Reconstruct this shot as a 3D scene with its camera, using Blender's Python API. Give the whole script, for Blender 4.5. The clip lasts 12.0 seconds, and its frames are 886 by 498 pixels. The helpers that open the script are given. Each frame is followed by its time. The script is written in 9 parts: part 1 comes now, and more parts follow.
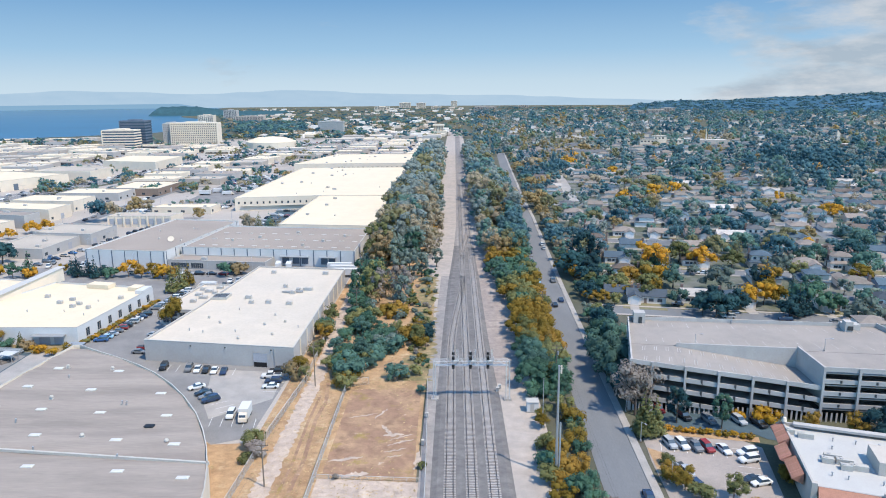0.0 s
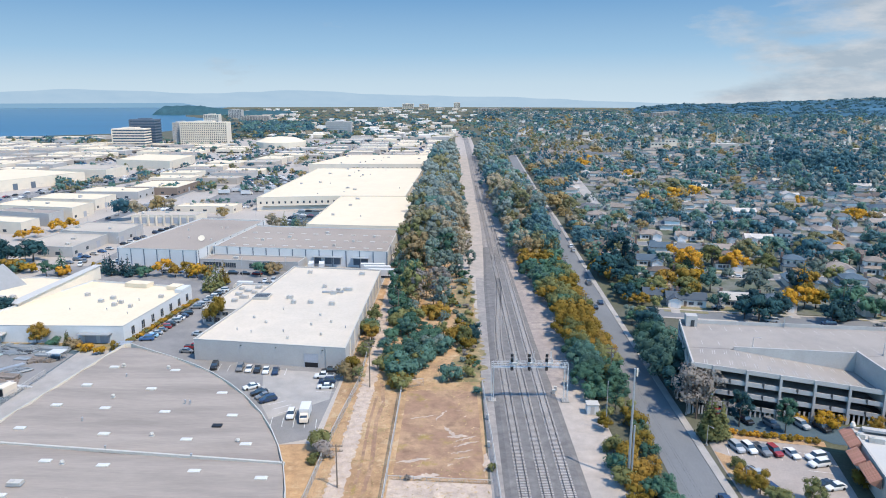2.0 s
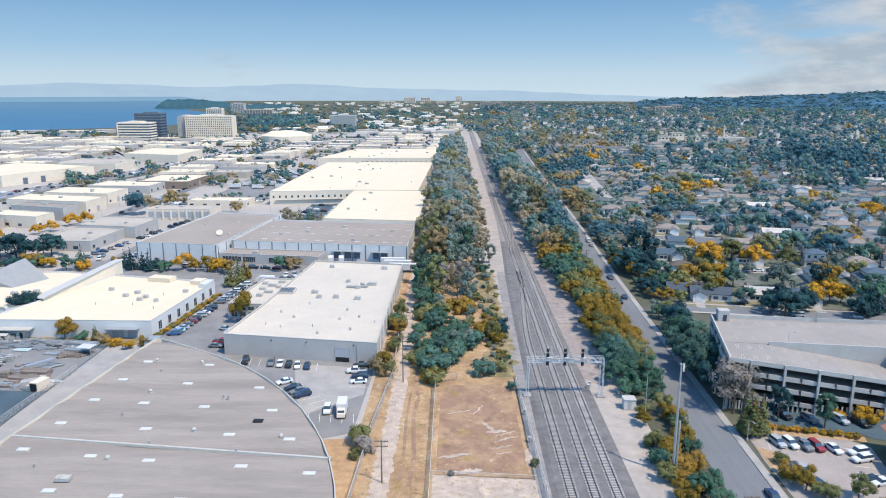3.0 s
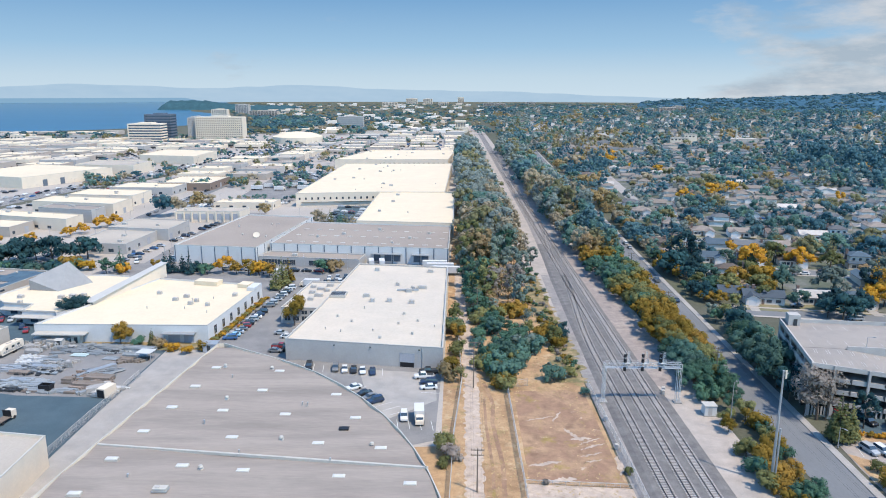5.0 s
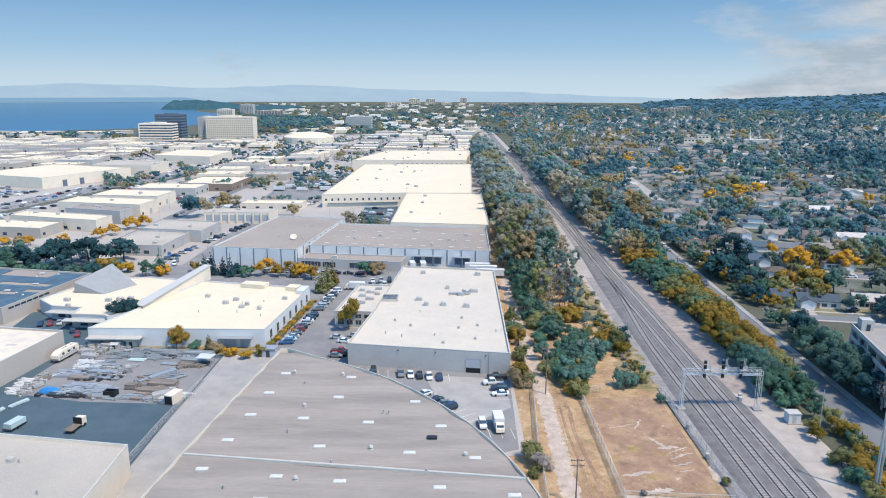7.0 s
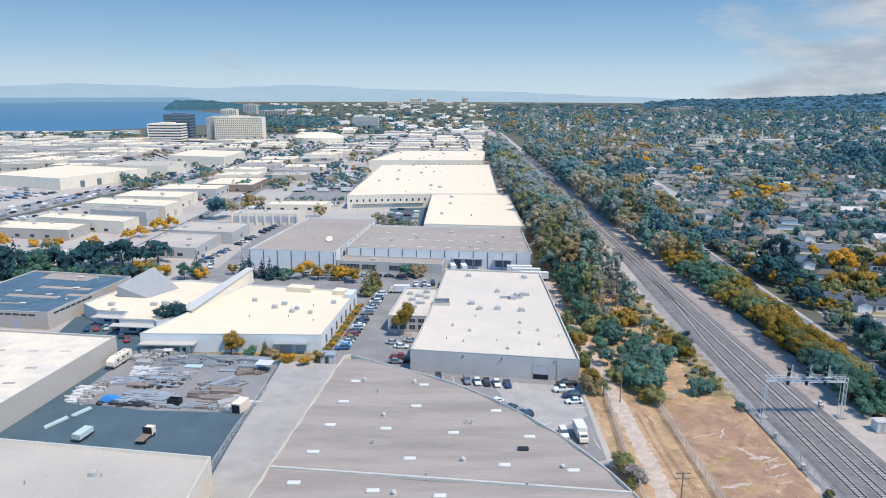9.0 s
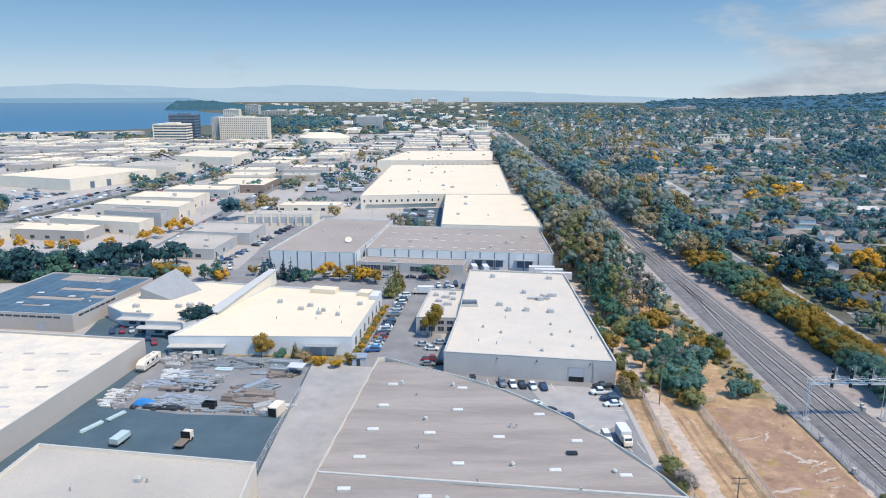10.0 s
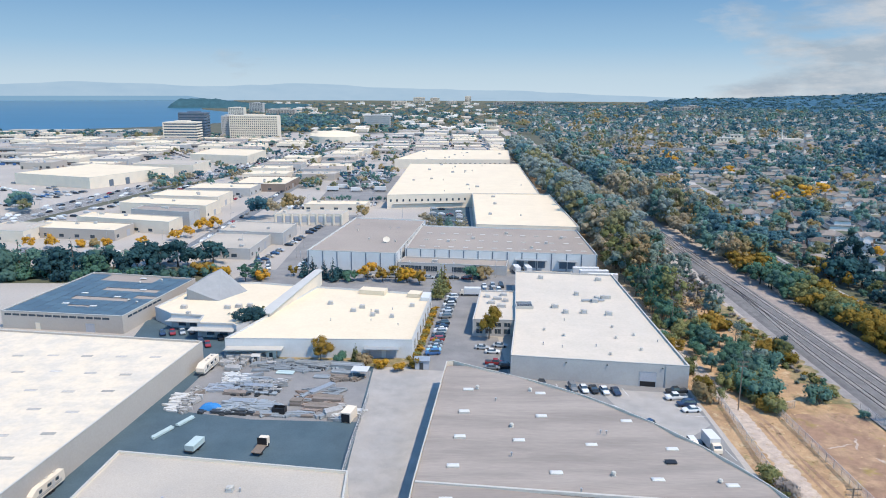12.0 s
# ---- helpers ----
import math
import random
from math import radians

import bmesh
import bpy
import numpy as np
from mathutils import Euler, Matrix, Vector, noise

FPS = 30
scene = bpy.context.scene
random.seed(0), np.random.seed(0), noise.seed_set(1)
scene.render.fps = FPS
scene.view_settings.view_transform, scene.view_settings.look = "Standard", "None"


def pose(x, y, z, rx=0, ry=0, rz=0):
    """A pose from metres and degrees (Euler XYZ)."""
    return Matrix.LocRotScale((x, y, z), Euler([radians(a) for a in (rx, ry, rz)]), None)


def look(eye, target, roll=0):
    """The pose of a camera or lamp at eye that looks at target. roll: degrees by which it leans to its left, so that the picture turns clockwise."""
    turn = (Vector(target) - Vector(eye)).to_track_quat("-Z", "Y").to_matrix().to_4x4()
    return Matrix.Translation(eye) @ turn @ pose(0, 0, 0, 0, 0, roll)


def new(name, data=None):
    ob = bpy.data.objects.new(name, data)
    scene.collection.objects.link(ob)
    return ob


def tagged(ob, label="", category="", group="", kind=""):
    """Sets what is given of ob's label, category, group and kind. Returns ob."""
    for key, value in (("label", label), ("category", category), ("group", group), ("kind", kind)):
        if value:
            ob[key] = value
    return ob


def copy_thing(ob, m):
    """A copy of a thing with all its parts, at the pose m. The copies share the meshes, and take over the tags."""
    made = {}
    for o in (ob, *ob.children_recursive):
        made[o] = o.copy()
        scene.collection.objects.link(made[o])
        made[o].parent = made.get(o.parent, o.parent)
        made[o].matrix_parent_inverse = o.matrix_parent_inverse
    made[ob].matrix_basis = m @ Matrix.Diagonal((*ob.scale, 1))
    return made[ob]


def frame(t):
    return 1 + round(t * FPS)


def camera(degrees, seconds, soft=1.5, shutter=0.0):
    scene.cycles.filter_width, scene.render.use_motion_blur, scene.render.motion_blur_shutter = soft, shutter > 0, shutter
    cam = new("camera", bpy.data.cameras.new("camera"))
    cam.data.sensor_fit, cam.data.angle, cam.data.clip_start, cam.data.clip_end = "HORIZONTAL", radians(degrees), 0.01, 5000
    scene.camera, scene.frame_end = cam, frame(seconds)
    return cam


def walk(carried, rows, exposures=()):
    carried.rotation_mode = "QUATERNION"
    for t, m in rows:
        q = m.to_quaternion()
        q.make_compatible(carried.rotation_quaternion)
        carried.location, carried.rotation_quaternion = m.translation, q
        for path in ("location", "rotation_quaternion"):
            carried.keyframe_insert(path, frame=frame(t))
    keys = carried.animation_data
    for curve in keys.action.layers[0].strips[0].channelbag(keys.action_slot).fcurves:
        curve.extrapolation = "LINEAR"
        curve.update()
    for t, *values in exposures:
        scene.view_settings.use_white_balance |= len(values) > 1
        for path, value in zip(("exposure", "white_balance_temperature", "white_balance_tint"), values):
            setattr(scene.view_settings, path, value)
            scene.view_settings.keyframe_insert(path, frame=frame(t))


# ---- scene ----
cam = camera(64.4, 12.0, soft=1.0)
PATH = [
    (0, (-0.463, -1.032, 78.835), (-0.497, 0.921, 78.403), -0.4),
    (0.5, (-4.111, -1.097, 78.814), (-4.144, 0.856, 78.386), -0.2),
    (1, (-7.893, -1.139, 78.807), (-7.925, 0.815, 78.381), -0.1),
    (1.5, (-11.918, -1.132, 78.8), (-11.949, 0.822, 78.376), 0.0),
    (2, (-16.205, -1.041, 78.805), (-16.236, 0.912, 78.377), 0.1),
    (2.5, (-20.694, -0.839, 78.811), (-20.725, 1.113, 78.375), 0.1),
    (3, (-25.407, -0.446, 78.809), (-25.438, 1.504, 78.364), 0.1),
    (5, (-45.089, 2.07, 78.904), (-45.116, 4.02, 78.462), 0.1),
    (5.5, (-50.042, 2.806, 78.931), (-50.068, 4.756, 78.489), 0.1),
    (6, (-54.902, 3.613, 78.973), (-54.927, 5.564, 78.531), 0.1),
    (6.5, (-59.728, 4.489, 79.025), (-59.753, 6.439, 78.583), 0.2),
    (7, (-64.553, 5.45, 79.049), (-64.577, 7.401, 78.607), 0.2),
    (9, (-83.797, 10.072, 78.955), (-83.815, 12.023, 78.513), 0.2),
    (9.5, (-88.608, 11.147, 78.919), (-88.625, 13.098, 78.477), 0.1),
    (10, (-93.418, 12.105, 78.819), (-93.435, 14.055, 78.377), 0.1),
    (10.5, (-98.235, 13.062, 78.699), (-98.251, 15.012, 78.256), 0.2),
    (11, (-103.029, 14.057, 78.576), (-103.043, 16.007, 78.132), 0.3),
    (11.5, (-107.806, 15.112, 78.501), (-107.819, 17.061, 78.056), 0.4),
    (12, (-112.591, 16.213, 78.469), (-112.603, 18.163, 78.024), 0.3),
]
walk(cam, [(t, look(eye, target, roll)) for t, eye, target, roll in PATH],
     exposures=[(0, 1.02), (3, 0.99), (7, 0.97), (12, 0.93)])

# ---- light ----
SUN_TO = Vector((0.80, -0.60, 0.0)).normalized()
SUN_EL = radians(59)
world = bpy.data.worlds.new("sky")
scene.world = world
world.use_nodes = True
wn = world.node_tree.nodes
sky = wn.new("ShaderNodeTexSky")
sky.sky_type, sky.sun_disc = "NISHITA", False
sky.sun_elevation, sky.sun_rotation = SUN_EL, math.atan2(SUN_TO.x, SUN_TO.y)
sky.air_density, sky.dust_density, sky.ozone_density, sky.altitude = 1.1, 0.3, 2.5, 50
cool = wn.new("ShaderNodeMix")
cool.data_type, cool.blend_type = "RGBA", "MULTIPLY"
cool.inputs[0].default_value, cool.inputs[7].default_value = 1.0, (0.63, 1.0, 1.21, 1)
world.node_tree.links.new(sky.outputs[0], cool.inputs[6])
world.node_tree.links.new(cool.outputs[2], wn["Background"].inputs[0])
wn["Background"].inputs[1].default_value = 0.15
sun_dir = Vector((SUN_TO.x * math.cos(SUN_EL), SUN_TO.y * math.cos(SUN_EL), math.sin(SUN_EL)))
sun = new("sun", bpy.data.lights.new("sun", "SUN"))
sun.data.energy, sun.data.angle, sun.data.color = 3.15, radians(1.2), (1.0, 0.875, 0.71)
sun.matrix_world = look(sun_dir * 300, (0, 0, 0))


# ---- materials ----
def node(nt, kind, **ins):
    n = nt.nodes.new(kind)
    for k, v in ins.items():
        n.inputs[k].default_value = v
    return n


def mat(name, rgb, rough=0.8, var=0.16, scale=0.3, fine=6.0, bump=0.15, metal=0.0, rnd=0.0, tint=None, tint_scale=0.08,
        tint_amount=0.6, spec=0.3, stretch=(1, 1, 1), trans=0.0, island=0.0, detail=5.0):
    """A surface with grain at two scales, an optional second colour in large patches, and a shift from object to object."""
    m = bpy.data.materials.new(name)
    m.use_nodes = True
    nt = m.node_tree
    ln = nt.links.new
    b = nt.nodes["Principled BSDF"]
    b.inputs["Roughness"].default_value, b.inputs["Metallic"].default_value = rough, metal
    b.inputs["Specular IOR Level"].default_value = spec
    tc = nt.nodes.new("ShaderNodeTexCoord")
    mp = nt.nodes.new("ShaderNodeMapping")
    mp.inputs["Scale"].default_value = stretch
    ln(tc.outputs["Object"], mp.inputs[0])
    n1 = node(nt, "ShaderNodeTexNoise", Scale=scale, Detail=detail, Roughness=0.6)
    n2 = node(nt, "ShaderNodeTexNoise", Scale=fine, Detail=3.0, Roughness=0.6)
    ln(mp.outputs[0], n1.inputs["Vector"])
    ln(mp.outputs[0], n2.inputs["Vector"])
    add = nt.nodes.new("ShaderNodeMath")
    add.operation = "ADD"
    ln(n1.outputs[0], add.inputs[0])
    ln(n2.outputs[0], add.inputs[1])
    mr = node(nt, "ShaderNodeMapRange")
    for i, v in ((1, 0.7), (2, 1.3), (3, 1 - var), (4, 1 + var)):
        mr.inputs[i].default_value = v
    ln(add.outputs[0], mr.inputs[0])
    hsv = nt.nodes.new("ShaderNodeHueSaturation")
    hsv.inputs["Color"].default_value = (*rgb, 1)
    if tint:
        n3 = node(nt, "ShaderNodeTexNoise", Scale=tint_scale, Detail=6.0, Roughness=0.65)
        ln(mp.outputs[0], n3.inputs["Vector"])
        r3 = node(nt, "ShaderNodeMapRange")
        for i, v in ((1, 0.42), (2, 0.6), (3, 0.0), (4, tint_amount)):
            r3.inputs[i].default_value = v
        ln(n3.outputs[0], r3.inputs[0])
        mx = nt.nodes.new("ShaderNodeMix")
        mx.data_type = "RGBA"
        mx.inputs[6].default_value, mx.inputs[7].default_value = (*rgb, 1), (*tint, 1)
        ln(r3.outputs[0], mx.inputs[0])
        ln(mx.outputs[2], hsv.inputs["Color"])
    val = mr.outputs[0]
    if rnd or island:
        if rnd:
            src = nt.nodes.new("ShaderNodeObjectInfo").outputs["Random"]
        else:
            src = nt.nodes.new("ShaderNodeNewGeometry").outputs["Random Per Island"]
        k = rnd or island
        a = node(nt, "ShaderNodeMapRange")
        for i, v in ((1, 0.0), (2, 1.0), (3, 1 - k), (4, 1 + k)):
            a.inputs[i].default_value = v
        ln(src, a.inputs[0])
        mul = nt.nodes.new("ShaderNodeMath")
        mul.operation = "MULTIPLY"
        ln(a.outputs[0], mul.inputs[0])
        ln(val, mul.inputs[1])
        val = mul.outputs[0]
        h = node(nt, "ShaderNodeMapRange")
        for i, v in ((1, 0.0), (2, 1.0), (3, 0.5 + 0.035 * k), (4, 0.5 - 0.035 * k)):
            h.inputs[i].default_value = v
        ln(src, h.inputs[0])
        ln(h.outputs[0], hsv.inputs["Hue"])
    ln(val, hsv.inputs["Value"])
    ln(hsv.outputs[0], b.inputs["Base Color"])
    if bump:
        bp = node(nt, "ShaderNodeBump", Strength=bump, Distance=0.05)
        ln(n2.outputs[0], bp.inputs["Height"])
        ln(bp.outputs[0], b.inputs["Normal"])
    if trans:
        tr = nt.nodes.new("ShaderNodeBsdfTranslucent")
        ln(hsv.outputs[0], tr.inputs[0])
        ms = nt.nodes.new("ShaderNodeMixShader")
        ms.inputs[0].default_value = trans
        ln(b.outputs[0], ms.inputs[1])
        ln(tr.outputs[0], ms.inputs[2])
        ln(ms.outputs[0], nt.nodes["Material Output"].inputs[0])
    return m


def mottled(name, base, layers, rough=0.95, bump=0.45):
    """Bare ground: one colour over another in patches of their own size and share."""
    m = mat(name, base, rough, 0.26, 0.5, 5.0, bump)
    nt = m.node_tree
    ln = nt.links.new
    tc = nt.nodes.new("ShaderNodeTexCoord")
    hsv = next(n for n in nt.nodes if n.type == "HUE_SAT")
    rgb = nt.nodes.new("ShaderNodeRGB")
    rgb.outputs[0].default_value = (*base, 1)
    last = rgb.outputs[0]
    for k, (col, scale, lo, hi) in enumerate(layers):
        mp = nt.nodes.new("ShaderNodeMapping")
        mp.inputs["Location"].default_value = (13.1 * k, 7.7 * k, 0)
        n = node(nt, "ShaderNodeTexNoise", Scale=scale, Detail=7.0, Roughness=0.68)
        r = node(nt, "ShaderNodeMapRange")
        for i, v in ((1, lo), (2, hi), (3, 0.0), (4, 0.92)):
            r.inputs[i].default_value = v
        mx = nt.nodes.new("ShaderNodeMix")
        mx.data_type = "RGBA"
        mx.inputs[7].default_value = (*col, 1)
        for p, q in ((tc.outputs["Object"], mp.inputs[0]), (mp.outputs[0], n.inputs["Vector"]), (n.outputs[0], r.inputs[0]), (r.outputs[0], mx.inputs[0]), (last, mx.inputs[6])):
            ln(p, q)
        last = mx.outputs[2]
    ln(last, hsv.inputs["Color"])
    return m


def glass(name, rgb=(0.03, 0.045, 0.06), rough=0.08):
    m = mat(name, rgb, rough=rough, var=0.1, bump=0.0, spec=0.8)
    return m


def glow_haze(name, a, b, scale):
    """Far distance: a plain glowing backdrop with haze and daylight in two close tones."""
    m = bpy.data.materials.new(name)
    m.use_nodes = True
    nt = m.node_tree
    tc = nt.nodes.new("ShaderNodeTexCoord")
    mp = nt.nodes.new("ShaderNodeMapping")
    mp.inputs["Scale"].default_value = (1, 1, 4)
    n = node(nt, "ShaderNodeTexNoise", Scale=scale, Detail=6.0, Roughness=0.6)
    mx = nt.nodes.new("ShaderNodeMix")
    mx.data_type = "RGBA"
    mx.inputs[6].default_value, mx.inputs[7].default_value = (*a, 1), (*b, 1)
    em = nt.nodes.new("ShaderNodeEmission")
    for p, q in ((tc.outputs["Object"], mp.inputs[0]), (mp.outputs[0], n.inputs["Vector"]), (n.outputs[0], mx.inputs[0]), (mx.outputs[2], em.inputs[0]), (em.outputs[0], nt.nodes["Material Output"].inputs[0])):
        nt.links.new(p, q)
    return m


M = {}
M["ground"] = mat("earth", (0.0828, 0.0794, 0.0587), 0.95, 0.25, 0.05, 1.5, 0.3, tint=(0.0587, 0.0655, 0.031), tint_scale=0.02)
M["urban"] = mat("old_paving", (0.325, 0.29, 0.255), 0.9, 0.18, 0.06, 2.0, 0.1, tint=(0.23, 0.212, 0.19), tint_scale=0.03)
M["asphalt"] = mat("asphalt", (0.165, 0.16, 0.156), 0.9, 0.2, 0.12, 3.0, 0.15, tint=(0.195, 0.184, 0.174), tint_scale=0.06)
M["asphalt_dark"] = mat("dark_asphalt", (0.046, 0.074, 0.09), 0.85, 0.2, 0.15, 3.0, 0.15, tint=(0.06, 0.088, 0.104), tint_scale=0.07)
M["street"] = mat("street_asphalt", (0.128, 0.132, 0.136), 0.9, 0.09, 0.2, 3.0, 0.05, tint=(0.152, 0.152, 0.152), tint_scale=0.08, stretch=(1, .3, 1))
M["concrete"] = mat("concrete", (0.285, 0.262, 0.238), 0.9, 0.14, 0.25, 4.0, 0.1, tint=(0.214, 0.207, 0.197), tint_scale=0.1)
M["sand"] = mat("pale_gravel", (0.315, 0.272, 0.235), 0.95, 0.2, 0.3, 5.0, 0.3, tint=(0.24, 0.216, 0.195), tint_scale=0.09)
M["ballast"] = mat("ballast", (0.118, 0.11, 0.106), 0.95, 0.3, 0.5, 9.0, 0.5, tint=(0.155, 0.145, 0.138), tint_scale=0.12)
M["grit"] = mottled("brown_grit", (0.232, 0.195, 0.174), (((0.29, 0.245, 0.212), 0.12, 0.5, 0.62), ((0.17, 0.148, 0.135), 0.25, 0.55, 0.66)))
M["ballast_low"] = mat("grey_ballast", (0.228, 0.205, 0.188), 0.95, 0.28, 0.5, 9.0, 0.5, tint=(0.165, 0.155, 0.148), tint_scale=0.12)
M["dry"] = mottled("dry_grass", (0.325, 0.21, 0.115), (((0.245, 0.15, 0.082), 0.10, 0.47, 0.60), ((0.385, 0.285, 0.175), 0.22, 0.54, 0.66), ((0.20, 0.16, 0.068), 0.16, 0.58, 0.68)))
M["soil"] = mottled("red_brown_soil", (0.225, 0.136, 0.088), (((0.295, 0.19, 0.115), 0.11, 0.46, 0.58), ((0.19, 0.118, 0.075), 0.19, 0.54, 0.66), ((0.235, 0.168, 0.056), 0.13, 0.57, 0.66), ((0.42, 0.33, 0.25), 0.30, 0.62, 0.70)))
M["dirt"] = mottled("dirt_track", (0.34, 0.272, 0.222), (((0.41, 0.325, 0.25), 0.35, 0.48, 0.6), ((0.255, 0.205, 0.165), 0.5, 0.54, 0.66), ((0.30, 0.215, 0.125), 0.8, 0.56, 0.66)))
M["white_line"] = mat("white_paint_line", (0.484, 0.484, 0.468), 0.8, 0.25, 1.0, 6.0, 0.0)
M["faded_line"] = mat("faded_paint_line", (0.36, 0.345, 0.32), 0.85, 0.25, 1.0, 6.0, 0.0)
M["yellow_line"] = mat("yellow_paint_line", (0.248, 0.207, 0.124), 0.8, 0.2, 1.0, 6.0, 0.0)
M["roof_white"] = mat("white_roof_coating", (0.56, 0.465, 0.335), 0.7, 0.05, 0.15, 1.0, 0.05, tint=(0.51, 0.425, 0.31), tint_scale=0.05, tint_amount=0.5)
M["roof_white2"] = mat("dusty_white_roof", (0.465, 0.398, 0.318), 0.6, 0.07, 0.12, 1.0, 0.05, tint=(0.40, 0.352, 0.29), tint_scale=0.05, tint_amount=0.6)
# The stretched darker tint paints the shade of shallow roof folds.
M["roof_grey"] = mat("grey_membrane_roof", (0.25, 0.214, 0.184), 0.9, 0.10, 0.10, 2.5, 0.05, tint=(0.19, 0.162, 0.141), tint_scale=0.16, tint_amount=0.85, stretch=(0.16, 1, 1), detail=3.0)
M["roof_stained"] = mat("stained_white_roof", (0.54, 0.455, 0.345), 0.75, 0.06, 0.15, 1.0, 0.05, tint=(0.36, 0.335, 0.3), tint_scale=0.16, tint_amount=0.55, stretch=(1, 1, 1))
M["roof_gravel"] = mat("brown_gravel_roof", (0.262, 0.222, 0.188), 0.95, 0.14, 0.1, 3.0, 0.1, tint=(0.205, 0.174, 0.15), tint_scale=0.05)
M["roof_pale"] = mat("pale_gravel_roof", (0.36, 0.315, 0.262), 0.95, 0.12, 0.1, 3.0, 0.1, tint=(0.25, 0.228, 0.2), tint_scale=0.05)
M["wall_white"] = mat("white_painted_wall", (0.56, 0.475, 0.375), 0.7, 0.05, 0.2, 2.0, 0.05, tint=(0.47, 0.42, 0.355), tint_scale=0.15, tint_amount=0.4)
M["wall_cool"] = mat("cool_white_wall", (0.47, 0.465, 0.455), 0.75, 0.05, 0.2, 2.0, 0.05, tint=(0.42, 0.415, 0.41), tint_scale=0.12, tint_amount=0.4)
M["wall_grey"] = mat("light_grey_wall", (0.345, 0.328, 0.308), 0.75, 0.06, 0.2, 2.0, 0.05, tint=(0.3, 0.288, 0.275), tint_scale=0.12, tint_amount=0.5)
M["wall_panel"] = mat("grey_concrete_panel", (0.297, 0.3, 0.317), 0.8, 0.07, 0.2, 2.0, 0.05, rnd=0.05)
M["wall_beige"] = mat("beige_wall", (0.345, 0.303, 0.262), 0.8, 0.07, 0.2, 2.0, 0.05, tint=(0.305, 0.268, 0.232), tint_scale=0.1, tint_amount=0.5)
M["wall_brown"] = mat("brown_wall", (0.186, 0.138, 0.11), 0.8, 0.1, 0.2, 2.0, 0.05)
M["trim"] = mat("pale_metal_coping", (0.37, 0.345, 0.305), 0.5, 0.08, 0.5, 4.0, 0.0)
M["trim_dark"] = mat("blue_grey_trim", (0.0897, 0.11, 0.138), 0.6, 0.1, 0.5, 4.0, 0.0)
M["metal"] = mat("galvanised_steel", (0.345, 0.352, 0.359), 0.45, 0.12, 0.8, 6.0, 0.05, metal=0.5)
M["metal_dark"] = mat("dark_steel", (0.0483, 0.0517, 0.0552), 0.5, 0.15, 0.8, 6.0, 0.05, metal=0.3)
M["bridge"] = mat("silver_painted_steel", (0.4, 0.4, 0.39), 0.5, 0.08, 0.8, 6.0, 0.0)
M["rail"] = mat("rail_steel", (0.0765, 0.063, 0.0563), 0.5, 0.15, 1.0, 8.0, 0.0, metal=0.4)
M["tie"] = mat("concrete_sleeper", (0.285, 0.262, 0.245), 0.9, 0.15, 1.0, 8.0, 0.1, rnd=0.12)
M["plastic_white"] = mat("white_skylight_dome", (0.43, 0.42, 0.4), 0.35, 0.05, 1.0, 6.0, 0.0)
M["black"] = mat("black_enamel", (0.0138, 0.0138, 0.0152), 0.5, 0.1, 1.0, 6.0, 0.0)
M["rubber"] = mat("rubber", (0.0172, 0.0172, 0.0186), 0.85, 0.1, 3.0, 9.0, 0.0)
M["chrome"] = mat("wheel_alloy", (0.345, 0.345, 0.345), 0.35, 0.1, 3.0, 9.0, 0.0, metal=0.8)
M["window"] = glass("dark_window_glass")
M["window_blue"] = glass("blue_window_glass", (0.05, 0.085, 0.12))
M["wood"] = mat("weathered_pole_wood", (0.145, 0.114, 0.0897), 0.9, 0.2, 1.0, 8.0, 0.2, stretch=(4, 4, .5))
M["bark"] = mat("bark", (0.0966, 0.0724, 0.0552), 0.95, 0.25, 1.0, 8.0, 0.3)
M["water"] = mat("bay_water", (0.02, 0.092, 0.165), 0.35, 0.12, 0.004, 0.02, 0.0, spec=0.3, stretch=(.35, 1, 1))
M["solar"] = mat("solar_cells", (0.055, 0.085, 0.105), 0.45, 0.15, 0.5, 4.0, 0.0, spec=0.5, rnd=0.15)
M["tile"] = mat("red_roof_tile", (0.317, 0.152, 0.107), 0.85, 0.15, 0.8, 5.0, 0.1, rnd=0.15)
M["stucco"] = mat("cream_stucco", (0.386, 0.345, 0.304), 0.9, 0.06, 0.4, 5.0, 0.05)
M["garage_con"] = mat("weathered_deck_concrete", (0.255, 0.225, 0.20), 0.9, 0.1, 0.12, 3.0, 0.08, tint=(0.205, 0.184, 0.168), tint_scale=0.07, tint_amount=0.7)
M["garage_wall"] = mat("parapet_concrete", (0.35, 0.33, 0.31), 0.9, 0.09, 0.2, 3.0, 0.08, tint=(0.28, 0.265, 0.25), tint_scale=0.15, tint_amount=0.5)
M["fence"] = mat("weathered_fence_wire", (0.40, 0.385, 0.365), 0.7, 0.12, 0.6, 6.0, 0.0)
M["tan_paving"] = mat("tan_paving", (0.27, 0.232, 0.205), 0.9, 0.14, 0.25, 3.0, 0.1, tint=(0.215, 0.192, 0.176), tint_scale=0.12)
M["scrub"] = mottled("olive_scrub_grass", (0.225, 0.165, 0.086), (((0.13, 0.118, 0.056), 0.22, 0.44, 0.58), ((0.31, 0.225, 0.13), 0.3, 0.56, 0.66)))
M["straw"] = mat("dry_grass_blades", (0.36, 0.26, 0.14), 0.95, 0.25, 0.8, 4.0, 0.0, island=0.35, tint=(0.20, 0.16, 0.07), tint_scale=0.15, trans=0.3)
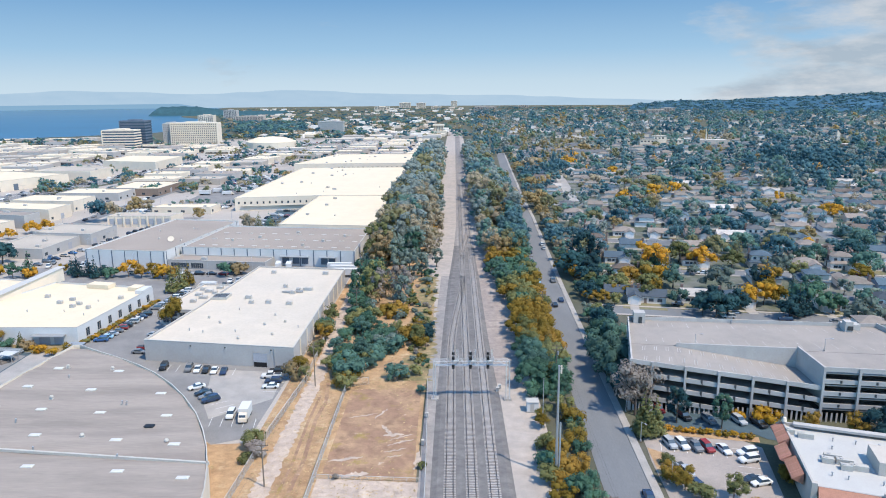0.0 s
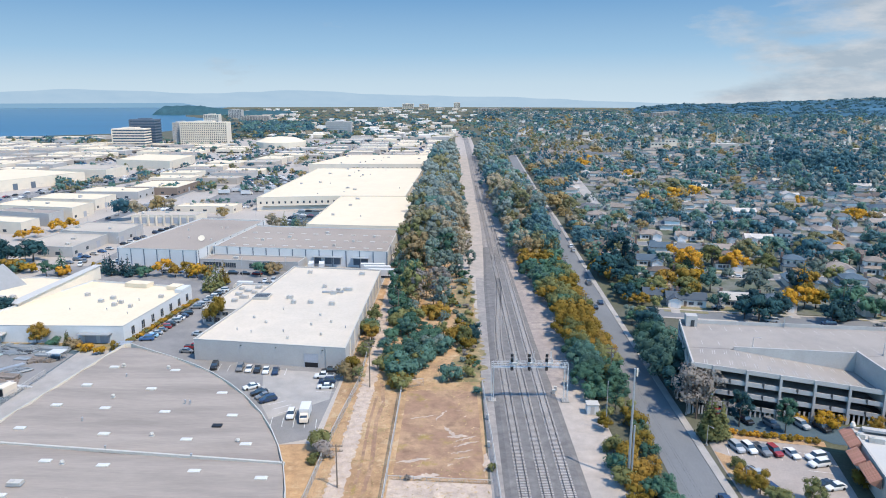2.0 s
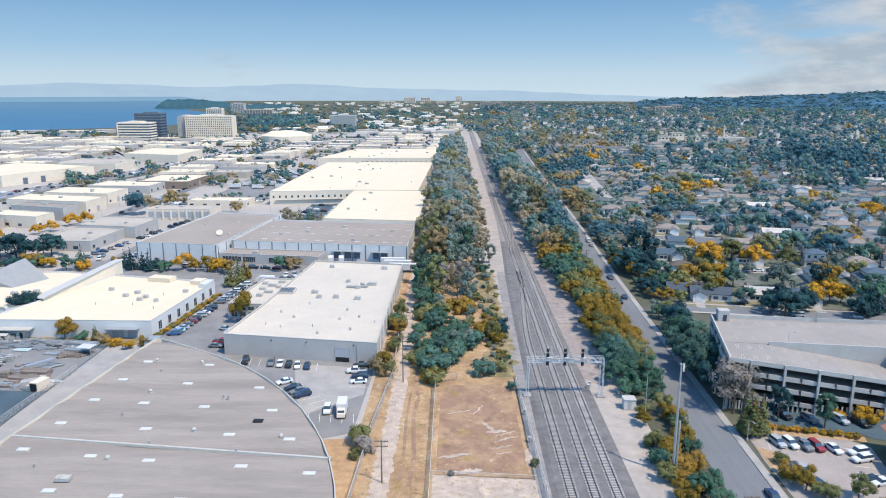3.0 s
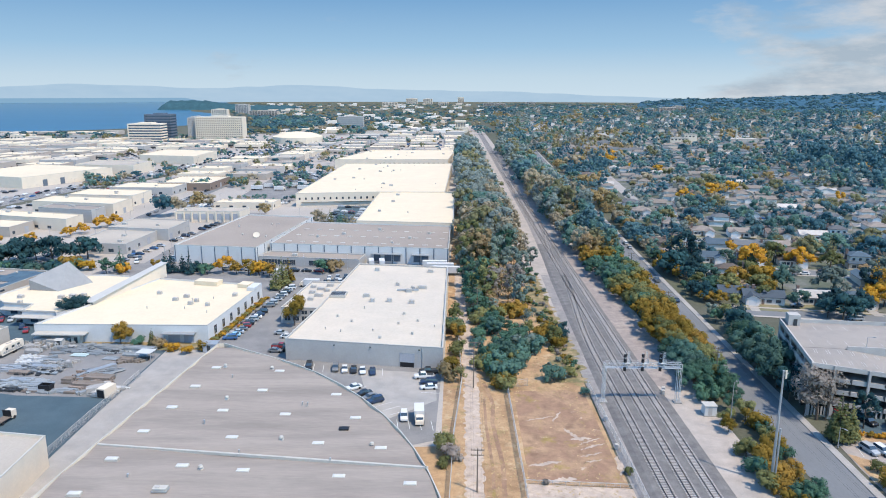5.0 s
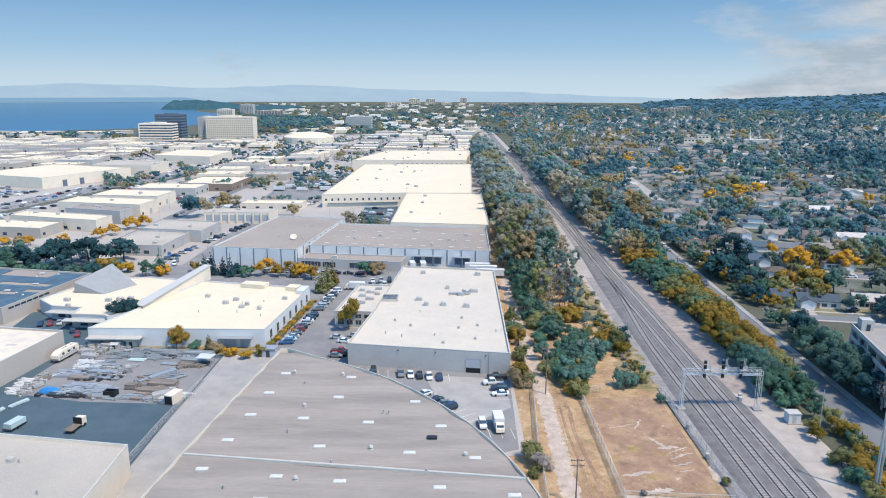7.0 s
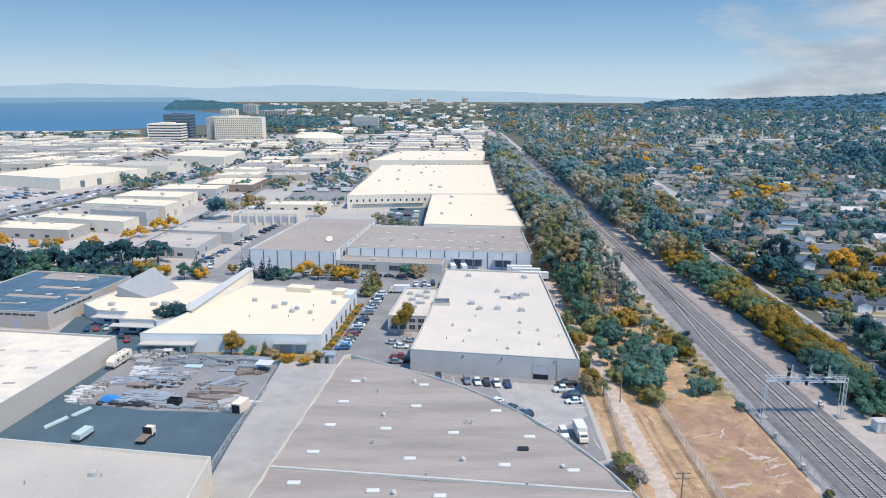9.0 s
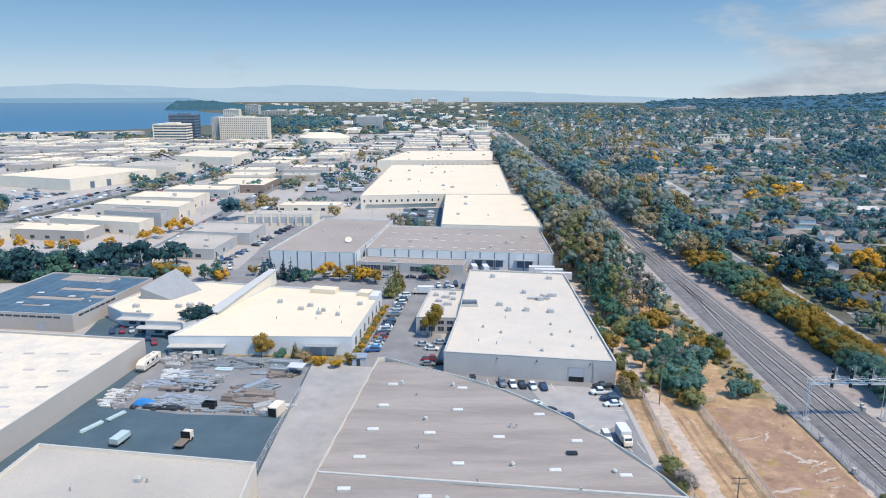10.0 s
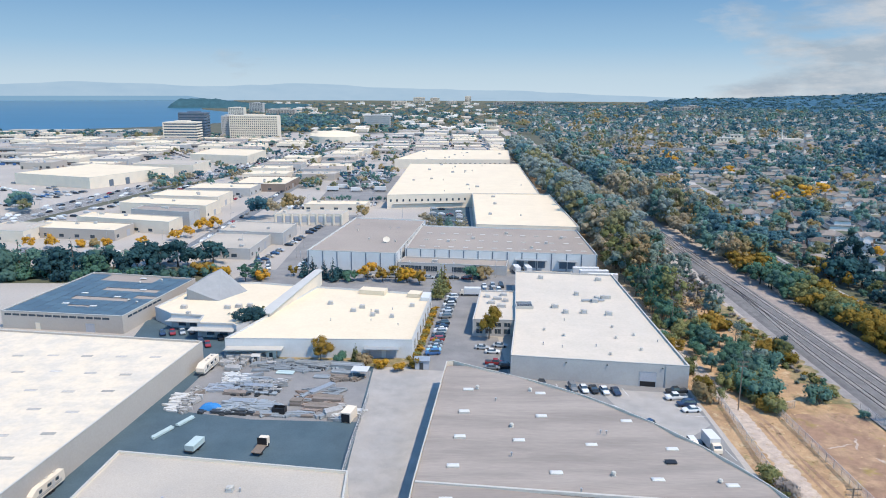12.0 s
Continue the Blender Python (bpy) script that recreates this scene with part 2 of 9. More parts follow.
# Metal darkened to grey: the shade on the pyramid is in this colour.
M["roof_zinc"] = mat("weathered_zinc", (0.225, 0.225, 0.222), 0.6, 0.06, 0.3, 1.0, 0.1, tint=(0.19, 0.192, 0.195), tint_scale=0.1, tint_amount=0.6)
M["roof_metal"] = mat("pale_metal_roof", (0.37, 0.355, 0.33), 0.6, 0.05, 0.3, 3.0, 0.0, metal=0.0)
# Haze and daylight are put into the glow of far water and hills.
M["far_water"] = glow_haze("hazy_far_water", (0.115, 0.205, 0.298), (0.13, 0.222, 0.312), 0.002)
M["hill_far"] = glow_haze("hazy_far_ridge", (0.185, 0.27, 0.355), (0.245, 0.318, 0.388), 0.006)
# Woods tinted blue: the base colour holds the haze over the ridge.
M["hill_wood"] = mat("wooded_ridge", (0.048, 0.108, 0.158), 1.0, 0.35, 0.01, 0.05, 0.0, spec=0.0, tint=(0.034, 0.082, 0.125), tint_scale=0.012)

LEAF = {
    "green": ((0.074, 0.150, 0.105), 0.26),
    "dark": ((0.034, 0.082, 0.090), 0.25),
    "olive": ((0.175, 0.182, 0.078), 0.28),
    "gold": ((0.45, 0.262, 0.036), 0.2),
    "amber": ((0.245, 0.166, 0.036), 0.28),
    "eucalypt": ((0.158, 0.205, 0.176), 0.26),
    "russet": ((0.285, 0.215, 0.12), 0.24),
    "bluegreen": ((0.088, 0.165, 0.135), 0.28),
    "bare": ((0.27, 0.24, 0.215), 0.20),
}
# Paler, bluer leaf colours: the haze of distance is put into them.
HAZED_LEAF = {"green": (0.130, 0.230, 0.195), "dark": (0.066, 0.148, 0.178), "olive": (0.215, 0.212, 0.118), "gold": (0.52, 0.30, 0.05), "amber": (0.325, 0.25, 0.125), "eucalypt": (0.235, 0.28, 0.258),
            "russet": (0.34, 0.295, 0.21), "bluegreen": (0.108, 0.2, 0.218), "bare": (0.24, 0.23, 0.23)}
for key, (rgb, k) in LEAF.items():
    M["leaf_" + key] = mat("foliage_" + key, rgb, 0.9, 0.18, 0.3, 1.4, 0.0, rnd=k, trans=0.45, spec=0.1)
    M["far_" + key] = mat("far_foliage_" + key, HAZED_LEAF[key], 0.9, 0.22, 0.05, 0.5, 0.0, island=0.08, trans=0.5, spec=0.05)


# ---- mesh helpers ----
class MB:
    """Vertices and faces of one mesh, in world metres."""

    def __init__(self):
        self.v, self.f = [], []

    def add(self, vs, fs):
        n = len(self.v)
        self.v += [tuple(p) for p in vs]
        self.f += [tuple(i + n for i in f) for f in fs]
        return self

    def prism(self, pts, z0, z1, cap=True):
        n = len(pts)
        if sum(pts[i][0] * pts[(i + 1) % n][1] - pts[(i + 1) % n][0] * pts[i][1] for i in range(n)) < 0:
            pts = pts[::-1]
        vs = [(p[0], p[1], z0) for p in pts] + [(p[0], p[1], z1) for p in pts]
        fs = [(i, (i + 1) % n, n + (i + 1) % n, n + i) for i in range(n)]
        if cap:
            fs += [tuple(range(n, 2 * n)), tuple(range(n - 1, -1, -1))]
        return self.add(vs, fs)

    def box(self, x0, x1, y0, y1, z0, z1):
        return self.prism([(x0, y0), (x1, y0), (x1, y1), (x0, y1)], z0, z1)

    def obox(self, c, u, lu, lv, z0, z1):
        """A box on centre c, with lengths lu along the direction u and lv across it."""
        ux, uy = u
        pts = [(c[0] + a * lu / 2 * ux - b * lv / 2 * uy, c[1] + a * lu / 2 * uy + b * lv / 2 * ux) for a, b in ((-1, -1), (1, -1), (1, 1), (-1, 1))]
        return self.prism(pts, z0, z1)

    def tube(self, p, q, r, n=6, r2=None):
        p, q = Vector(p), Vector(q)
        r2 = r if r2 is None else r2
        m = (q - p).to_track_quat("Z", "Y").to_matrix()
        ring = [(math.cos(2 * math.pi * i / n), math.sin(2 * math.pi * i / n)) for i in range(n)]
        vs = [p + m @ Vector((c * r, s * r, 0)) for c, s in ring] + [q + m @ Vector((c * r2, s * r2, 0)) for c, s in ring]
        fs = [(i, (i + 1) % n, n + (i + 1) % n, n + i) for i in range(n)] + [tuple(range(n - 1, -1, -1)), tuple(range(n, 2 * n))]
        return self.add(vs, fs)

    def sheet(self, pts, z):
        return self.add([(p[0], p[1], z) for p in pts], [tuple(range(len(pts)))])

    def mesh(self, name, material, origin=(0, 0, 0), smooth=False, normals=None):
        ox, oy, oz = origin
        me = bpy.data.meshes.new(name)
        me.from_pydata([(x - ox, y - oy, z - oz) for x, y, z in self.v], [], self.f)
        me.materials.append(material)
        if smooth:
            me.polygons.foreach_set("use_smooth", [True] * len(me.polygons))
        me.update()
        if normals:
            me.polygons.foreach_set("use_smooth", [True] * len(me.polygons))
            me.normals_split_custom_set_from_vertices(normals)
        return me


def origin_of(ob):
    o = Vector((0, 0, 0))
    while ob:
        o += ob.location
        ob = ob.parent
    return o


def part(name, mb, material, parent, label="", smooth=False):
    """One mesh under a thing or a part."""
    ob = new(name, mb.mesh(name, material, origin_of(parent), smooth))
    ob.parent = parent
    if label:
        ob["label"] = label
    return ob


def share(name, me, parent, loc, label=""):
    """A piece that shares its mesh with others of its kind."""
    ob = new(name, me)
    ob.parent = parent
    ob.location = Vector(loc) - origin_of(parent)
    if label:
        ob["label"] = label
    return ob


def thing(name, at, label, category, group="", kind=""):
    ob = new(name)
    ob.location = at
    ob.empty_display_size = 0.2
    return tagged(ob, label, category, group, kind)


def setting(name, mb, material, label="", smooth=False):
    ob = new(name, mb.mesh(name, material, (0, 0, 0), smooth))
    return tagged(ob, label, "", "", "structure")


def lerp(a, b, k):
    return (a[0] + (b[0] - a[0]) * k, a[1] + (b[1] - a[1]) * k)


def inset(pts, d):
    """A convex outline drawn in by d metres."""
    n = len(pts)
    if sum(pts[i][0] * pts[(i + 1) % n][1] - pts[(i + 1) % n][0] * pts[i][1] for i in range(n)) < 0:
        pts = pts[::-1]
    out = []
    for i in range(n):
        a, b, c = Vector(pts[i - 1]), Vector(pts[i]), Vector(pts[(i + 1) % n])
        e, f = (b - a).normalized(), (c - b).normalized()
        m, k = Vector((-e.y, e.x)), Vector((-f.y, f.x))
        w = (m + k) / max(0.3, 1 + m.dot(k))
        out.append(tuple(b + w * d))
    return out


def ring(mb, outer, inner, z0, z1):
    n = len(outer)
    vs = [(*p, z) for z in (z0, z1) for p in (*outer, *inner)]
    fs = []
    for i in range(n):
        j = (i + 1) % n
        fs += [(i, j, 2 * n + j, 2 * n + i), (n + j, n + i, 3 * n + i, 3 * n + j), (2 * n + i, 2 * n + j, 3 * n + j, 3 * n + i), (j, i, n + i, n + j)]
    return mb.add(vs, fs)


def ccw(pts):
    n = len(pts)
    return pts if sum(pts[i][0] * pts[(i + 1) % n][1] - pts[(i + 1) % n][0] * pts[i][1] for i in range(n)) > 0 else pts[::-1]


def wall_box(a, b, s, w, z0, z1, d0, d1):
    """A box on the wall from a to b (the outside on its right): from s to s + w along it, d0 to d1 metres out of it."""
    a, b = Vector(a), Vector(b)
    u = (b - a).normalized()
    o = Vector((u.y, -u.x))
    p = [a + u * s + o * d0, a + u * (s + w) + o * d0, a + u * (s + w) + o * d1, a + u * s + o * d1]
    return MB().prism([tuple(q) for q in p], z0, z1)


def opening(root, a, b, s, w, z0, z1, name="window", pane="window", frame_mat="trim", mullions=1):
    """A framed window or door on a wall."""
    fr = MB()
    for ss, ww, y0, y1 in ((s - 0.1, w + 0.2, z1, z1 + 0.12), (s - 0.1, w + 0.2, z0 - 0.1, z0), (s - 0.1, 0.1, z0, z1), (s + w, 0.1, z0, z1)):
        m = wall_box(a, b, ss, ww, y0, y1, -0.05, 0.07)
        fr.add(m.v, m.f)
    for i in range(1, mullions + 1):
        m = wall_box(a, b, s + w * i / (mullions + 1) - 0.04, 0.08, z0, z1, 0.03, 0.06)
        fr.add(m.v, m.f)
    f = part(name, fr, M[frame_mat], root)
    part("pane" if name == "window" else "leaf", wall_box(a, b, s, w, z0, z1, -0.04, 0.025), M[pane], f)
    return f


def building(name, pts, h, wall, roof, label, category="warehouse", parapet=0.5, coping="trim", at=None, group=""):
    """Walls with thickness, a sunk roof deck and a coping."""
    pts = ccw(list(pts))
    cx, cy = sum(p[0] for p in pts) / len(pts), sum(p[1] for p in pts) / len(pts)
    root = thing(name, (cx, cy, 0), label, category, group)
    inn = inset(pts, 0.35)
    part("wall", ring(MB(), pts, inn, -0.2, h), M[wall], root)
    part("roof", MB().prism(inset(pts, 0.33), h - parapet - 0.3, h - parapet), M[roof], root)
    if coping:
        part("coping", ring(MB(), inset(pts, -0.06), inset(pts, 0.34), h, h + 0.1), M[coping], root)
    return root, pts


# ---- ground ----
g = MB()
nx, ny = 44, 44
xs = [-4950 + 9900 * i / nx for i in range(nx + 1)]
ys = [-900 + 5850 * j / ny for j in range(ny + 1)]
for y in ys:
    for x in xs:
        g.v.append((x, y, -0.12 if math.hypot(x, y) < 4900 else -3))
for j in range(ny):
    for i in range(nx):
        a = j * (nx + 1) + i
        g.f.append((a, a + 1, a + nx + 2, a + nx + 1))
setting("ground", g, M["ground"], "dry earth and worn ground of the plain")

setting("pavement", MB().sheet([(-1400, -200), (-40, -200), (-40, 700), (-30, 1300), (-380, 1300), (-620, 1180), (-1400, 1000)], -0.07), M["urban"],
        "pale worn paving of the industrial district")
setting("water", MB().sheet([(-4900, 700), (-2300, 1000), (-1250, 1190), (-919, 1300), (-760, 1400), (-650, 1520), (-620, 1700), (-650, 1950), (-760, 2250),
                             (-1000, 2600), (-1130, 2950), (-1230, 3400), (-1330, 3900), (-1500, 4820), (-1800, 4850), (-4900, 4850)], -0.04), M["water"],
        "calm blue bay water")

# rail corridor
setting("trackbed", MB().sheet([(-8.0, -60), (21.5, -60), (21.5, 250), (20, 420), (16, 700), (14, 1600), (-14, 1600), (-16, 400), (-15, 330), (-8.4, 262), (-8.2, 180)], -0.02), M["sand"],
        "pale gravel strip along the railway")
bal = MB()
# toe and top of the bed on both sides, station by station
BED = [(-60, -5.9, 11.9), (60, -5.9, 11.9), (120, -5.7, 11.7), (170, -5.5, 11.4), (200, -5.1, 10.6), (240, -4.4, 10.2), (290, -3.4, 10.0), (330, -1.9, 9.6), (362, -1.0, 9.4)]
for y, xl, xr in BED:
    bal.v += [(xl, y, 0.0), (xl + 1.3, y, 0.32), (xr - 1.3, y, 0.32), (xr, y, 0.0)]
for j in range(len(BED) - 1):
    for i in range(3):
        a = j * 4 + i
        bal.f.append((a, a + 1, a + 5, a + 4))
pale = MB()
for y, xl, xr in ((362, -1.0, 9.4), (420, 0.2, 9.3), (600, 0.4, 9.2), (1000, 0.4, 9.2), (1600, 0.4, 9.2)):
    pale.v += [(xl, y, 0.0), (xl + 1.3, y, 0.315), (xr - 1.3, y, 0.315), (xr, y, 0.0)]
for j in range(4):
    for i in range(3):
        a = j * 4 + i
        pale.f.append((a, a + 1, a + 5, a + 4))
setting("pale_ballast_bed", pale, M["ballast_low"], "pale grey ballast bed farther along the line")
setting("grit_strip", MB().sheet([(10.2, 183), (16.5, 178), (19.5, 196), (19.5, 250), (18.5, 330), (15, 372), (8.8, 372), (9.4, 290), (9.8, 230)], -0.011), M["grit"], "brown-grey grit beside the tracks")
setting("trackside_path", MB().sheet([(-8.2, -60), (-5.4, -60), (-5.2, 200), (-3.0, 300), (-6.5, 300), (-7.6, 230), (-8.3, 185)], -0.012), M["ballast_low"], "grey stony path beside the ballast")
setting("ballast_bed", bal, M["ballast"], "dark grey ballast bed under the tracks")

# roads
CAL = [(37.2, -60), (38.6, 100), (39.8, 150), (41.2, 210), (43.4, 289), (46.4, 370), (49.4, 450), (51.2, 540), (54.5, 640), (58.5, 760), (65, 950)]
road_w = 9.6


def strip(pts, d0, d1, z):
    """A band along a line, from d0 to d1 metres to its right."""
    mb = MB()
    n = len(pts)
    for i, p in enumerate(pts):
        a, b = Vector(pts[max(0, i - 1)]), Vector(pts[min(n - 1, i + 1)])
        u = (b - a).normalized()
        o = Vector((u.y, -u.x))
        for d in (d0, d1):
            q = Vector(p) + o * d
            mb.v.append((q.x, q.y, z))
    mb.f = [(2 * i, 2 * i + 1, 2 * i + 3, 2 * i + 2) for i in range(n - 1)]
    return mb


def kerb(pts, d0, d1, z):
    mb = strip(pts, d0, d1, z)
    lo = strip(pts, d0, d0, -0.05)
    n = len(mb.v)
    for i in range(0, n, 2):
        mb.v.append(lo.v[i])
    for i in range(n // 2 - 1):
        mb.f.append((2 * i, 2 * i + 2, n + i + 1, n + i))
    return mb


setting("road", strip(CAL, -road_w, 0, -0.03), M["street"], "worn grey asphalt street beside the railway")
setting("kerb", kerb(CAL, 0, 0.3, 0.13), M["concrete"], "concrete kerb of the street")
setting("sidewalk", strip(CAL, 0.3, 1.8, 0.12), M["concrete"], "concrete sidewalk")
setting("lane_line", MB().sheet([(33.6, 232), (33.75, 232), (33.1, 262), (32.95, 262)], -0.012), M["white_line"], "short white turning lane line")
setting("lane_line", MB().sheet([(34.5, 212), (34.65, 212), (34.6, 214), (34.45, 214)], -0.012), M["white_line"], "short white road mark")

# dry lots left of the tracks
setting("dry_verge", MB().sheet([(-47.5, 60), (-9, 60), (-8.4, 262), (-15.5, 330), (-17, 700), (-38, 700), (-46.5, 300), (-47.3, 195), (-47.5, 146)], -0.045), M["dry"],
        "dry golden grass and bare soil")
def ragged(pts, half, seed, step=2.5, z=-0.024, wild=1.0):
    """A band with an uneven edge along a line."""
    r = random.Random(seed)
    mb = MB()
    for (x0, y0), (x1, y1) in zip(pts, pts[1:]):
        n = max(1, int(math.hypot(x1 - x0, y1 - y0) / step))
        for k in range(n):
            x, y = lerp((x0, y0), (x1, y1), k / n)
            mb.v += [(x - half * (1 + wild * r.uniform(-0.1, 0.12)), y, z), (x + half * (1 + wild * r.uniform(-0.1, 0.12)), y, z)]
    mb.f = [(2 * i, 2 * i + 1, 2 * i + 3, 2 * i + 2) for i in range(len(mb.v) // 2 - 1)]
    return mb


setting("dry_strip", MB().sheet([(-92, 186), (-80, 174.6), (-71, 164.1), (-62.5, 152.6), (-57, 147.1), (-47, 148), (-43, 60), (-60, 60), (-75, 160)], -0.05), M["dry"], "dry golden grass below the curved wall")
setting("scrub_band", ragged([(-11.4, 184), (-11.4, 240), (-12.2, 300)], 3.6, 17, 1.4, -0.007, 4.5), M["scrub"], "olive scrub grass on the bank beside the tracks")
setting("lot_soil", MB().sheet([(-29, 134), (-9.4, 133), (-9.8, 176), (-14, 179), (-28.6, 178)], -0.03), M["soil"], "red-brown bare soil of the fenced lot")
for i, (sx0, sy0, sx1, sy1, w) in enumerate(((-18.4, 156.8, -15.2, 151.0, 0.55), (-17.6, 151.6, -12.6, 152.2, 0.7), (-15.8, 149.2, -10.6, 152.4, 0.28), (-16.2, 146.6, -10.2, 149.8, 0.32), (-16.6, 143.4, -11.6, 145.6, 0.3), (-16.0, 141.4, -12.2, 142.2, 0.25),
                                           (-28.6, 139.5, -21, 141.5, 0.5), (-26, 133.2, -19, 134.6, 0.9), (-9.2, 136, -8.6, 144, 0.6), (-20.5, 160, -17.8, 166, 0.3), (-27, 161, -20, 163, 0.25))):
    n_ = 16
    sc_ = MB()
    rr_ = random.Random(60 + i)
    dx_, dy_ = sx1 - sx0, sy1 - sy0
    ln_ = math.hypot(dx_, dy_)
    for k in range(n_ + 1):
        q = w * math.sin(math.pi * (0.06 + 0.88 * k / n_)) * rr_.uniform(0.6, 1.5)
        o = rr_.uniform(-0.3, 0.3)
        cx_, cy_ = sx0 + dx_ * k / n_ - dy_ / ln_ * o, sy0 + dy_ * k / n_ + dx_ / ln_ * o
        zz = 0.004 + 0.004 * i
        sc_.v += [(cx_ - dy_ / ln_ * q, cy_ + dx_ / ln_ * q, zz), (cx_ + dy_ / ln_ * q, cy_ - dx_ / ln_ * q, zz)]
    sc_.f = [(2 * k, 2 * k + 1, 2 * k + 3, 2 * k + 2) for k in range(n_)]
    setting("pale_scrape", sc_, M["dirt"], "pale scraped streak in the soil")
setting("dirt_track", ragged([(-39.8, 60), (-40.3, 128), (-40.0, 160), (-39.8, 190), (-40.8, 220), (-41.8, 260), (-42.2, 300)], 1.9, 3, 0.8, -0.024, 2.2), M["dirt"],
        "pale dirt track with wheel ruts")
setting("wheel_rut", ragged([(-34.6, 120), (-34.0, 140), (-35.2, 160), (-34.4, 170), (-36.6, 186)], 0.5, 9, 1.5), M["soil"], "wheel rut in dry soil")
setting("wheel_rut", ragged([(-36.9, 118), (-36.2, 138), (-36.8, 158), (-36.6, 176)], 0.35, 10, 1.5), M["soil"], "wheel rut in dry soil")
setting("paved_apron", MB().sheet([(-30, 60), (-8.2, 60), (-8, 131), (-29.6, 132.5)], -0.015), M["dirt"], "pale sandy apron")

# lots and drives of the industrial side
setting("parking_lot", MB().sheet([(-122, 196), (-110, 193.6), (-96, 186), (-80, 174.5), (-71, 164), (-62.5, 152.5), (-57, 147), (-49, 150.5), (-48, 193), (-95, 200), (-96, 232), (-104, 234), (-100, 267), (-88, 268),
                                   (-86, 294), (-47, 287), (-46.5, 316), (-134, 318), (-124, 300), (-117, 262), (-120.5, 215)], -0.035), M["asphalt"],
        "patched grey parking lot")
setting("loading_apron", MB().sheet([(-72, 192.5), (-50, 190), (-49, 172), (-62, 160), (-66, 168)], -0.02), M["concrete"], "concrete loading apron")
setting("service_drive", MB().sheet([(-133.5, 60), (-121.9, 60), (-121.5, 115), (-112.5, 192), (-113, 204), (-133.5, 206)], -0.03), M["concrete"], "concrete service drive")
setting("storage_yard", MB().sheet([(-183.5, 219), (-133.5, 206), (-133.5, 156), (-131.5, 60), (-203, 60), (-194.5, 131), (-184, 209)], -0.025), M["asphalt_dark"], "dark asphalt storage yard")
setting("planting_strip", MB().sheet([(-172, 213.4), (-123, 213.3), (-122, 207.2), (-133.4, 206.4), (-160, 212.2)], -0.012), M["scrub"], "brown-green planting strip before the white hall")
setting("parking_lot", MB().sheet([(-205, 281), (-164, 274), (-117, 263.5), (-100, 262), (-99, 310), (-134, 314), (-176, 318.5), (-200, 316)], -0.04), M["asphalt"], "grey asphalt lot between the halls")
setting("yard_hardstand", MB().sheet([(-180, 214), (-134, 203.5), (-134, 172), (-160, 173), (-182.5, 178)], -0.015), M["asphalt"], "dusty grey hardstand")
setting("lot_court", MB().sheet([(-216, 246), (-213, 228), (-184, 211), (-176, 232), (-205, 262)], -0.02), M["asphalt_dark"], "dark asphalt court")

# ---- far setting ----
AZ = [math.radians(a) for a in np.linspace(-62, 62, 373)]


def ridge(name, r, top, material, label, thick=160):
    mb = MB()
    for i, a in enumerate(AZ):
        h = top(math.degrees(a))
        for rr, z in ((r - thick, -5), (r - thick * 0.45, max(-4, h * 0.62)), (r, max(-4, h)), (r + 30, -5)):
            mb.v.append((math.sin(a) * rr - 50, math.cos(a) * rr, z))
    for i in range(len(AZ) - 1):
        for k in range(3):
            b = 4 * i + k
            mb.f.append((b, b + 4, b + 5, b + 1))
    return setting(name, mb, material, label, smooth=True)


def far_top(a):
    n = noise.noise(Vector((a * 0.13, 3.1, 0))) * 22 + noise.noise(Vector((a * 0.5, 8.2, 0))) * 8
    k = 1 if a < -14 else max(0.0, 1 - (a + 14) / 34)
    return -4 + (100 + n) * k ** 0.5 if k > 0 else -4


def wood_top(a):
    n = noise.noise(Vector((a * 0.25, 1.7, 0))) * 14 + noise.noise(Vector((a * 0.9, 5.2, 0))) * 9 + noise.noise(Vector((a * 3.1, 2.2, 0))) * 6 + noise.noise(Vector((a * 9.0, 4.2, 0))) * 4
    k = min(1, max(0.0, (a - 14.5) / 18))
    return -4 if a < 14.5 else 14 + 58 * k ** 0.75 + 0.6 * n


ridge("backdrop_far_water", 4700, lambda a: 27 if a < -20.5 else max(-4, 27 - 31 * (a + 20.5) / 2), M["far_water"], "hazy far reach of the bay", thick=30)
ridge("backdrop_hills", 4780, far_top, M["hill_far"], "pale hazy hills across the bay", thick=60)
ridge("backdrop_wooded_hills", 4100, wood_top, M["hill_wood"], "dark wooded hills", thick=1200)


# ---- large warehouses ----
def add_windows(root, a, b, spots, z0, z1, **kw):
    for s, w in spots:
        opening(root, a, b, s, w, z0, z1, **kw)


# near warehouse with the curved eaves
curve = [(-110.8, 193.2), (-101.7, 187.4), (-94.5, 183), (-86.7, 177.8), (-79.4, 171.8), (-72.6, 164.9), (-66.2, 157), (-60.3, 148.4), (-55.9, 140.4), (-52.4, 132.6),
         (-49.6, 125), (-47.2, 116.5), (-45.4, 107), (-44.4, 96), (-44, 84), (-44, 62)]
outlineA = [(-124.5, 62)] + curve[::-1] + [(-112.6, 192.8), (-118.7, 134.2)]
rootA = thing("warehouse", (-85, 120, 0), "large low warehouse with a grey membrane roof and curved eaves", "warehouse")
oA = ccw(outlineA)
part("wall", ring(MB(), oA, inset(oA, 0.2), -0.2, 7.42), M["wall_white"], rootA)
deck = MB()
rows_y = [62, 80, 96, 108, 116, 122, 126, 130, 131.5, 132.5, 134, 138, 143, 148, 153, 158, 163, 168, 173, 178, 183, 187, 191]


def left_x(y):
    return -124.5 + (y - 62) * (124.5 - 118.7) / 72.2 if y < 134.2 else -118.7 + (y - 134.2) * (118.7 - 112.6) / 58.6


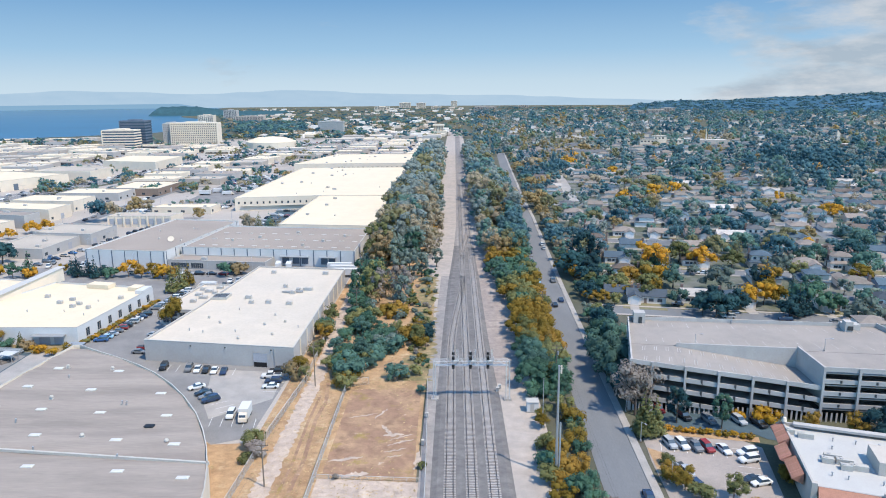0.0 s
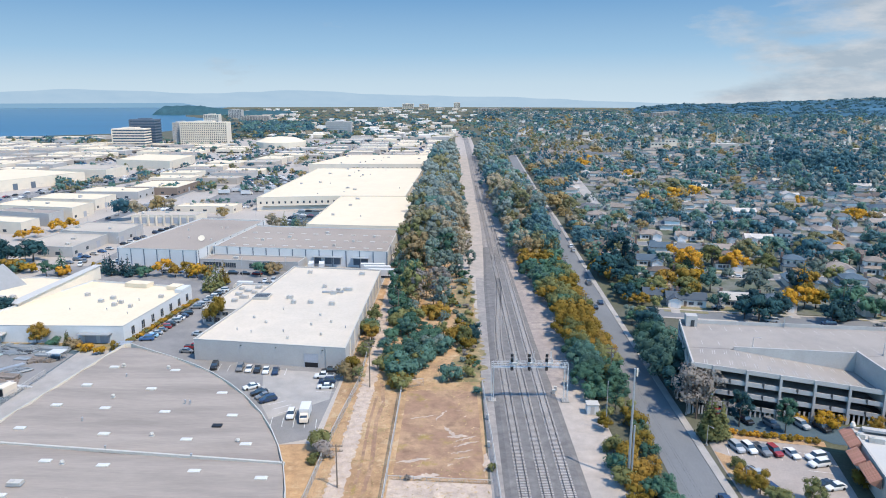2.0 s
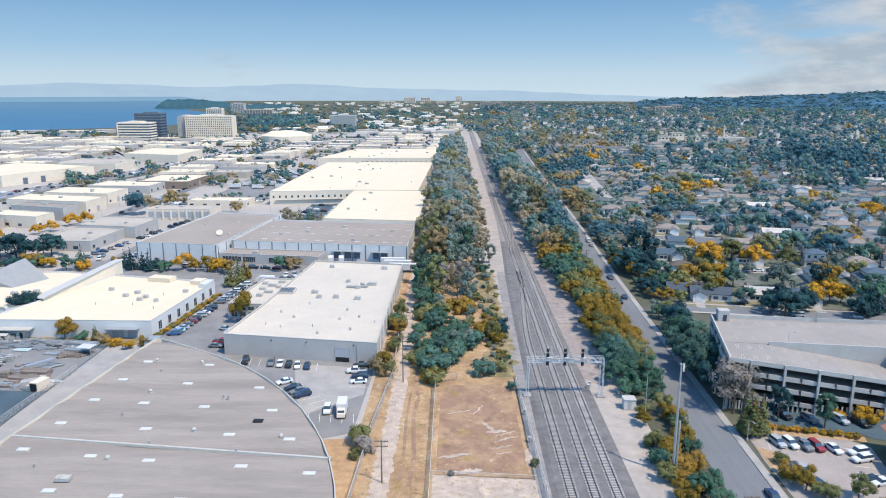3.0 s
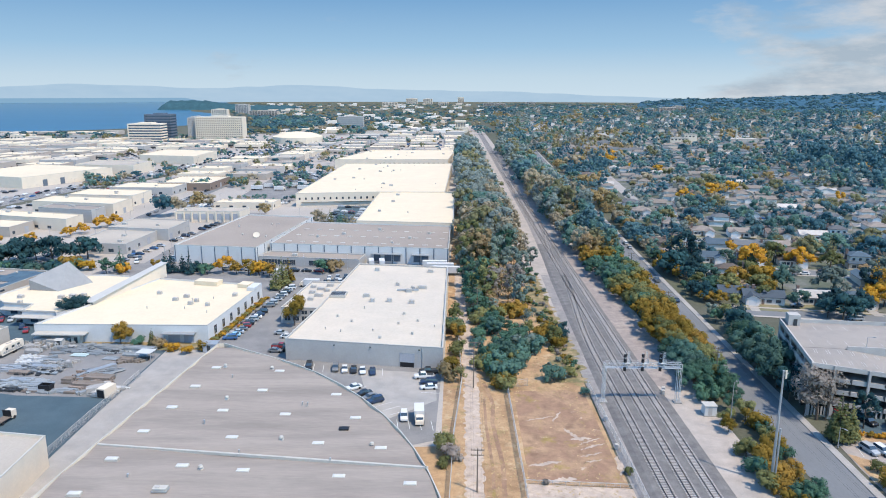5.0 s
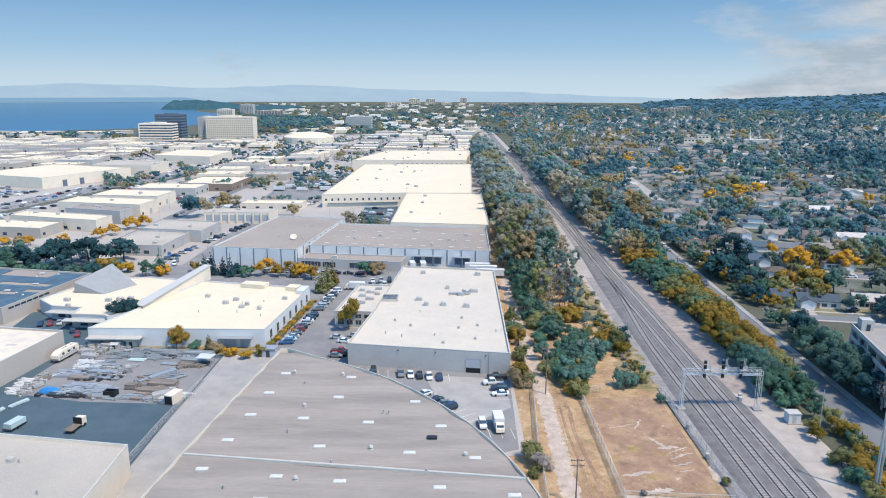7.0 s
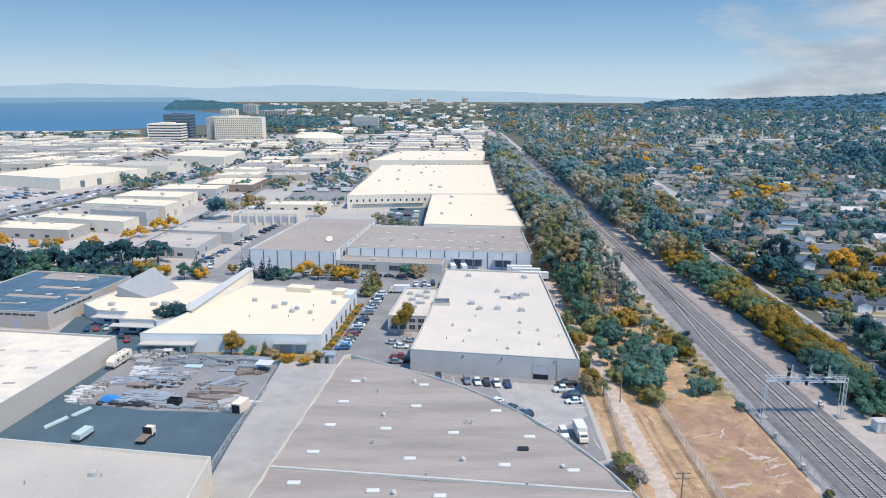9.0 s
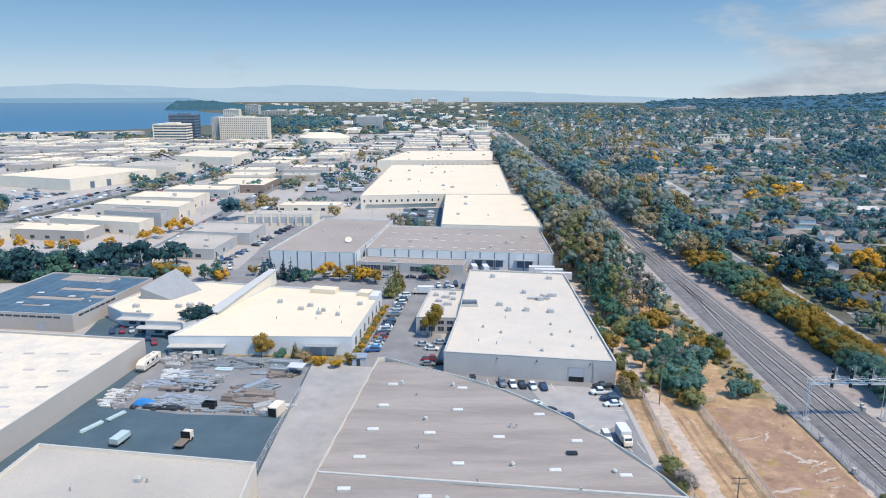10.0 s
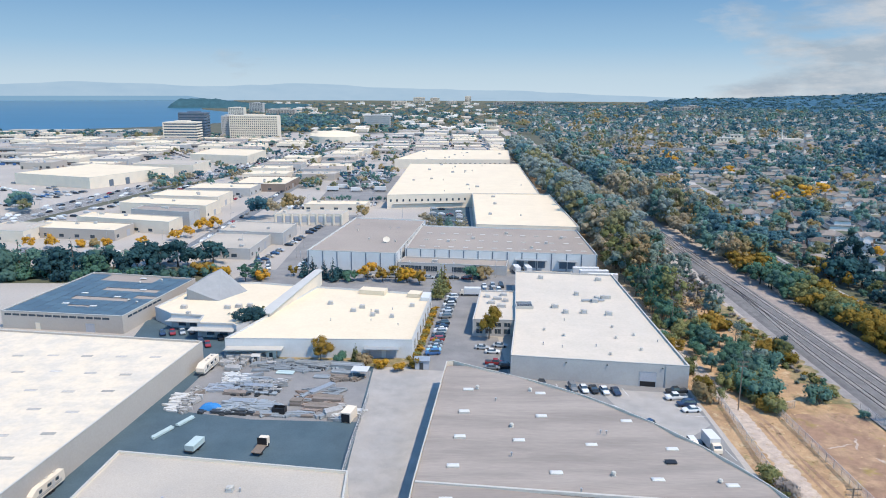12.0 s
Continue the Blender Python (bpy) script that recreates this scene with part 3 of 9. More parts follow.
def right_x(y):
    for (x0, y0), (x1, y1) in zip(curve, curve[1:]):
        if y1 <= y <= y0:
            return x0 + (x1 - x0) * (y0 - y) / (y0 - y1)
    return -44


for y in rows_y:
    for k in range(13):
        x = left_x(y) + 0.3 + (right_x(y) - left_x(y) - 0.6) * k / 12
        deck.v.append((x, y, 7.05 + 0.30 * math.sin(y / 12 * 2 * math.pi) + 0.05 * math.sin(x * 0.3 + y * 0.2)))
for j in range(len(rows_y) - 1):
    for k in range(12):
        a = j * 13 + k
        deck.f.append((a, a + 1, a + 14, a + 13))
part("roof", deck, M["roof_grey"], rootA, "grey membrane roof with shallow folds", smooth=True)
part("coping", ring(MB(), inset(oA, -0.03), inset(oA, 0.2), 7.42, 7.48), M["trim"], rootA, "pale metal coping")
rg = MB()
rg.prism([(-118.3, 133.6), (-49.6, 125.6), (-49.6, 126.1), (-118.3, 134.1)], 6.9, 7.48)
part("roof_curb", rg, M["trim"], rootA, "raised pale expansion curb across the roof")
sk = MB().prism([(-1.25, -0.62), (1.25, -0.62), (1.25, 0.62), (-1.25, 0.62)], -0.35, 0.12)
sk_me = sk.mesh("skylight_curb", M["trim"])
dm = MB()
dm.prism([(-1.15, -0.55), (1.15, -0.55), (1.15, 0.55), (-1.15, 0.55)], 0.1, 0.2)
dm.add([(-1.15, -0.55, 0.2), (1.15, -0.55, 0.2), (1.15, 0.55, 0.2), (-1.15, 0.55, 0.2), (-0.8, -0.3, 0.34), (0.8, -0.3, 0.34), (0.8, 0.3, 0.34), (-0.8, 0.3, 0.34)],
       [(0, 1, 5, 4), (1, 2, 6, 5), (2, 3, 7, 6), (3, 0, 4, 7), (4, 5, 6, 7)])
dm_me = dm.mesh("skylight_dome", M["plastic_white"])
SKYL = [(-107.2, 175.3), (-108.5, 163.4), (-109.7, 151.6), (-111.2, 139.8), (-90, 173.3), (-91.3, 161.3), (-97.4, 150.1), (-91.5, 137.5), (-82.7, 148.4), (-72.9, 159.1),
        (-66.6, 146.9), (-72.8, 135.3), (-112.6, 128.3), (-59.6, 133.5), (-97.6, 125.9), (-85.3, 124.4), (-66.5, 122.6), (-52.8, 120.3), (-113.6, 116), (-99, 113.5),
        (-86, 112), (-74, 111), (-60, 109)]
for x, y in SKYL:
    o = share("skylight", sk_me, rootA, (x, y, 7.2))
    d = new("dome", dm_me)
    d.parent = o


def roof_vent(x, y, z, kind=0):
    r = thing("roof_vent", (x, y, z), "small white metal turbine vent on the roof" if kind == 0 else "squat grey pipe vent on the roof", "vent", "roof vents")
    if kind == 0:
        part("pipe", MB().tube((x, y, z), (x, y, z + 0.5), 0.3, 10), M["metal"], r)
        part("cap", MB().tube((x, y, z + 0.5), (x, y, z + 0.85), 0.5, 10, 0.35), M["trim"], r)
        part("curb", MB().box(x - 0.45, x + 0.45, y - 0.45, y + 0.45, z - 0.1, z + 0.12), M["trim"], r)
    else:
        part("pipe", MB().tube((x, y, z), (x, y, z + 0.7), 0.12, 8), M["metal"], r)
        part("cap", MB().tube((x, y, z + 0.7), (x, y, z + 0.85), 0.22, 8), M["metal"], r)
    return r


for x, y in ((-92.3, 174.7), (-98.4, 156.2), (-80.8, 136.8), (-61.5, 134.4), (-93.6, 124.8), (-105, 176)):
    roof_vent(x, y, 7.15)
for x, y in ((-99.5, 143.8), (-79.8, 153.4), (-78.6, 153.2), (-106.3, 121.5), (-69, 128), (-101, 169), (-88, 131)):
    roof_vent(x, y, 7.15, 1)


def roof_unit(x, y, z, w=2.2, d=1.6, h=1.1, label="pale grey rooftop air unit", u=(1, 0)):
    r = thing("air_unit", (x, y, z), label, "air conditioner", "rooftop units")
    part("base", MB().obox((x, y), u, w + 0.2, d + 0.2, z - 0.1, z + 0.15), M["metal"], r)
    part("casing", MB().obox((x, y), u, w, d, z + 0.15, z + h), M["trim"], r)
    part("fan_guard", MB().tube((x - w * 0.2 * u[0], y - w * 0.2 * u[1], z + h), (x - w * 0.2 * u[0], y - w * 0.2 * u[1], z + h + 0.12), min(w, d) * 0.33, 12), M["wall_grey"], r)
    part("grille", MB().obox((x - d * 0.505 * -u[1] * -1, y - d * 0.505 * u[0]), u, w * 0.7, 0.05, z + 0.3, z + h - 0.15), M["metal"], r)
    return r


roof_unit(-98.5, 117.5, 7.15, 2.6, 1.4, 0.6)
patch = thing("roof_hatch", (-68.4, 141.9, 7.1), "dark square roof hatch lid", "hatch")
part("curb", MB().box(-69.4, -67.4, 141.3, 142.5, 7.0, 7.28), M["metal_dark"], patch)
part("lid", MB().box(-69.5, -67.3, 141.2, 142.6, 7.28, 7.36), M["black"], patch)

# white warehouse with the roll-up door
HB = 6.6
ptsB = [(-94.8, 199.6), (-47.7, 192.6), (-47.0, 287), (-84.8, 292.5), (-87.3, 266.6), (-90.5, 232.6)]
rootB, oB = building("warehouse", ptsB, HB, "wall_grey", "roof_white2", "long light grey warehouse with a white roof and a roll-up door")
fa, fb = (-94.8, 199.6), (-47.7, 192.6)
rd = opening(rootB, fa, fb, 34.9, 4.3, 0.0, 4.2, "roller_door", "wall_panel", "metal", 0)
# Black panel on the door stands for the shaded gap below it.
part("door_gap", wall_box(fa, fb, 35.0, 4.1, 0.02, 1.5, 0.0, 0.04), M["black"], rd, "dark gap under the half-raised door")
for s in (15, 26, 40.5):
    part("wall_lamp", wall_box(fa, fb, s, 0.35, 5.4, 5.65, 0, 0.3), M["black"], rootB)
part("downpipe", wall_box(fa, fb, 41.5, 0.14, 0, 6.3, 0, 0.16), M["metal"], rootB)
for k in range(9):
    s = 8 + k * 9.5
    part("pilaster", wall_box((-47.7, 192.6), (-47.0, 287), s, 0.5, 0, HB - 0.1, 0, 0.25), M["wall_white"], rootB)
ptsB2 = [(-104.2, 233.4), (-90.55, 232.7), (-87.35, 266.5), (-100.2, 267.4)]
rootB2, oB2 = building("office_wing", ptsB2, 5.6, "wall_grey", "roof_white2", "low grey office wing with a white roof", "building")
a, b = (-104.2, 233.4), (-90.55, 232.7)
for s in (1.2, 4.2, 7.2, 10.2):
    opening(rootB2, a, b, s, 2.0, 0.9, 2.5)
    opening(rootB2, a, b, s, 2.0, 3.3, 4.6)
a, b = (-100.2, 267.4), (-104.2, 233.4)
for s in range(2, 32, 4):
    opening(rootB2, a, b, s, 2.4, 0.9, 2.6)
well = thing("light_well", (-86, 246, HB - 0.5), "louvred steel roof light well", "roof light")
part("curb", ring(MB(), [(-89.2, 243), (-83.4, 243), (-83.4, 249), (-89.2, 249)], [(-88.9, 243.3), (-83.7, 243.3), (-83.7, 248.7), (-88.9, 248.7)], HB - 0.5, HB + 0.5), M["trim"], well)
for k in range(7):
    part("louvre", MB().box(-88.9, -83.7, 243.5 + k * 0.75, 243.85 + k * 0.75, HB - 0.3, HB + 0.35), M["metal_dark" if k % 2 else "metal"], well)
for x, y in ((-84.5, 209.4), (-77.3, 216.9), (-82.6, 222), (-69.5, 207.9), (-62.1, 215), (-56.1, 217.6), (-57.2, 205.3), (-79.4, 207.1), (-66.7, 201.7), (-50.6, 212.1), (-61, 224.8), (-75, 231)):
    roof_vent(x, y, HB - 0.5, 0 if (int(x * 7) % 3) else 1)
for x, y, w in ((-75.9, 244.9, 2.2), (-73.2, 239, 1.6), (-67.2, 239.1, 1.8), (-59.3, 237.4, 2.0), (-56.4, 255.9, 3.4), (-61.1, 251.4, 2.0), (-65.9, 260.1, 1.4), (-76, 282.2, 1.8), (-54, 280, 2.2), (-59.8, 255, 1.6)):
    roof_unit(x, y, HB - 0.5, w, 1.5, 1.2)
for x, y, w in ((-94.6, 257.2, 3.0), (-93.9, 248.6, 3.0), (-97, 252.5, 2.4), (-92, 262, 2.4), (-98, 260, 2.0), (-96, 244, 2.0), (-91.8, 255, 1.8)):
    roof_unit(x, y, 5.1, w, 1.6, 1.0)
duct = thing("roof_duct", (-60, 252.6, HB - 0.5), "long galvanised duct lying on the roof", "duct")
part("duct", MB().box(-65.5, -57.5, 252.2, 252.9, HB - 0.3, HB + 0.25), M["metal"], duct)
part("support", MB().box(-62, -61.6, 252.1, 253, HB - 0.52, HB - 0.3), M["metal_dark"], duct)

# white hall with stepped parapets
HC = 5.7
ptsC = [(-178.6, 213.8), (-122.8, 213.6), (-118.2, 261.4), (-161.5, 270.5), (-170.8, 238)]
rootC, oC = building("hall", ptsC, HC, "wall_cool", "roof_white", "white flat-roofed hall with stepped parapets and dark windows", "building")
a, b = (-122.8, 213.6), (-118.2, 261.4)
for k in range(7):
    opening(rootC, a, b, 4.5 + k * 6.4, 1.9, 1.3, 4.0, mullions=1)
for s0, ln, hh in ((3.3, 4.5, 1.0), (16.5, 9.5, 1.2)):
    part("raised_parapet", wall_box((-118.2, 261.4), (-161.5, 270.5), s0, ln, HC - 0.45, HC + hh, -4.5, 0.05), M["roof_white"], rootC)
part("raised_parapet", wall_box((-122.8, 213.6), (-118.2, 261.4), 40.5, 7.0, HC - 0.45, HC + 0.9, -3.0, 0.05), M["wall_cool"], rootC)
part("canopy", wall_box((-178.6, 213.8), (-122.8, 213.6), 0.5, 17, 3.0, 3.3, 0, 3.0), M["trim"], rootC, "thin flat entrance canopy")
part("canopy", wall_box((-178.6, 213.8), (-122.8, 213.6), 41.5, 10.5, 3.3, 3.5, 0, 2.4), M["metal"], rootC, "ribbed metal canopy")
opening(rootC, (-178.6, 213.8), (-122.8, 213.6), 43, 3.6, 0, 2.8, "roller_door", "wall_panel", "metal", 0)
opening(rootC, (-178.6, 213.8), (-122.8, 213.6), 48, 3.0, 0, 2.8, "roller_door", "wall_panel", "metal", 0)
sail = MB()
sail.add([(-170.6, 236, HC - 0.6), (-160.3, 275, HC - 0.6), (-160.3, 275, HC + 4.8), (-170.6, 236, HC + 0.5), (-174.0, 236.6, HC - 0.6), (-162.6, 275.4, HC - 0.6), (-162.6, 275.4, HC + 4.8), (-174.0, 236.6, HC + 0.5)],
         [(0, 1, 2, 3), (5, 4, 7, 6), (1, 5, 6, 2), (0, 3, 7, 4), (0, 4, 5, 1)])
slab = MB().add([(-170.2, 235, HC + 0.45), (-159.9, 275.6, HC + 4.85), (-162.9, 276, HC + 4.85), (-174.4, 235.6, HC + 0.45), (-170.2, 235, HC + 0.8), (-159.9, 275.6, HC + 5.2), (-162.9, 276, HC + 5.2), (-174.4, 235.6, HC + 0.8)],
                [(4, 5, 6, 7), (3, 2, 1, 0), (0, 1, 5, 4), (1, 2, 6, 5), (2, 3, 7, 6), (3, 0, 4, 7)])
part("sloped_roof", slab, M["roof_metal"], rootC, "narrow rising metal roof")
part("window", MB().prism([(-173.6, 236.5), (-170.9, 236.0), (-170.95, 235.85), (-173.65, 236.35)], HC - 2.4, HC + 0.2), M["window_blue"], rootC)
part("sloped_screen", sail, M["wall_white"], rootC, "rising white screen wall")
for k in range(4):
    p = lerp((-174.1, 236.6), (-162.7, 275.4), 0.06 + k * 0.07)
    q = lerp((-174.1, 236.6), (-162.7, 275.4), 0.11 + k * 0.07)
    part("window", MB().prism([p, q, (q[0] - 0.1, q[1]), (p[0] - 0.1, p[1])], 2.6, 5.3), M["window_blue"], rootC)
for x, y, w in ((-144, 242, 1.8), (-141.5, 246, 1.8), (-137, 237.5, 1.6), (-136, 240.6, 1.4), (-124.5, 248, 1.6), (-153, 250, 1.6), (-130.5, 236, 1.2)):
    roof_unit(x, y, HC - 0.5, w, 1.4, 1.1)
for x, y in ((-138, 242, ), (-131, 244), (-137, 232), (-150, 232), (-128, 228)):
    roof_vent(x, y, HC - 0.5, 1)
ptsC2 = [(-213, 247), (-204.6, 239.6), (-193.4, 238.0), (-192.8, 230.6), (-180.8, 229.6), (-179.4, 228), (-171.4, 238.4), (-161.8, 273), (-186, 279), (-206, 276)]
rootC2, oC2 = building("hall", ptsC2, 4.8, "wall_cool", "roof_white", "white low hall with flat roofs under a pyramid skylight", "building")
part("canopy", MB().prism([(-205.6, 236.6), (-192.6, 235.0), (-192.6, 238.0), (-205.0, 239.8)], 3.0, 3.25), M["trim"], rootC2)
part("canopy", MB().prism([(-195.0, 227.6), (-180.2, 226.4), (-180.2, 229.6), (-195.0, 230.8)], 3.0, 3.25), M["trim"], rootC2)
part("fascia", MB().prism([(-204.6, 239.5), (-193.4, 237.9), (-193.4, 237.8), (-204.6, 239.4)], 4.4, 4.75), M["trim"], rootC2)
part("fascia", MB().prism([(-192.8, 230.5), (-180.8, 229.5), (-180.8, 229.4), (-192.8, 230.4)], 4.4, 4.75), M["trim"], rootC2)
for wx, wy in ((-202, 239.1), (-198, 238.5), (-189.6, 230.2), (-185.2, 229.8)):
    part("window", MB().box(wx, wx + 2.4, wy - 0.32, wy - 0.2, 0.9, 2.4), M["window_blue"], rootC2)
for x, y, w in ((-203, 247, 2.0), (-188, 247, 2.0), (-184.6, 248.5, 2.2), (-181, 249.5, 1.8), (-199, 240, 1.2)):
    roof_unit(x, y, 4.3, w, 1.5, 1.1)
py = MB()
py.v = [(-205.5, 257.0, 4.2), (-193.6, 255.6, 4.2), (-187.0, 268.6, 4.2), (-204.0, 276.5, 4.2), (-205.5, 257.0, 8.4), (-197.0, 270.4, 12.4), (-204.0, 276.5, 8.6)]
py.f = [(4, 1, 5), (1, 2, 5), (0, 1, 4), (0, 4, 6, 3), (5, 2, 6), (4, 5, 6), (2, 3, 6)]
part("pyramid_roof", py, M["roof_zinc"], rootC2, "tilted grey metal pyramid roof")

# hall with solar panels
HS = 6.0
ptsS = [(-260.5, 238.0), (-217.8, 232.8), (-210.4, 279.5), (-254.0, 288.0)]
rootS, oS = building("hall", ptsS, HS, "wall_beige", "roof_gravel", "beige hall whose roof carries solar panels", "building")
for k in range(13):
    part("window", wall_box(ptsS[0], ptsS[1], 1.2 + k * 2.9, 2.5, 4.5, 5.2, -0.1, 0.03), M["window"], rootS)
for k in range(7):
    part("window", wall_box(ptsS[1], ptsS[2], 3 + k * 2.9, 2.5, 4.5, 5.2, -0.1, 0.03), M["window"], rootS)
opening(rootS, ptsS[0], ptsS[1], 12, 1.6, 0, 2.4, "door", "wall_white", "trim", 0)
opening(rootS, ptsS[0], ptsS[1], 30, 3.0, 0, 2.8, "roller_door", "wall_panel", "metal", 0)
pan = MB().add([(-2.05, -0.9, 0), (2.05, -0.9, 0), (2.05, 0.9, 0.2), (-2.05, 0.9, 0.2), (-2.05, -0.9, -0.05), (2.05, -0.9, -0.05), (2.05, 0.9, 0.15), (-2.05, 0.9, 0.15)],
               [(0, 1, 2, 3), (7, 6, 5, 4), (0, 4, 5, 1), (1, 5, 6, 2), (2, 6, 7, 3), (3, 7, 4, 0)]).mesh("solar_panel", M["solar"])
arr = thing("solar_array", (-236, 260, HS - 0.4), "rows of dark blue solar panels on a flat roof", "solar panels")
for j in range(24):
    for i in range(10):
        if (j in (8, 9) and 3 <= i <= 7) or (j in (14, 15) and 4 <= i <= 8) or (j > 19 and 2 <= i <= 6) or (j == 4 and i in (4, 5)) or (j in (10, 11) and i > 7):
            continue
        u, k = (i + 0.55) / 10.1, (j + 0.75) / 25
        p = lerp(lerp(ptsS[0], ptsS[1], u), lerp(ptsS[3], ptsS[2], u), k)
        o = share("panel", pan, arr, (p[0], p[1], HS - 0.34))
        o.rotation_euler = (0, 0, -0.14)
for u, k in ((0.36, 0.22), (0.33, 0.47), (0.62, 0.19), (0.66, 0.42), (0.55, 0.92), (0.75, 0.62)):
    p = lerp(lerp(ptsS[0], ptsS[1], u), lerp(ptsS[3], ptsS[2], u), k)
    share("skylight", dm_me, rootS, (p[0], p[1], HS - 0.25))
for u, k in ((0.8, 0.36), (0.9, 0.32), (0.6, 0.8), (0.74, 0.9)):
    p = lerp(lerp(ptsS[0], ptsS[1], u), lerp(ptsS[3], ptsS[2], u), k)
    roof_vent(p[0], p[1], HS - 0.5)

# big beige hall with a white roof, and the low grey one by the yard
HF = 6.7
ptsF = [(-201, 62), (-183.4, 208.6), (-249, 217.6), (-266, 62)]
rootF, oF = building("warehouse", ptsF, HF, "wall_beige", "roof_stained", "large beige warehouse with a stained white roof")
st = random.Random(5)
M["grp"] = mat("dirty_translucent_panel", (0.32, 0.30, 0.27), 0.7, 0.25, 0.6, 3.0, 0.0, rnd=0.3)
fp_me = MB().prism([(-1.5, -0.55), (1.5, -0.55), (1.5, 0.55), (-1.5, 0.55)], -0.1, 0.06).mesh("roof_panel", M["grp"])
for j in range(9):
    for i in range(6):
        x, y = -192 - i * 9.5 - (j % 2) * 1.5 - (200 - (196 - j * 11)) * 0.115, 197 - j * 11 + st.uniform(-1, 1)
        o = share("roof_panel", fp_me, rootF, (x, y, HF - 0.5))
HE = 7.1
ptsE = [(-183, 62), (-127.4, 62), (-131.3, 137.7), (-178.4, 144.6)]
rootE, oE = building("warehouse", ptsE, HE, "wall_white", "roof_pale", "grey-roofed warehouse with white walls beside the yard")
for x, y in ((-150, 131), (-163, 128), (-140, 120)):
    roof_vent(x, y, HE - 0.5, 1)
roof_unit(-152, 131.5, HE - 0.5, 1.2, 1.2, 0.8)

# grey panelled warehouse pair
HD = 8.4
ptsD1 = [(-174.6, 319.4), (-134.8, 314.4), (-124.4, 394), (-163.4, 401)]
rootD1, oD1 = building("warehouse", ptsD1, HD, "wall_cool", "roof_gravel", "tall grey panelled warehouse with a brown gravel roof")
a, b = (-174.6, 319.4), (-134.8, 314.4)
for k in range(7):
    part("panel_rib", wall_box(a, b, 0.4 + k * 6.5, 0.3, 0, HD - 0.2, 0, 0.18), M["trim_dark"], rootD1)
a, b = (-134.8, 314.4), (-124.4, 394)
for k in range(10):
    part("panel_rib", wall_box(a, b, 1 + k * 8.5, 0.3, 0, HD - 0.2, 0, 0.18), M["trim_dark"], rootD1)
ptsD2 = [(-131.8, 326.5), (-46.9, 315.8), (-46.2, 371.8), (-126.0, 381.6)]
rootD2, oD2 = building("warehouse", ptsD2, 7.9, "wall_cool", "roof_gravel", "long grey panelled warehouse with loading docks and a brown gravel roof")
a, b = (-131.8, 326.5), (-46.9, 315.8)
for k in range(14):
    part("panel_rib", wall_box(a, b, 0.6 + k * 6.5, 0.4, 0, 7.7, 0, 0.15), M["trim_dark"], rootD2)
for s in (50.5, 55.6, 59.9, 69.3, 73.0):
    opening(rootD2, a, b, s, 3.2, 1.1, 4.2, "dock_door", "trim_dark", "trim", 0)
for s, w in ((49.8, 14), (68.7, 8.0)):
    part("dock_canopy", wall_box(a, b, s, w, 4.6, 4.9, 0, 2.2), M["metal"], rootD2, "blue-grey dock canopy")
for k in range(12):
    for j in range(3):
        x, y = -124 + k * 6.6 + j * 1.3, 333 + j * 15 - k * 0.8
        o = share("skylight", sk_me, rootD2, (x, y, 7.5))
for x, y, w in ((-100, 350, 1.8), (-66, 340, 1.4), (-83, 362, 1.8), (-57, 352, 1.5), (-112, 343, 1.4), (-74, 330, 1.2)):
    roof_unit(x, y, 7.4, w, 1.4, 1.0)
for x, y in ((-150, 345), (-142, 372), (-158, 366), (-137, 340)):
    roof_vent(x, y, HD - 0.5)
dish = thing("satellite_dish", (-141, 338, HD - 0.5), "white satellite dish on the roof", "satellite dish")
part("mast", MB().tube((-141, 338, HD - 0.5), (-141, 338, HD + 0.7), 0.12, 8), M["metal"], dish)
dsh = MB()
for k in range(5):
    r = 1.7 * k / 4
    for i in range(14):
        an = 2 * math.pi * i / 14
        dsh.v.append((-141 + r * math.cos(an), 338 - 0.25 + 0.75 * r * math.sin(an) * 0.5, HD + 0.9 + 0.22 * (k / 4) ** 2 + r * math.sin(an) * 0.75))
for k in range(4):
    for i in range(14):
        dsh.f.append((k * 14 + i, k * 14 + (i + 1) % 14, k * 14 + 14 + (i + 1) % 14, k * 14 + 14 + i))
part("dish", dsh, M["wall_white"], dish)
ptsDe = [(-134.2, 315.6), (-87, 309.0), (-85.6, 320.55), (-131.6, 326.4)]
rootDe, oDe = building("office_annex", ptsDe, 4.2, "wall_grey", "roof_gravel", "low grey office annex with dark ribbon windows", "building")
a, b = (-134.2, 315.6), (-87, 309.0)
for s, w in ((1.5, 9), (11.5, 6), (24, 13)):
    opening(rootDe, a, b, s, w, 0.6, 2.9, mullions=5)
roof_unit(-118, 318, 3.7, 2.4, 1.6, 1.1)

# white distribution halls
HW = 9.2
ptsW = [(-97.5, 378.5), (-44.5, 372.2), (-44.0, 489.5), (-95.8, 489.5)]
rootW, oW = building("warehouse", ptsW, HW, "wall_white", "roof_white", "white distribution warehouse with a bright white roof")
ptsW2 = [(-153, 480), (-96.5, 489.7), (-50.5, 490.2), (-46.0, 685), (-148, 681)]
rootW2, oW2 = building("warehouse", ptsW2, HW, "wall_white", "roof_white", "very long white warehouse with small clerestory windows")
a, b = (-153, 480), (-96.5, 489.7)
for k in range(13):
    part("window", wall_box(a, b, 2 + k * 4.2, 1.2, 4.6, 6.2, -0.1, 0.04), M["window"], rootW2)
part("canopy", wall_box(a, b, 4, 48, 3.2, 3.4, 0, 1.2), M["trim"], rootW2)
ptsW3 = [(-166, 722), (-50, 726), (-42, 842), (-140, 840)]
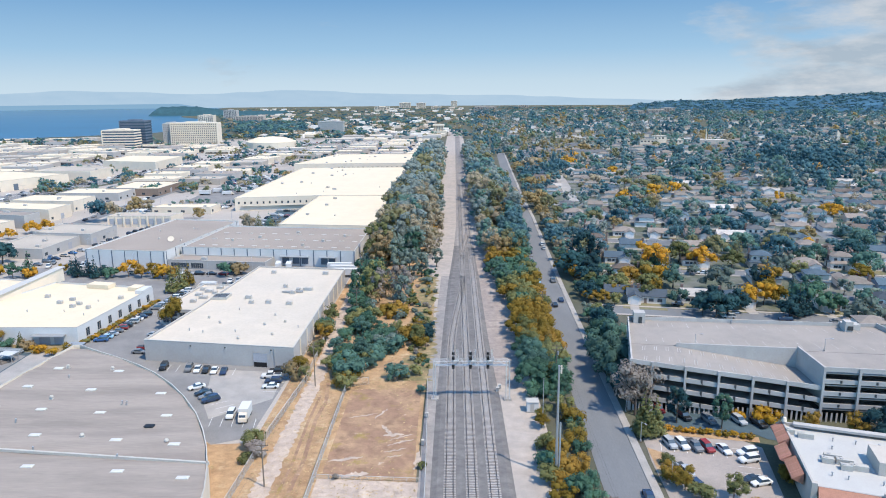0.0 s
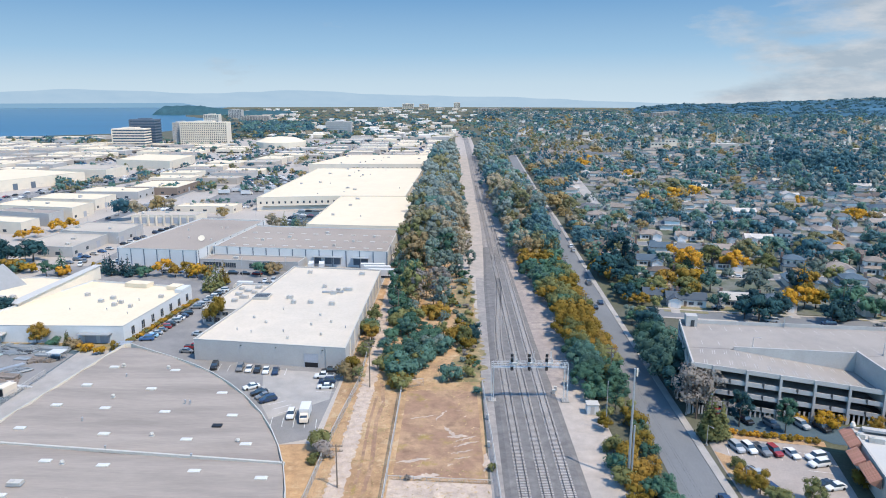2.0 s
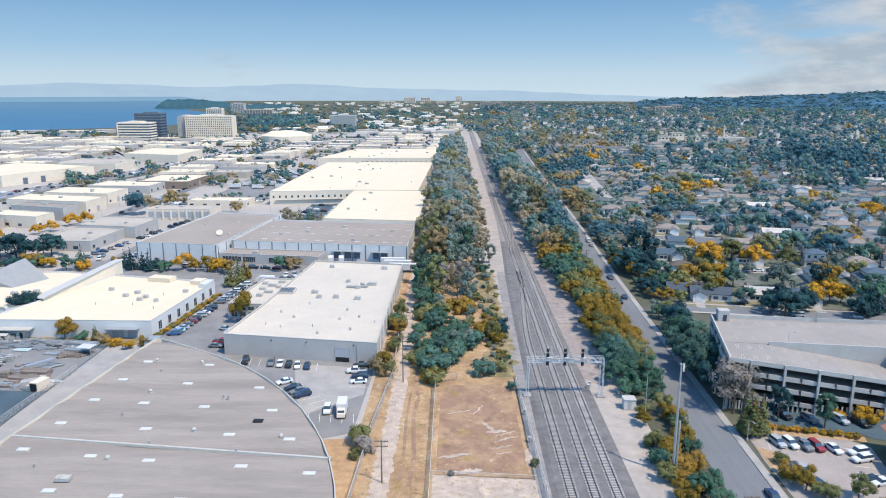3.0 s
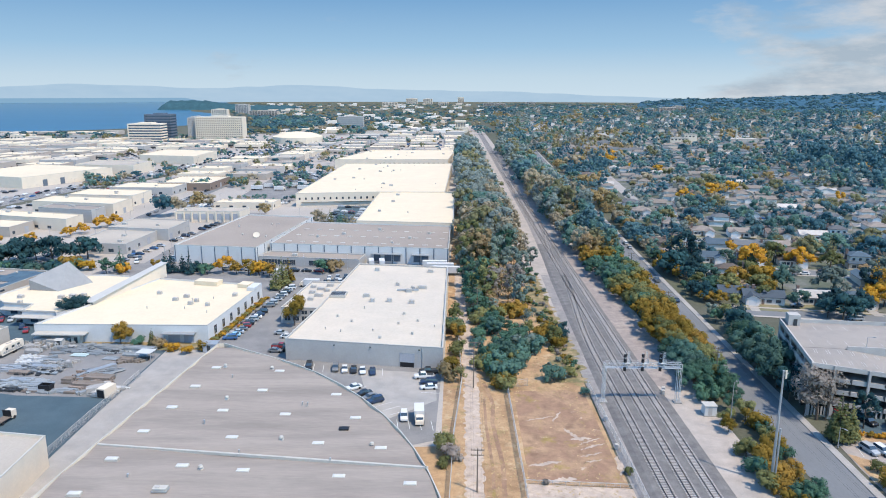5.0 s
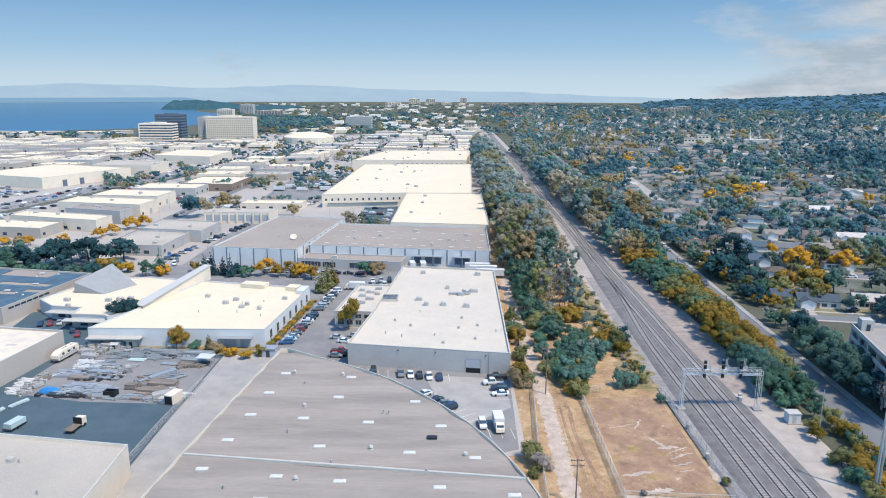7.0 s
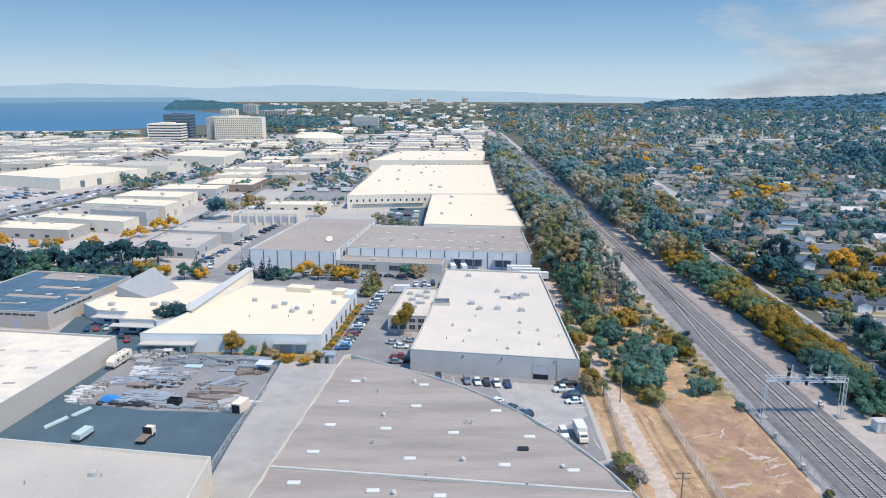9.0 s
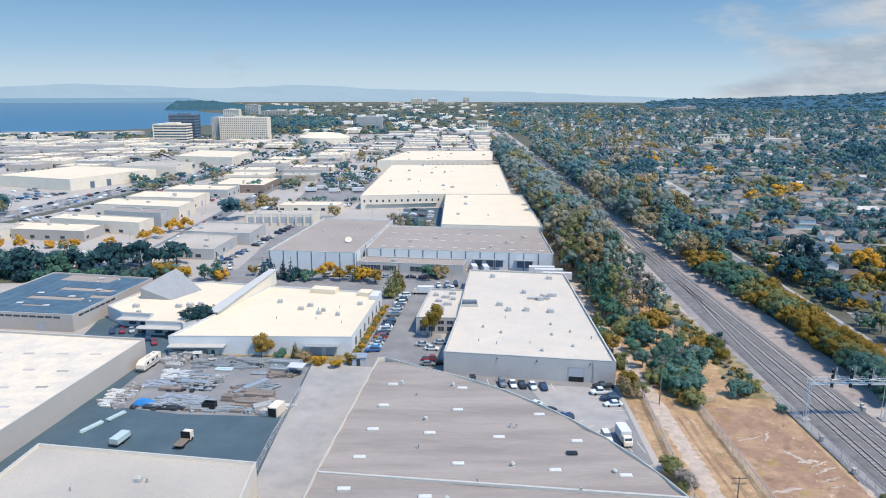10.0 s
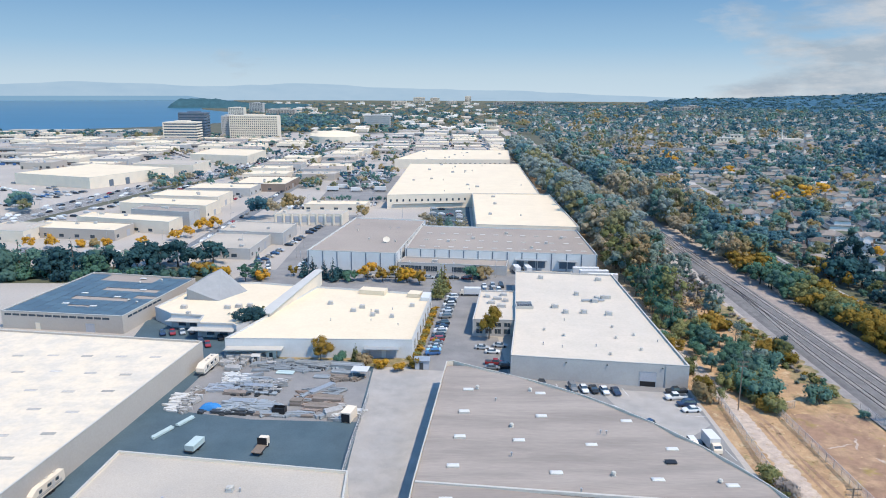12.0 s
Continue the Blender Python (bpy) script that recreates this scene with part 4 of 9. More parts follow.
rootW3, oW3 = building("warehouse", ptsW3, 9.0, "wall_white", "roof_white", "white warehouse with a row of square windows")
for k in range(14):
    part("window", wall_box((-166, 722), (-50, 726), 45 + k * 5, 2.2, 3.0, 5.5, -0.1, 0.04), M["window"], rootW3)
rw = random.Random(8)
for (x0, x1, y0, y1, z, n) in ((-92, -50, 390, 480, HW - 0.5, 5), (-140, -56, 500, 675, HW - 0.5, 18), (-140, -55, 735, 830, 8.5, 10)):
    for _ in range(n):
        x, y = rw.uniform(x0, x1), rw.uniform(y0, y1)
        if rw.random() < 0.5:
            roof_unit(x, y, z, rw.uniform(1.4, 3), 1.5, 1.1)
        else:
            roof_vent(x, y, z)


# ---- railway ----
def smooth(k):
    k = min(1.0, max(0.0, k))
    return k * k * (3 - 2 * k)


def track_x(i, y):
    base = (-1.7, 2.9, 7.4)[i]
    if i == 0:
        return base + 4.6 * smooth((y - 205) / 95) if y < 420 else 2.9
    if i == 2:
        return base - 0.6 * smooth((y - 300) / 200)
    return base


def along(xf, y0, y1, step, x_off, half, z0, z1):
    mb = MB()
    n = int((y1 - y0) / step)
    for j in range(n + 1):
        y = y0 + step * j
        x = xf(y) + x_off
        mb.v += [(x - half, y, z0), (x - half, y, z1), (x + half, y, z1), (x + half, y, z0)]
        if j:
            a = 4 * (j - 1)
            mb.f += [(a, a + 4, a + 5, a + 1), (a + 1, a + 5, a + 6, a + 2), (a + 2, a + 6, a + 7, a + 3)]
    return mb


def sleepers(xf, y0, y1, dz=0.0):
    mb = MB()
    y = y0
    r = random.Random(3)
    while y < y1:
        x = xf(y)
        d = r.uniform(-0.04, 0.04)
        mb.box(x - 1.3 + d, x + 1.3 + d, y - 0.14, y + 0.14, 0.3, 0.43 + dz)
        y += 0.62 if y < 330 else 1.0
    return mb


SPANS = [(0, -40, 300, "railway track with concrete sleepers merging into the middle track"), (1, -40, 1500, "straight middle railway track on ballast"), (2, -40, 1500, "straight railway track beside the gravel strip")]
for i, y0, y1, label in SPANS:
    t = thing("railway_track", (track_x(i, 0), 60, 0.3), label, "railway track", "railway tracks")
    fn = (lambda k: (lambda y: track_x(k, y)))(i)
    for off in (-0.75, 0.75):
        part("rail", along(fn, y0, y1, 10, off, 0.055, 0.42, 0.6), M["rail"], t)
    tagged(part("sleeper_rest", sleepers(fn, y0, min(y1, 620), 0.007 * i), M["tie"], t), kind="stuff")
# crossover between the two far tracks
cx = thing("railway_crossover", (5, 350, 0.3), "slanting rails of a crossover between two tracks", "railway track", "railway tracks")
xo = lambda y: 2.9 + 4.0 * smooth((y - 325) / 90)
for off in (-0.75, 0.75):
    part("rail", along(xo, 325, 415, 6, off, 0.055, 0.42, 0.6), M["rail"], cx)
tagged(part("sleeper_rest", sleepers(xo, 340, 405, -0.01), M["tie"], cx), kind="stuff")

# signal bridge
gx0, gx1, gy, gz = -5.9, 13.3, 172.0, 9.5
gan = thing("signal_bridge", (3.5, gy, 0), "galvanised steel signal bridge spanning three tracks", "signal gantry")
for x, w in ((gx0, 0.55), (gx1, 0.9)):
    part("footing", MB().box(x - 1.0, x + 1.0, gy - 1.1, gy + 1.1, -0.1, 0.35), M["concrete"], gan, "concrete footing")
    for dx in (-w / 2, w / 2):
        for dy in (-0.6, 0.6):
            part("leg", MB().tube((x + dx, gy + dy, 0.3), (x + dx, gy + dy, gz + 1.1), 0.075, 6), M["bridge"], gan)
    for k in range(6):
        z = 0.6 + k * 1.55
        part("leg_brace", MB().tube((x - w / 2, gy - 0.6, z), (x + w / 2, gy - 0.6, z + 1.5), 0.03, 5), M["bridge"], gan)
        part("leg_brace", MB().tube((x + w / 2, gy - 0.6, z), (x + w / 2, gy + 0.6, z + 1.5), 0.03, 5), M["bridge"], gan)
for z in (gz, gz + 1.15):
    for dy in (-0.6, 0.6):
        part("chord", MB().box(gx0 - 0.4, gx1 + 0.5, gy + dy - 0.06, gy + dy + 0.06, z - 0.06, z + 0.06), M["bridge"], gan)
nb = 16
for k in range(nb):
    xa, xb = gx0 + (gx1 - gx0) * k / nb, gx0 + (gx1 - gx0) * (k + 1) / nb
    za, zb = (gz, gz + 1.15) if k % 2 else (gz + 1.15, gz)
    for dy in (-0.6, 0.6):
        part("web_brace", MB().tube((xa, gy + dy, za), (xb, gy + dy, zb), 0.05, 5), M["bridge"], gan)
    part("cross_brace", MB().tube((xa, gy - 0.6, gz + 1.15), (xa, gy + 0.6, gz + 1.15), 0.05, 5), M["bridge"], gan)
part("walkway", MB().box(gx0, gx1, gy - 0.4, gy + 0.4, gz + 0.02, gz + 0.06), M["metal"], gan, "grating walkway")
part("handrail", MB().box(gx0, gx1, gy - 0.63, gy - 0.57, gz + 2.0, gz + 2.06), M["bridge"], gan)
for sx in (-1.0, 3.5, 8.0):
    sg = part("signal_mast", MB().tube((sx, gy - 0.7, gz), (sx, gy - 0.7, gz + 4.2), 0.08, 8), M["bridge"], gan)
    part("platform", MB().box(sx - 0.3, sx + 1.5, gy - 1.0, gy - 0.2, gz + 1.35, gz + 1.42), M["bridge"], sg)
    for k in range(5):
        part("railing", MB().tube((sx + 1.45 if k < 4 else sx + 0.5, gy - 1.0 + 0.26 * k, gz + 1.4), (sx + 1.45 if k < 4 else sx + 0.5, gy - 1.0 + 0.26 * k, gz + 2.5), 0.055, 4), M["bridge"], sg)
    for k in range(2):
        part("ladder_rail", MB().tube((sx + 0.9 + 0.35 * k, gy - 0.25, gz), (sx + 0.9 + 0.35 * k, gy - 0.25, gz + 4.4), 0.06, 4), M["bridge"], sg)
    for k in range(7):
        part("rung", MB().tube((sx + 0.9, gy - 0.25, gz + 0.6 + 0.55 * k), (sx + 1.25, gy - 0.25, gz + 0.6 + 0.55 * k), 0.045, 4), M["bridge"], sg)
    for z, h in ((gz + 3.5, 0.5), (gz + 2.2, 0.62), (gz - 0.1, 0.6)):
        hd = part("signal_head", MB().box(sx - 0.36, sx + 0.36, gy - 0.95, gy - 0.82, z - h * 0.85, z + h * 0.85), M["black"], sg, "black signal target")
        for q in (-1, 1):
            part("hood", MB().tube((sx, gy - 0.95, z + q * h * 0.45), (sx, gy - 1.35, z + q * h * 0.45), 0.17, 8), M["black"], hd)

# trackside hut, masts and relay boxes
hut = thing("equipment_hut", (19.1, 165, 0), "small white metal trackside equipment hut", "hut")
part("plinth", MB().box(17.4, 20.7, 163.7, 166.7, -0.05, 0.2), M["concrete"], hut)
part("body", MB().box(17.6, 20.5, 163.9, 166.5, 0.2, 2.6), M["wall_cool"], hut)
part("roof", MB().box(17.45, 20.65, 163.75, 166.65, 2.6, 2.75), M["trim"], hut)
part("door", MB().box(18.4, 19.4, 163.86, 163.9, 0.25, 2.3), M["wall_grey"], hut)
for x, y, w in ((10.9, 176.5, 0.8), (11.6, 178.5, 0.7), (-7.6, 161, 0.7), (-8.0, 147, 0.6)):
    c = thing("relay_box", (x, y, 0), "grey metal trackside relay box", "relay box", "relay boxes")
    part("cabinet", MB().box(x - w / 2, x + w / 2, y - 0.35, y + 0.35, 0.15, 1.25), M["metal"], c)
    part("lid", MB().box(x - w / 2 - 0.05, x + w / 2 + 0.05, y - 0.4, y + 0.4, 1.25, 1.32), M["trim"], c)
    part("post", MB().box(x - 0.12, x + 0.12, y - 0.12, y + 0.12, -0.05, 0.15), M["metal_dark"], c)


def steel_pole(x, y, h, r0, r1, label):
    p = thing("steel_pole", (x, y, 0), label, "pole")
    part("base_plate", MB().box(x - 2 * r0, x + 2 * r0, y - 2 * r0, y + 2 * r0, -0.05, 0.12), M["concrete"], p)
    part("shaft", MB().tube((x, y, 0.1), (x, y, h), r0, 12, r1), M["metal"], p)
    part("cap", MB().tube((x, y, h), (x, y, h + 0.2), r1 * 1.5, 10), M["metal"], p)
    return p


mono = steel_pole(20.6, 133.4, 24.6, 0.34, 0.17, "tall tapered galvanised steel pole with an antenna arm")
part("antenna_arm", MB().tube((20.6, 133.4, 23.6), (21.5, 133.2, 24.4), 0.07, 6), M["metal"], mono)
part("antenna", MB().box(20.9, 21.2, 133.1, 133.4, 23.2, 24.9), M["wall_white"], mono)
part("conduit", MB().tube((21.15, 133.2, 0), (21.2, 133.2, 12.4), 0.2, 10), M["metal"], mono, "thick conduit strapped beside the shaft")
steel_pole(20.5, 155.5, 12.6, 0.12, 0.07, "slender grey steel mast")


def wood_pole(x, y, h, arms=2, u=(1, 0), lamp=False):
    p = thing("utility_pole", (x, y, 0), "weathered wooden utility pole with crossarms", "utility pole", "utility poles")
    part("shaft", MB().tube((x, y, -0.1), (x, y, h), 0.17, 8, 0.11), M["wood"], p)
    for k in range(arms):
        z = h - 0.35 - 1.1 * k
        am = MB().obox((x, y), u, 2.7, 0.13, z - 0.07, z + 0.07)
        for s in (-1.25, -0.75, 0.75, 1.25):
            am.tube((x + s * u[0], y + s * u[1], z + 0.07), (x + s * u[0], y + s * u[1], z + 0.3), 0.06, 5)
        part("crossarm", am, M["wood"], p, "crossarm with insulators")
        part("brace", MB().tube((x + 0.8 * u[0], y + 0.8 * u[1], z), (x, y, z - 0.6), 0.025, 4), M["metal"], p)
        part("brace", MB().tube((x - 0.8 * u[0], y - 0.8 * u[1], z), (x, y, z - 0.6), 0.025, 4), M["metal"], p)
    if lamp:
        part("transformer", MB().tube((x + 0.35, y, h - 2.9), (x + 0.35, y, h - 1.9), 0.26, 10), M["metal"], p)
    return p


LINE_L = [(-41.8, 72, 10.2), (-39.9, 129.3, 9.6), (-39.2, 180.2, 13.2), (-36.2, 243.9, 10.2), (-38.5, 300, 11), (-40.5, 318, 11), (-41.5, 362, 11.5), (-39, 430, 11.5), (-38.6, 500, 12), (-38, 580, 12), (-37, 660, 12)]
for x, y, h in LINE_L:
    wood_pole(x, y, h, 2 if y < 500 else 1)
LINE_R = [(26.6, 110, 10), (27.9, 185.1, 10.2), (30.6, 240, 10.2), (32.5, 300, 10.2), (34.4, 365, 10.2), (37, 440, 10.2)]
for i, (x, y, h) in enumerate(LINE_R):
    wood_pole(x, y, h, 2, lamp=(i % 2 == 1))


def wires(line, name="overhead_wires"):
    for s in (-1.25, -0.75, 0.75, 1.25):
        w = MB()
        for (x0, y0, h0), (x1, y1, h1) in zip(line, line[1:]):
            prev = None
            for k in range(9):
                t = k / 8
                q = (x0 + (x1 - x0) * t + s, y0 + (y1 - y0) * t, h0 + (h1 - h0) * t - 0.05 - 3.2 * t * (1 - t))
                if prev:
                    w.tube(prev, q, 0.012, 3)
                prev = q
        tagged(new("overhead_wire", w.mesh("overhead_wire", M["metal_dark"])), "thin dark sagging overhead wire", "wire", "overhead wires")


wires(LINE_L[:9])
wires(LINE_R)


# fences
def fence(line, h, label, post_gap=3.0, rail="metal"):
    f = thing("fence", (line[0][0], line[0][1], 0), label, "fence", "chain-link fences")
    post = MB().tube((0, 0, -0.05), (0, 0, h + 0.05), 0.05, 5).mesh("fence_post", M["metal"])
    for (x0, y0), (x1, y1) in zip(line, line[1:]):
        L = math.hypot(x1 - x0, y1 - y0)
        n = max(1, int(L / post_gap))
        for k in range(n + 1):
            x, y = lerp((x0, y0), (x1, y1), k / n)
            share("post", post, f, (x, y, 0))
        part("top_rail", MB().tube((x0, y0, h), (x1, y1, h), 0.05, 5), M["fence"], f)
        mesh = MB()
        wn_ = int(h / 0.3)
        for k in range(wn_):
            z = 0.15 + k * 0.3
            mesh.tube((x0, y0, z), (x1, y1, z), 0.02, 3)
        nn = min(int(L / 0.45), 160)
        for k in range(nn):
            a, b = lerp((x0, y0), (x1, y1), k / nn), lerp((x0, y0), (x1, y1), (k + 1) / nn)
            mesh.add([(*a, 0.05), (*b, h), (b[0], b[1] + 0.05, h), (a[0], a[1] + 0.05, 0.05)], [(0, 1, 2, 3)])
            mesh.add([(*a, h), (*b, 0.05), (b[0], b[1] + 0.05, 0.05), (a[0], a[1] + 0.05, h)], [(0, 1, 2, 3)])
        part("wire_mesh", mesh, M["fence"], f)
    return f


fence([(-6.7, 100), (-6.7, 126), (-7.2, 150), (-8.2, 181)], 1.9, "rusty chain-link fence along the railway ballast")
fence([(-30.2, 96), (-30.1, 128), (-30.2, 179.8), (-24.5, 181.5)], 2.1, "grey chain-link fence round the dry lot")
fence([(-46.4, 100), (-45.3, 130), (-44.6, 152), (-42.3, 183), (-43, 215)], 2.1, "weathered chain-link fence beside the dirt track")
fence([(-29.9, 132.6), (-8.0, 131.2)], 0.9, "low fence along the concrete apron", 2.5)


# ---- parking garage ----
GQ = ((43.5, 165.7), (125.0, 153.9), (120.6, 192.2), (50.8, 199.9))


def gp(s, t):
    a, b = lerp(GQ[0], GQ[1], s), lerp(GQ[3], GQ[2], s)
    return lerp(a, b, t)


def gtop(s):
    return 13.74 - 4.5 * s / 0.549 if s < 0.549 else 14.14


def slab(s0, s1, t0, t1, z0, z1, th, n=10):
    """A deck that may slope from z0 (at s0) to z1 (at s1)."""
    mb = MB()
    for k in range(n + 1):
        s = s0 + (s1 - s0) * k / n
        z = z0 + (z1 - z0) * k / n
        a, b = gp(s, t0), gp(s, t1)
        mb.v += [(*a, z), (*b, z), (*b, z - th), (*a, z - th)]
        if k:
            i = 4 * (k - 1)
            mb.f += [(i, i + 4, i + 5, i + 1), (i + 1, i + 5, i + 6, i + 2), (i + 2, i + 6, i + 7, i + 3), (i + 3, i + 7, i + 4, i)]
    mb.f += [(0, 1, 2, 3), (4 * n + 3, 4 * n + 2, 4 * n + 1, 4 * n)]
    return mb


gar = thing("parking_garage", (80, 180, 0), "weathered concrete multi-storey parking garage with an open roof deck", "parking garage")
SPLIT = 0.549
for k in range(4):
    dz = -3.1 * k
    part("deck", slab(0, 1, 0.40, 1, 12.69 + dz, 12.69 + dz, 0.3), M["garage_con"], gar)
    part("deck", slab(0, 0.14, 0.0, 0.395, 12.69 + dz, 12.69 + dz, 0.3), M["garage_con"], gar)
    if k < 3:
        part("ramp_deck", slab(0.14, SPLIT, 0.0, 0.395, 12.69 + dz, 8.2 + dz, 0.3), M["garage_con"], gar, "sloping ramp deck")
    part("deck", slab(SPLIT + 0.006, 1, 0.0, 0.395, 12.69 + dz, 12.69 + dz, 0.3), M["garage_con"], gar)


def gwall(s0, s1, t, z0a, z0b, ha, hb, th=0.006, n=1):
    mb = MB()
    a0, a1, b0, b1 = gp(s0, t), gp(s1, t), gp(s0, t + th), gp(s1, t + th)
    mb.add([(*a0, z0a), (*a1, z0b), (*b1, z0b), (*b0, z0a), (*a0, ha), (*a1, hb), (*b1, hb), (*b0, ha)],
           [(0, 1, 5, 4), (1, 2, 6, 5), (2, 3, 7, 6), (3, 0, 4, 7), (4, 5, 6, 7), (3, 2, 1, 0)])
    return mb


def gside(s, t0, t1, z0, z1, th=0.005):
    a0, a1, b0, b1 = gp(s, t0), gp(s, t1), gp(s + th, t0), gp(s + th, t1)
    return MB().prism([a0, a1, b1, b0], z0, z1)


cols = [0.0, 0.064, 0.161, 0.258, 0.355, 0.452, 0.549, 0.646, 0.743, 0.84, 0.937]
for k in range(5):
    dz = -3.1 * k
    for a, b in zip(cols, cols[1:]):
        za, zb = (gtop(a), gtop(b)) if b <= SPLIT else (14.14, 14.14)
        if b == SPLIT:
            zb = 9.24
        if k < 4:
            if zb + dz < 1.6:
                continue
            part("spandrel", gwall(a + 0.002, b - 0.002, -0.004, za - 1.15 + dz, zb - 1.15 + dz, za + dz, zb + dz, 0.008), M["garage_wall"], gar)
            if k:
                part("spandrel_slot", gwall((a + b) / 2 - 0.003, (a + b) / 2 + 0.003, -0.0055, za - 0.9 + dz, zb - 0.9 + dz, za - 0.15 + dz, za - 0.15 + dz, 0.002), M["metal_dark"], gar)
        else:
            for q in range(7):
                s = a + (b - a) * (q + 0.5) / 7
                part("baluster", gwall(s - 0.0025, s + 0.0025, 0.0, -0.1, -0.1, 2.3, 2.3, 0.004), M["garage_wall"], gar)
for s in cols:
    p = gp(s, -0.006)
    part("column", MB().obox(p, (0.99, -0.143), 0.55, 0.6, -0.1, (gtop(s) if s != SPLIT else 14.14)), M["garage_wall"], gar)
    for t in (0.4, 0.7):
        q = gp(s + 0.01, t)
        part("column", MB().obox(q, (0.99, -0.143), 0.5, 0.5, -0.1, 12.3), M["garage_wall"], gar)
part("back_wall", gwall(0, 1, 0.994, 0, 0, 13.79, 13.79), M["garage_wall"], gar)
for k in range(4):
    part("side_wall", gside(0, 0, 1, 12.69 - 3.1 * k - 0.3, 13.79 - 3.1 * k), M["garage_wall"], gar)
part("side_wall", gside(0.985, 0, 1, 0, 14.0), M["garage_wall"], gar)
for t in (0.02, 0.2, 0.4, 0.6, 0.8, 0.97):
    part("column", MB().obox(gp(0.003, t), (0.99, -0.143), 0.5, 0.6, -0.1, 13.6), M["garage_wall"], gar)
part("ramp_wall", gwall(0.157, SPLIT, 0.39, 12.0, 7.8, 13.49, 13.49, 0.012), M["garage_wall"], gar)
part("ramp_end_wall", gside(SPLIT, 0.0, 0.4, 4.0, 13.94, 0.006), M["garage_wall"], gar)
part("core_wall", gwall(0.0, 0.98, 0.62, 0, 0, 12.3, 12.3), M["garage_wall"], gar)
# Dark upright sheet set back behind the ground-floor balusters.
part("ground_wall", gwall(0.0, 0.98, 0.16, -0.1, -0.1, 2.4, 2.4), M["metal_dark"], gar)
st_ = part("stair_tower", MB().obox(gp(0.045, 0.95), (0.99, -0.14), 3.2, 3.0, 0, 15.9), M["garage_wall"], gar)
part("door", MB().obox(gp(0.05, 0.905), (0.99, -0.14), 1.0, 0.1, 12.75, 14.7), M["metal_dark"], st_)
part("stair_tower", MB().obox(gp(0.87, 0.95), (0.99, -0.14), 4.4, 3.2, 0, 14.3), M["garage_wall"], gar)
lift = part("lift_house", MB().obox(gp(0.845, 0.9), (0.99, -0.14), 2.0, 2.6, 0, 15.6), M["garage_wall"], gar)
part("louvre", MB().obox(gp(0.845, 0.863), (0.99, -0.14), 1.5, 0.1, 13.2, 14.4), M["metal_dark"], lift)
for j, t in enumerate((0.06, 0.27)):
    for i in range(13):
        s = 0.04 + 0.038 * i
        a, b = gp(s, t), gp(s + 0.001, t + 0.085)
        z = 12.73 - 4.49 * max(0, s - 0.14) / (SPLIT - 0.14)
        for d in (0, 0.0075):
            a, b = gp(s + d, t), gp(s + d + 0.004, t + 0.085)
            part("bay_line", MB().add([(*a, z), (a[0] + 0.13, a[1], z), (b[0] + 0.13, b[1], z), (*b, z)], [(0, 1, 2, 3)]), M["faded_line"], gar)
for i in range(16):
    s = 0.06 + 0.058 * i
    for t in (0.47, 0.83):
        a, b = gp(s, t), gp(s, t + 0.1)
        part("bay_line", MB().add([(*a, 12.72), (a[0] + 0.1, a[1], 12.72), (b[0] + 0.1, b[1], 12.72), (*b, 12.72)], [(0, 1, 2, 3)]), M["faded_line"], gar)


def lamp_post(x, y, z, h, arm=(1, 0), n=1, label="slim grey parking lot lamp post"):
    p = thing("lamp_post", (x, y, z), label, "street lamp", "lamp posts")
    part("pole", MB().tube((x, y, z), (x, y, z + h), 0.09, 8, 0.06), M["metal"], p)
    part("base", MB().tube((x, y, z - 0.05), (x, y, z + 0.5), 0.22, 10), M["concrete"], p)
    for k in range(n):
        s = 1 if k == 0 else -1
        q = (x + s * arm[0] * 1.3, y + s * arm[1] * 1.3, z + h + 0.1)
        a = part("arm", MB().tube((x, y, z + h - 0.1), q, 0.045, 6), M["metal"], p)
        part("lamp_head", MB().obox((q[0] + s * arm[0] * 0.3, q[1] + s * arm[1] * 0.3), arm if arm != (0, 0) else (1, 0), 0.8, 0.32, q[2] - 0.06, q[2] + 0.08), M["metal"], a)
    return p


for s, t in ((0.22, 0.41), (0.64, 0.42), (0.42, 0.98)):
    x, y = gp(s, t)
    lamp_post(x, y, 12.69, 3.4, (0.9, -0.3), 1, "slim lamp post on the garage roof deck")
lamp_post(42.6, 164.5, 0.1, 7.0, (-0.97, 0.2), 1, "grey street lamp with a curved arm beside the street")
lamp_post(42.2, 148.5, 0.1, 5.0, (0.3, -0.9), 1)
lamp_post(44.0, 131.0, 0.1, 5.0, (0.3, -0.9), 1)

# lot between garage and street
setting("garage_forecourt", MB().sheet([(45, 168), (48, 170.5), (108, 148), (104, 139), (72, 150), (70, 152.5), (50.1, 156.6)], -0.03), M["asphalt_dark"], "dark asphalt strip in front of the garage")
setting("tan_parking_lot", MB().sheet([(41.5, 100), (42.4, 140), (43.3, 150.5), (50, 152.5), (66, 149), (69, 146), (64, 122), (62, 100)], -0.025), M["tan_paving"], "tan gravel-coloured parking lot")
setting("planting_bed", MB().sheet([(44, 153), (69.5, 148.3), (70.2, 150.8), (46, 156.2)], 0.02), M["dry"], "planting bed with dry soil")
setting("corner_bed", MB().sheet([(42.6, 134), (46, 134), (46.8, 143), (43, 146)], 0.02), M["dry"], "planting bed with dry soil")
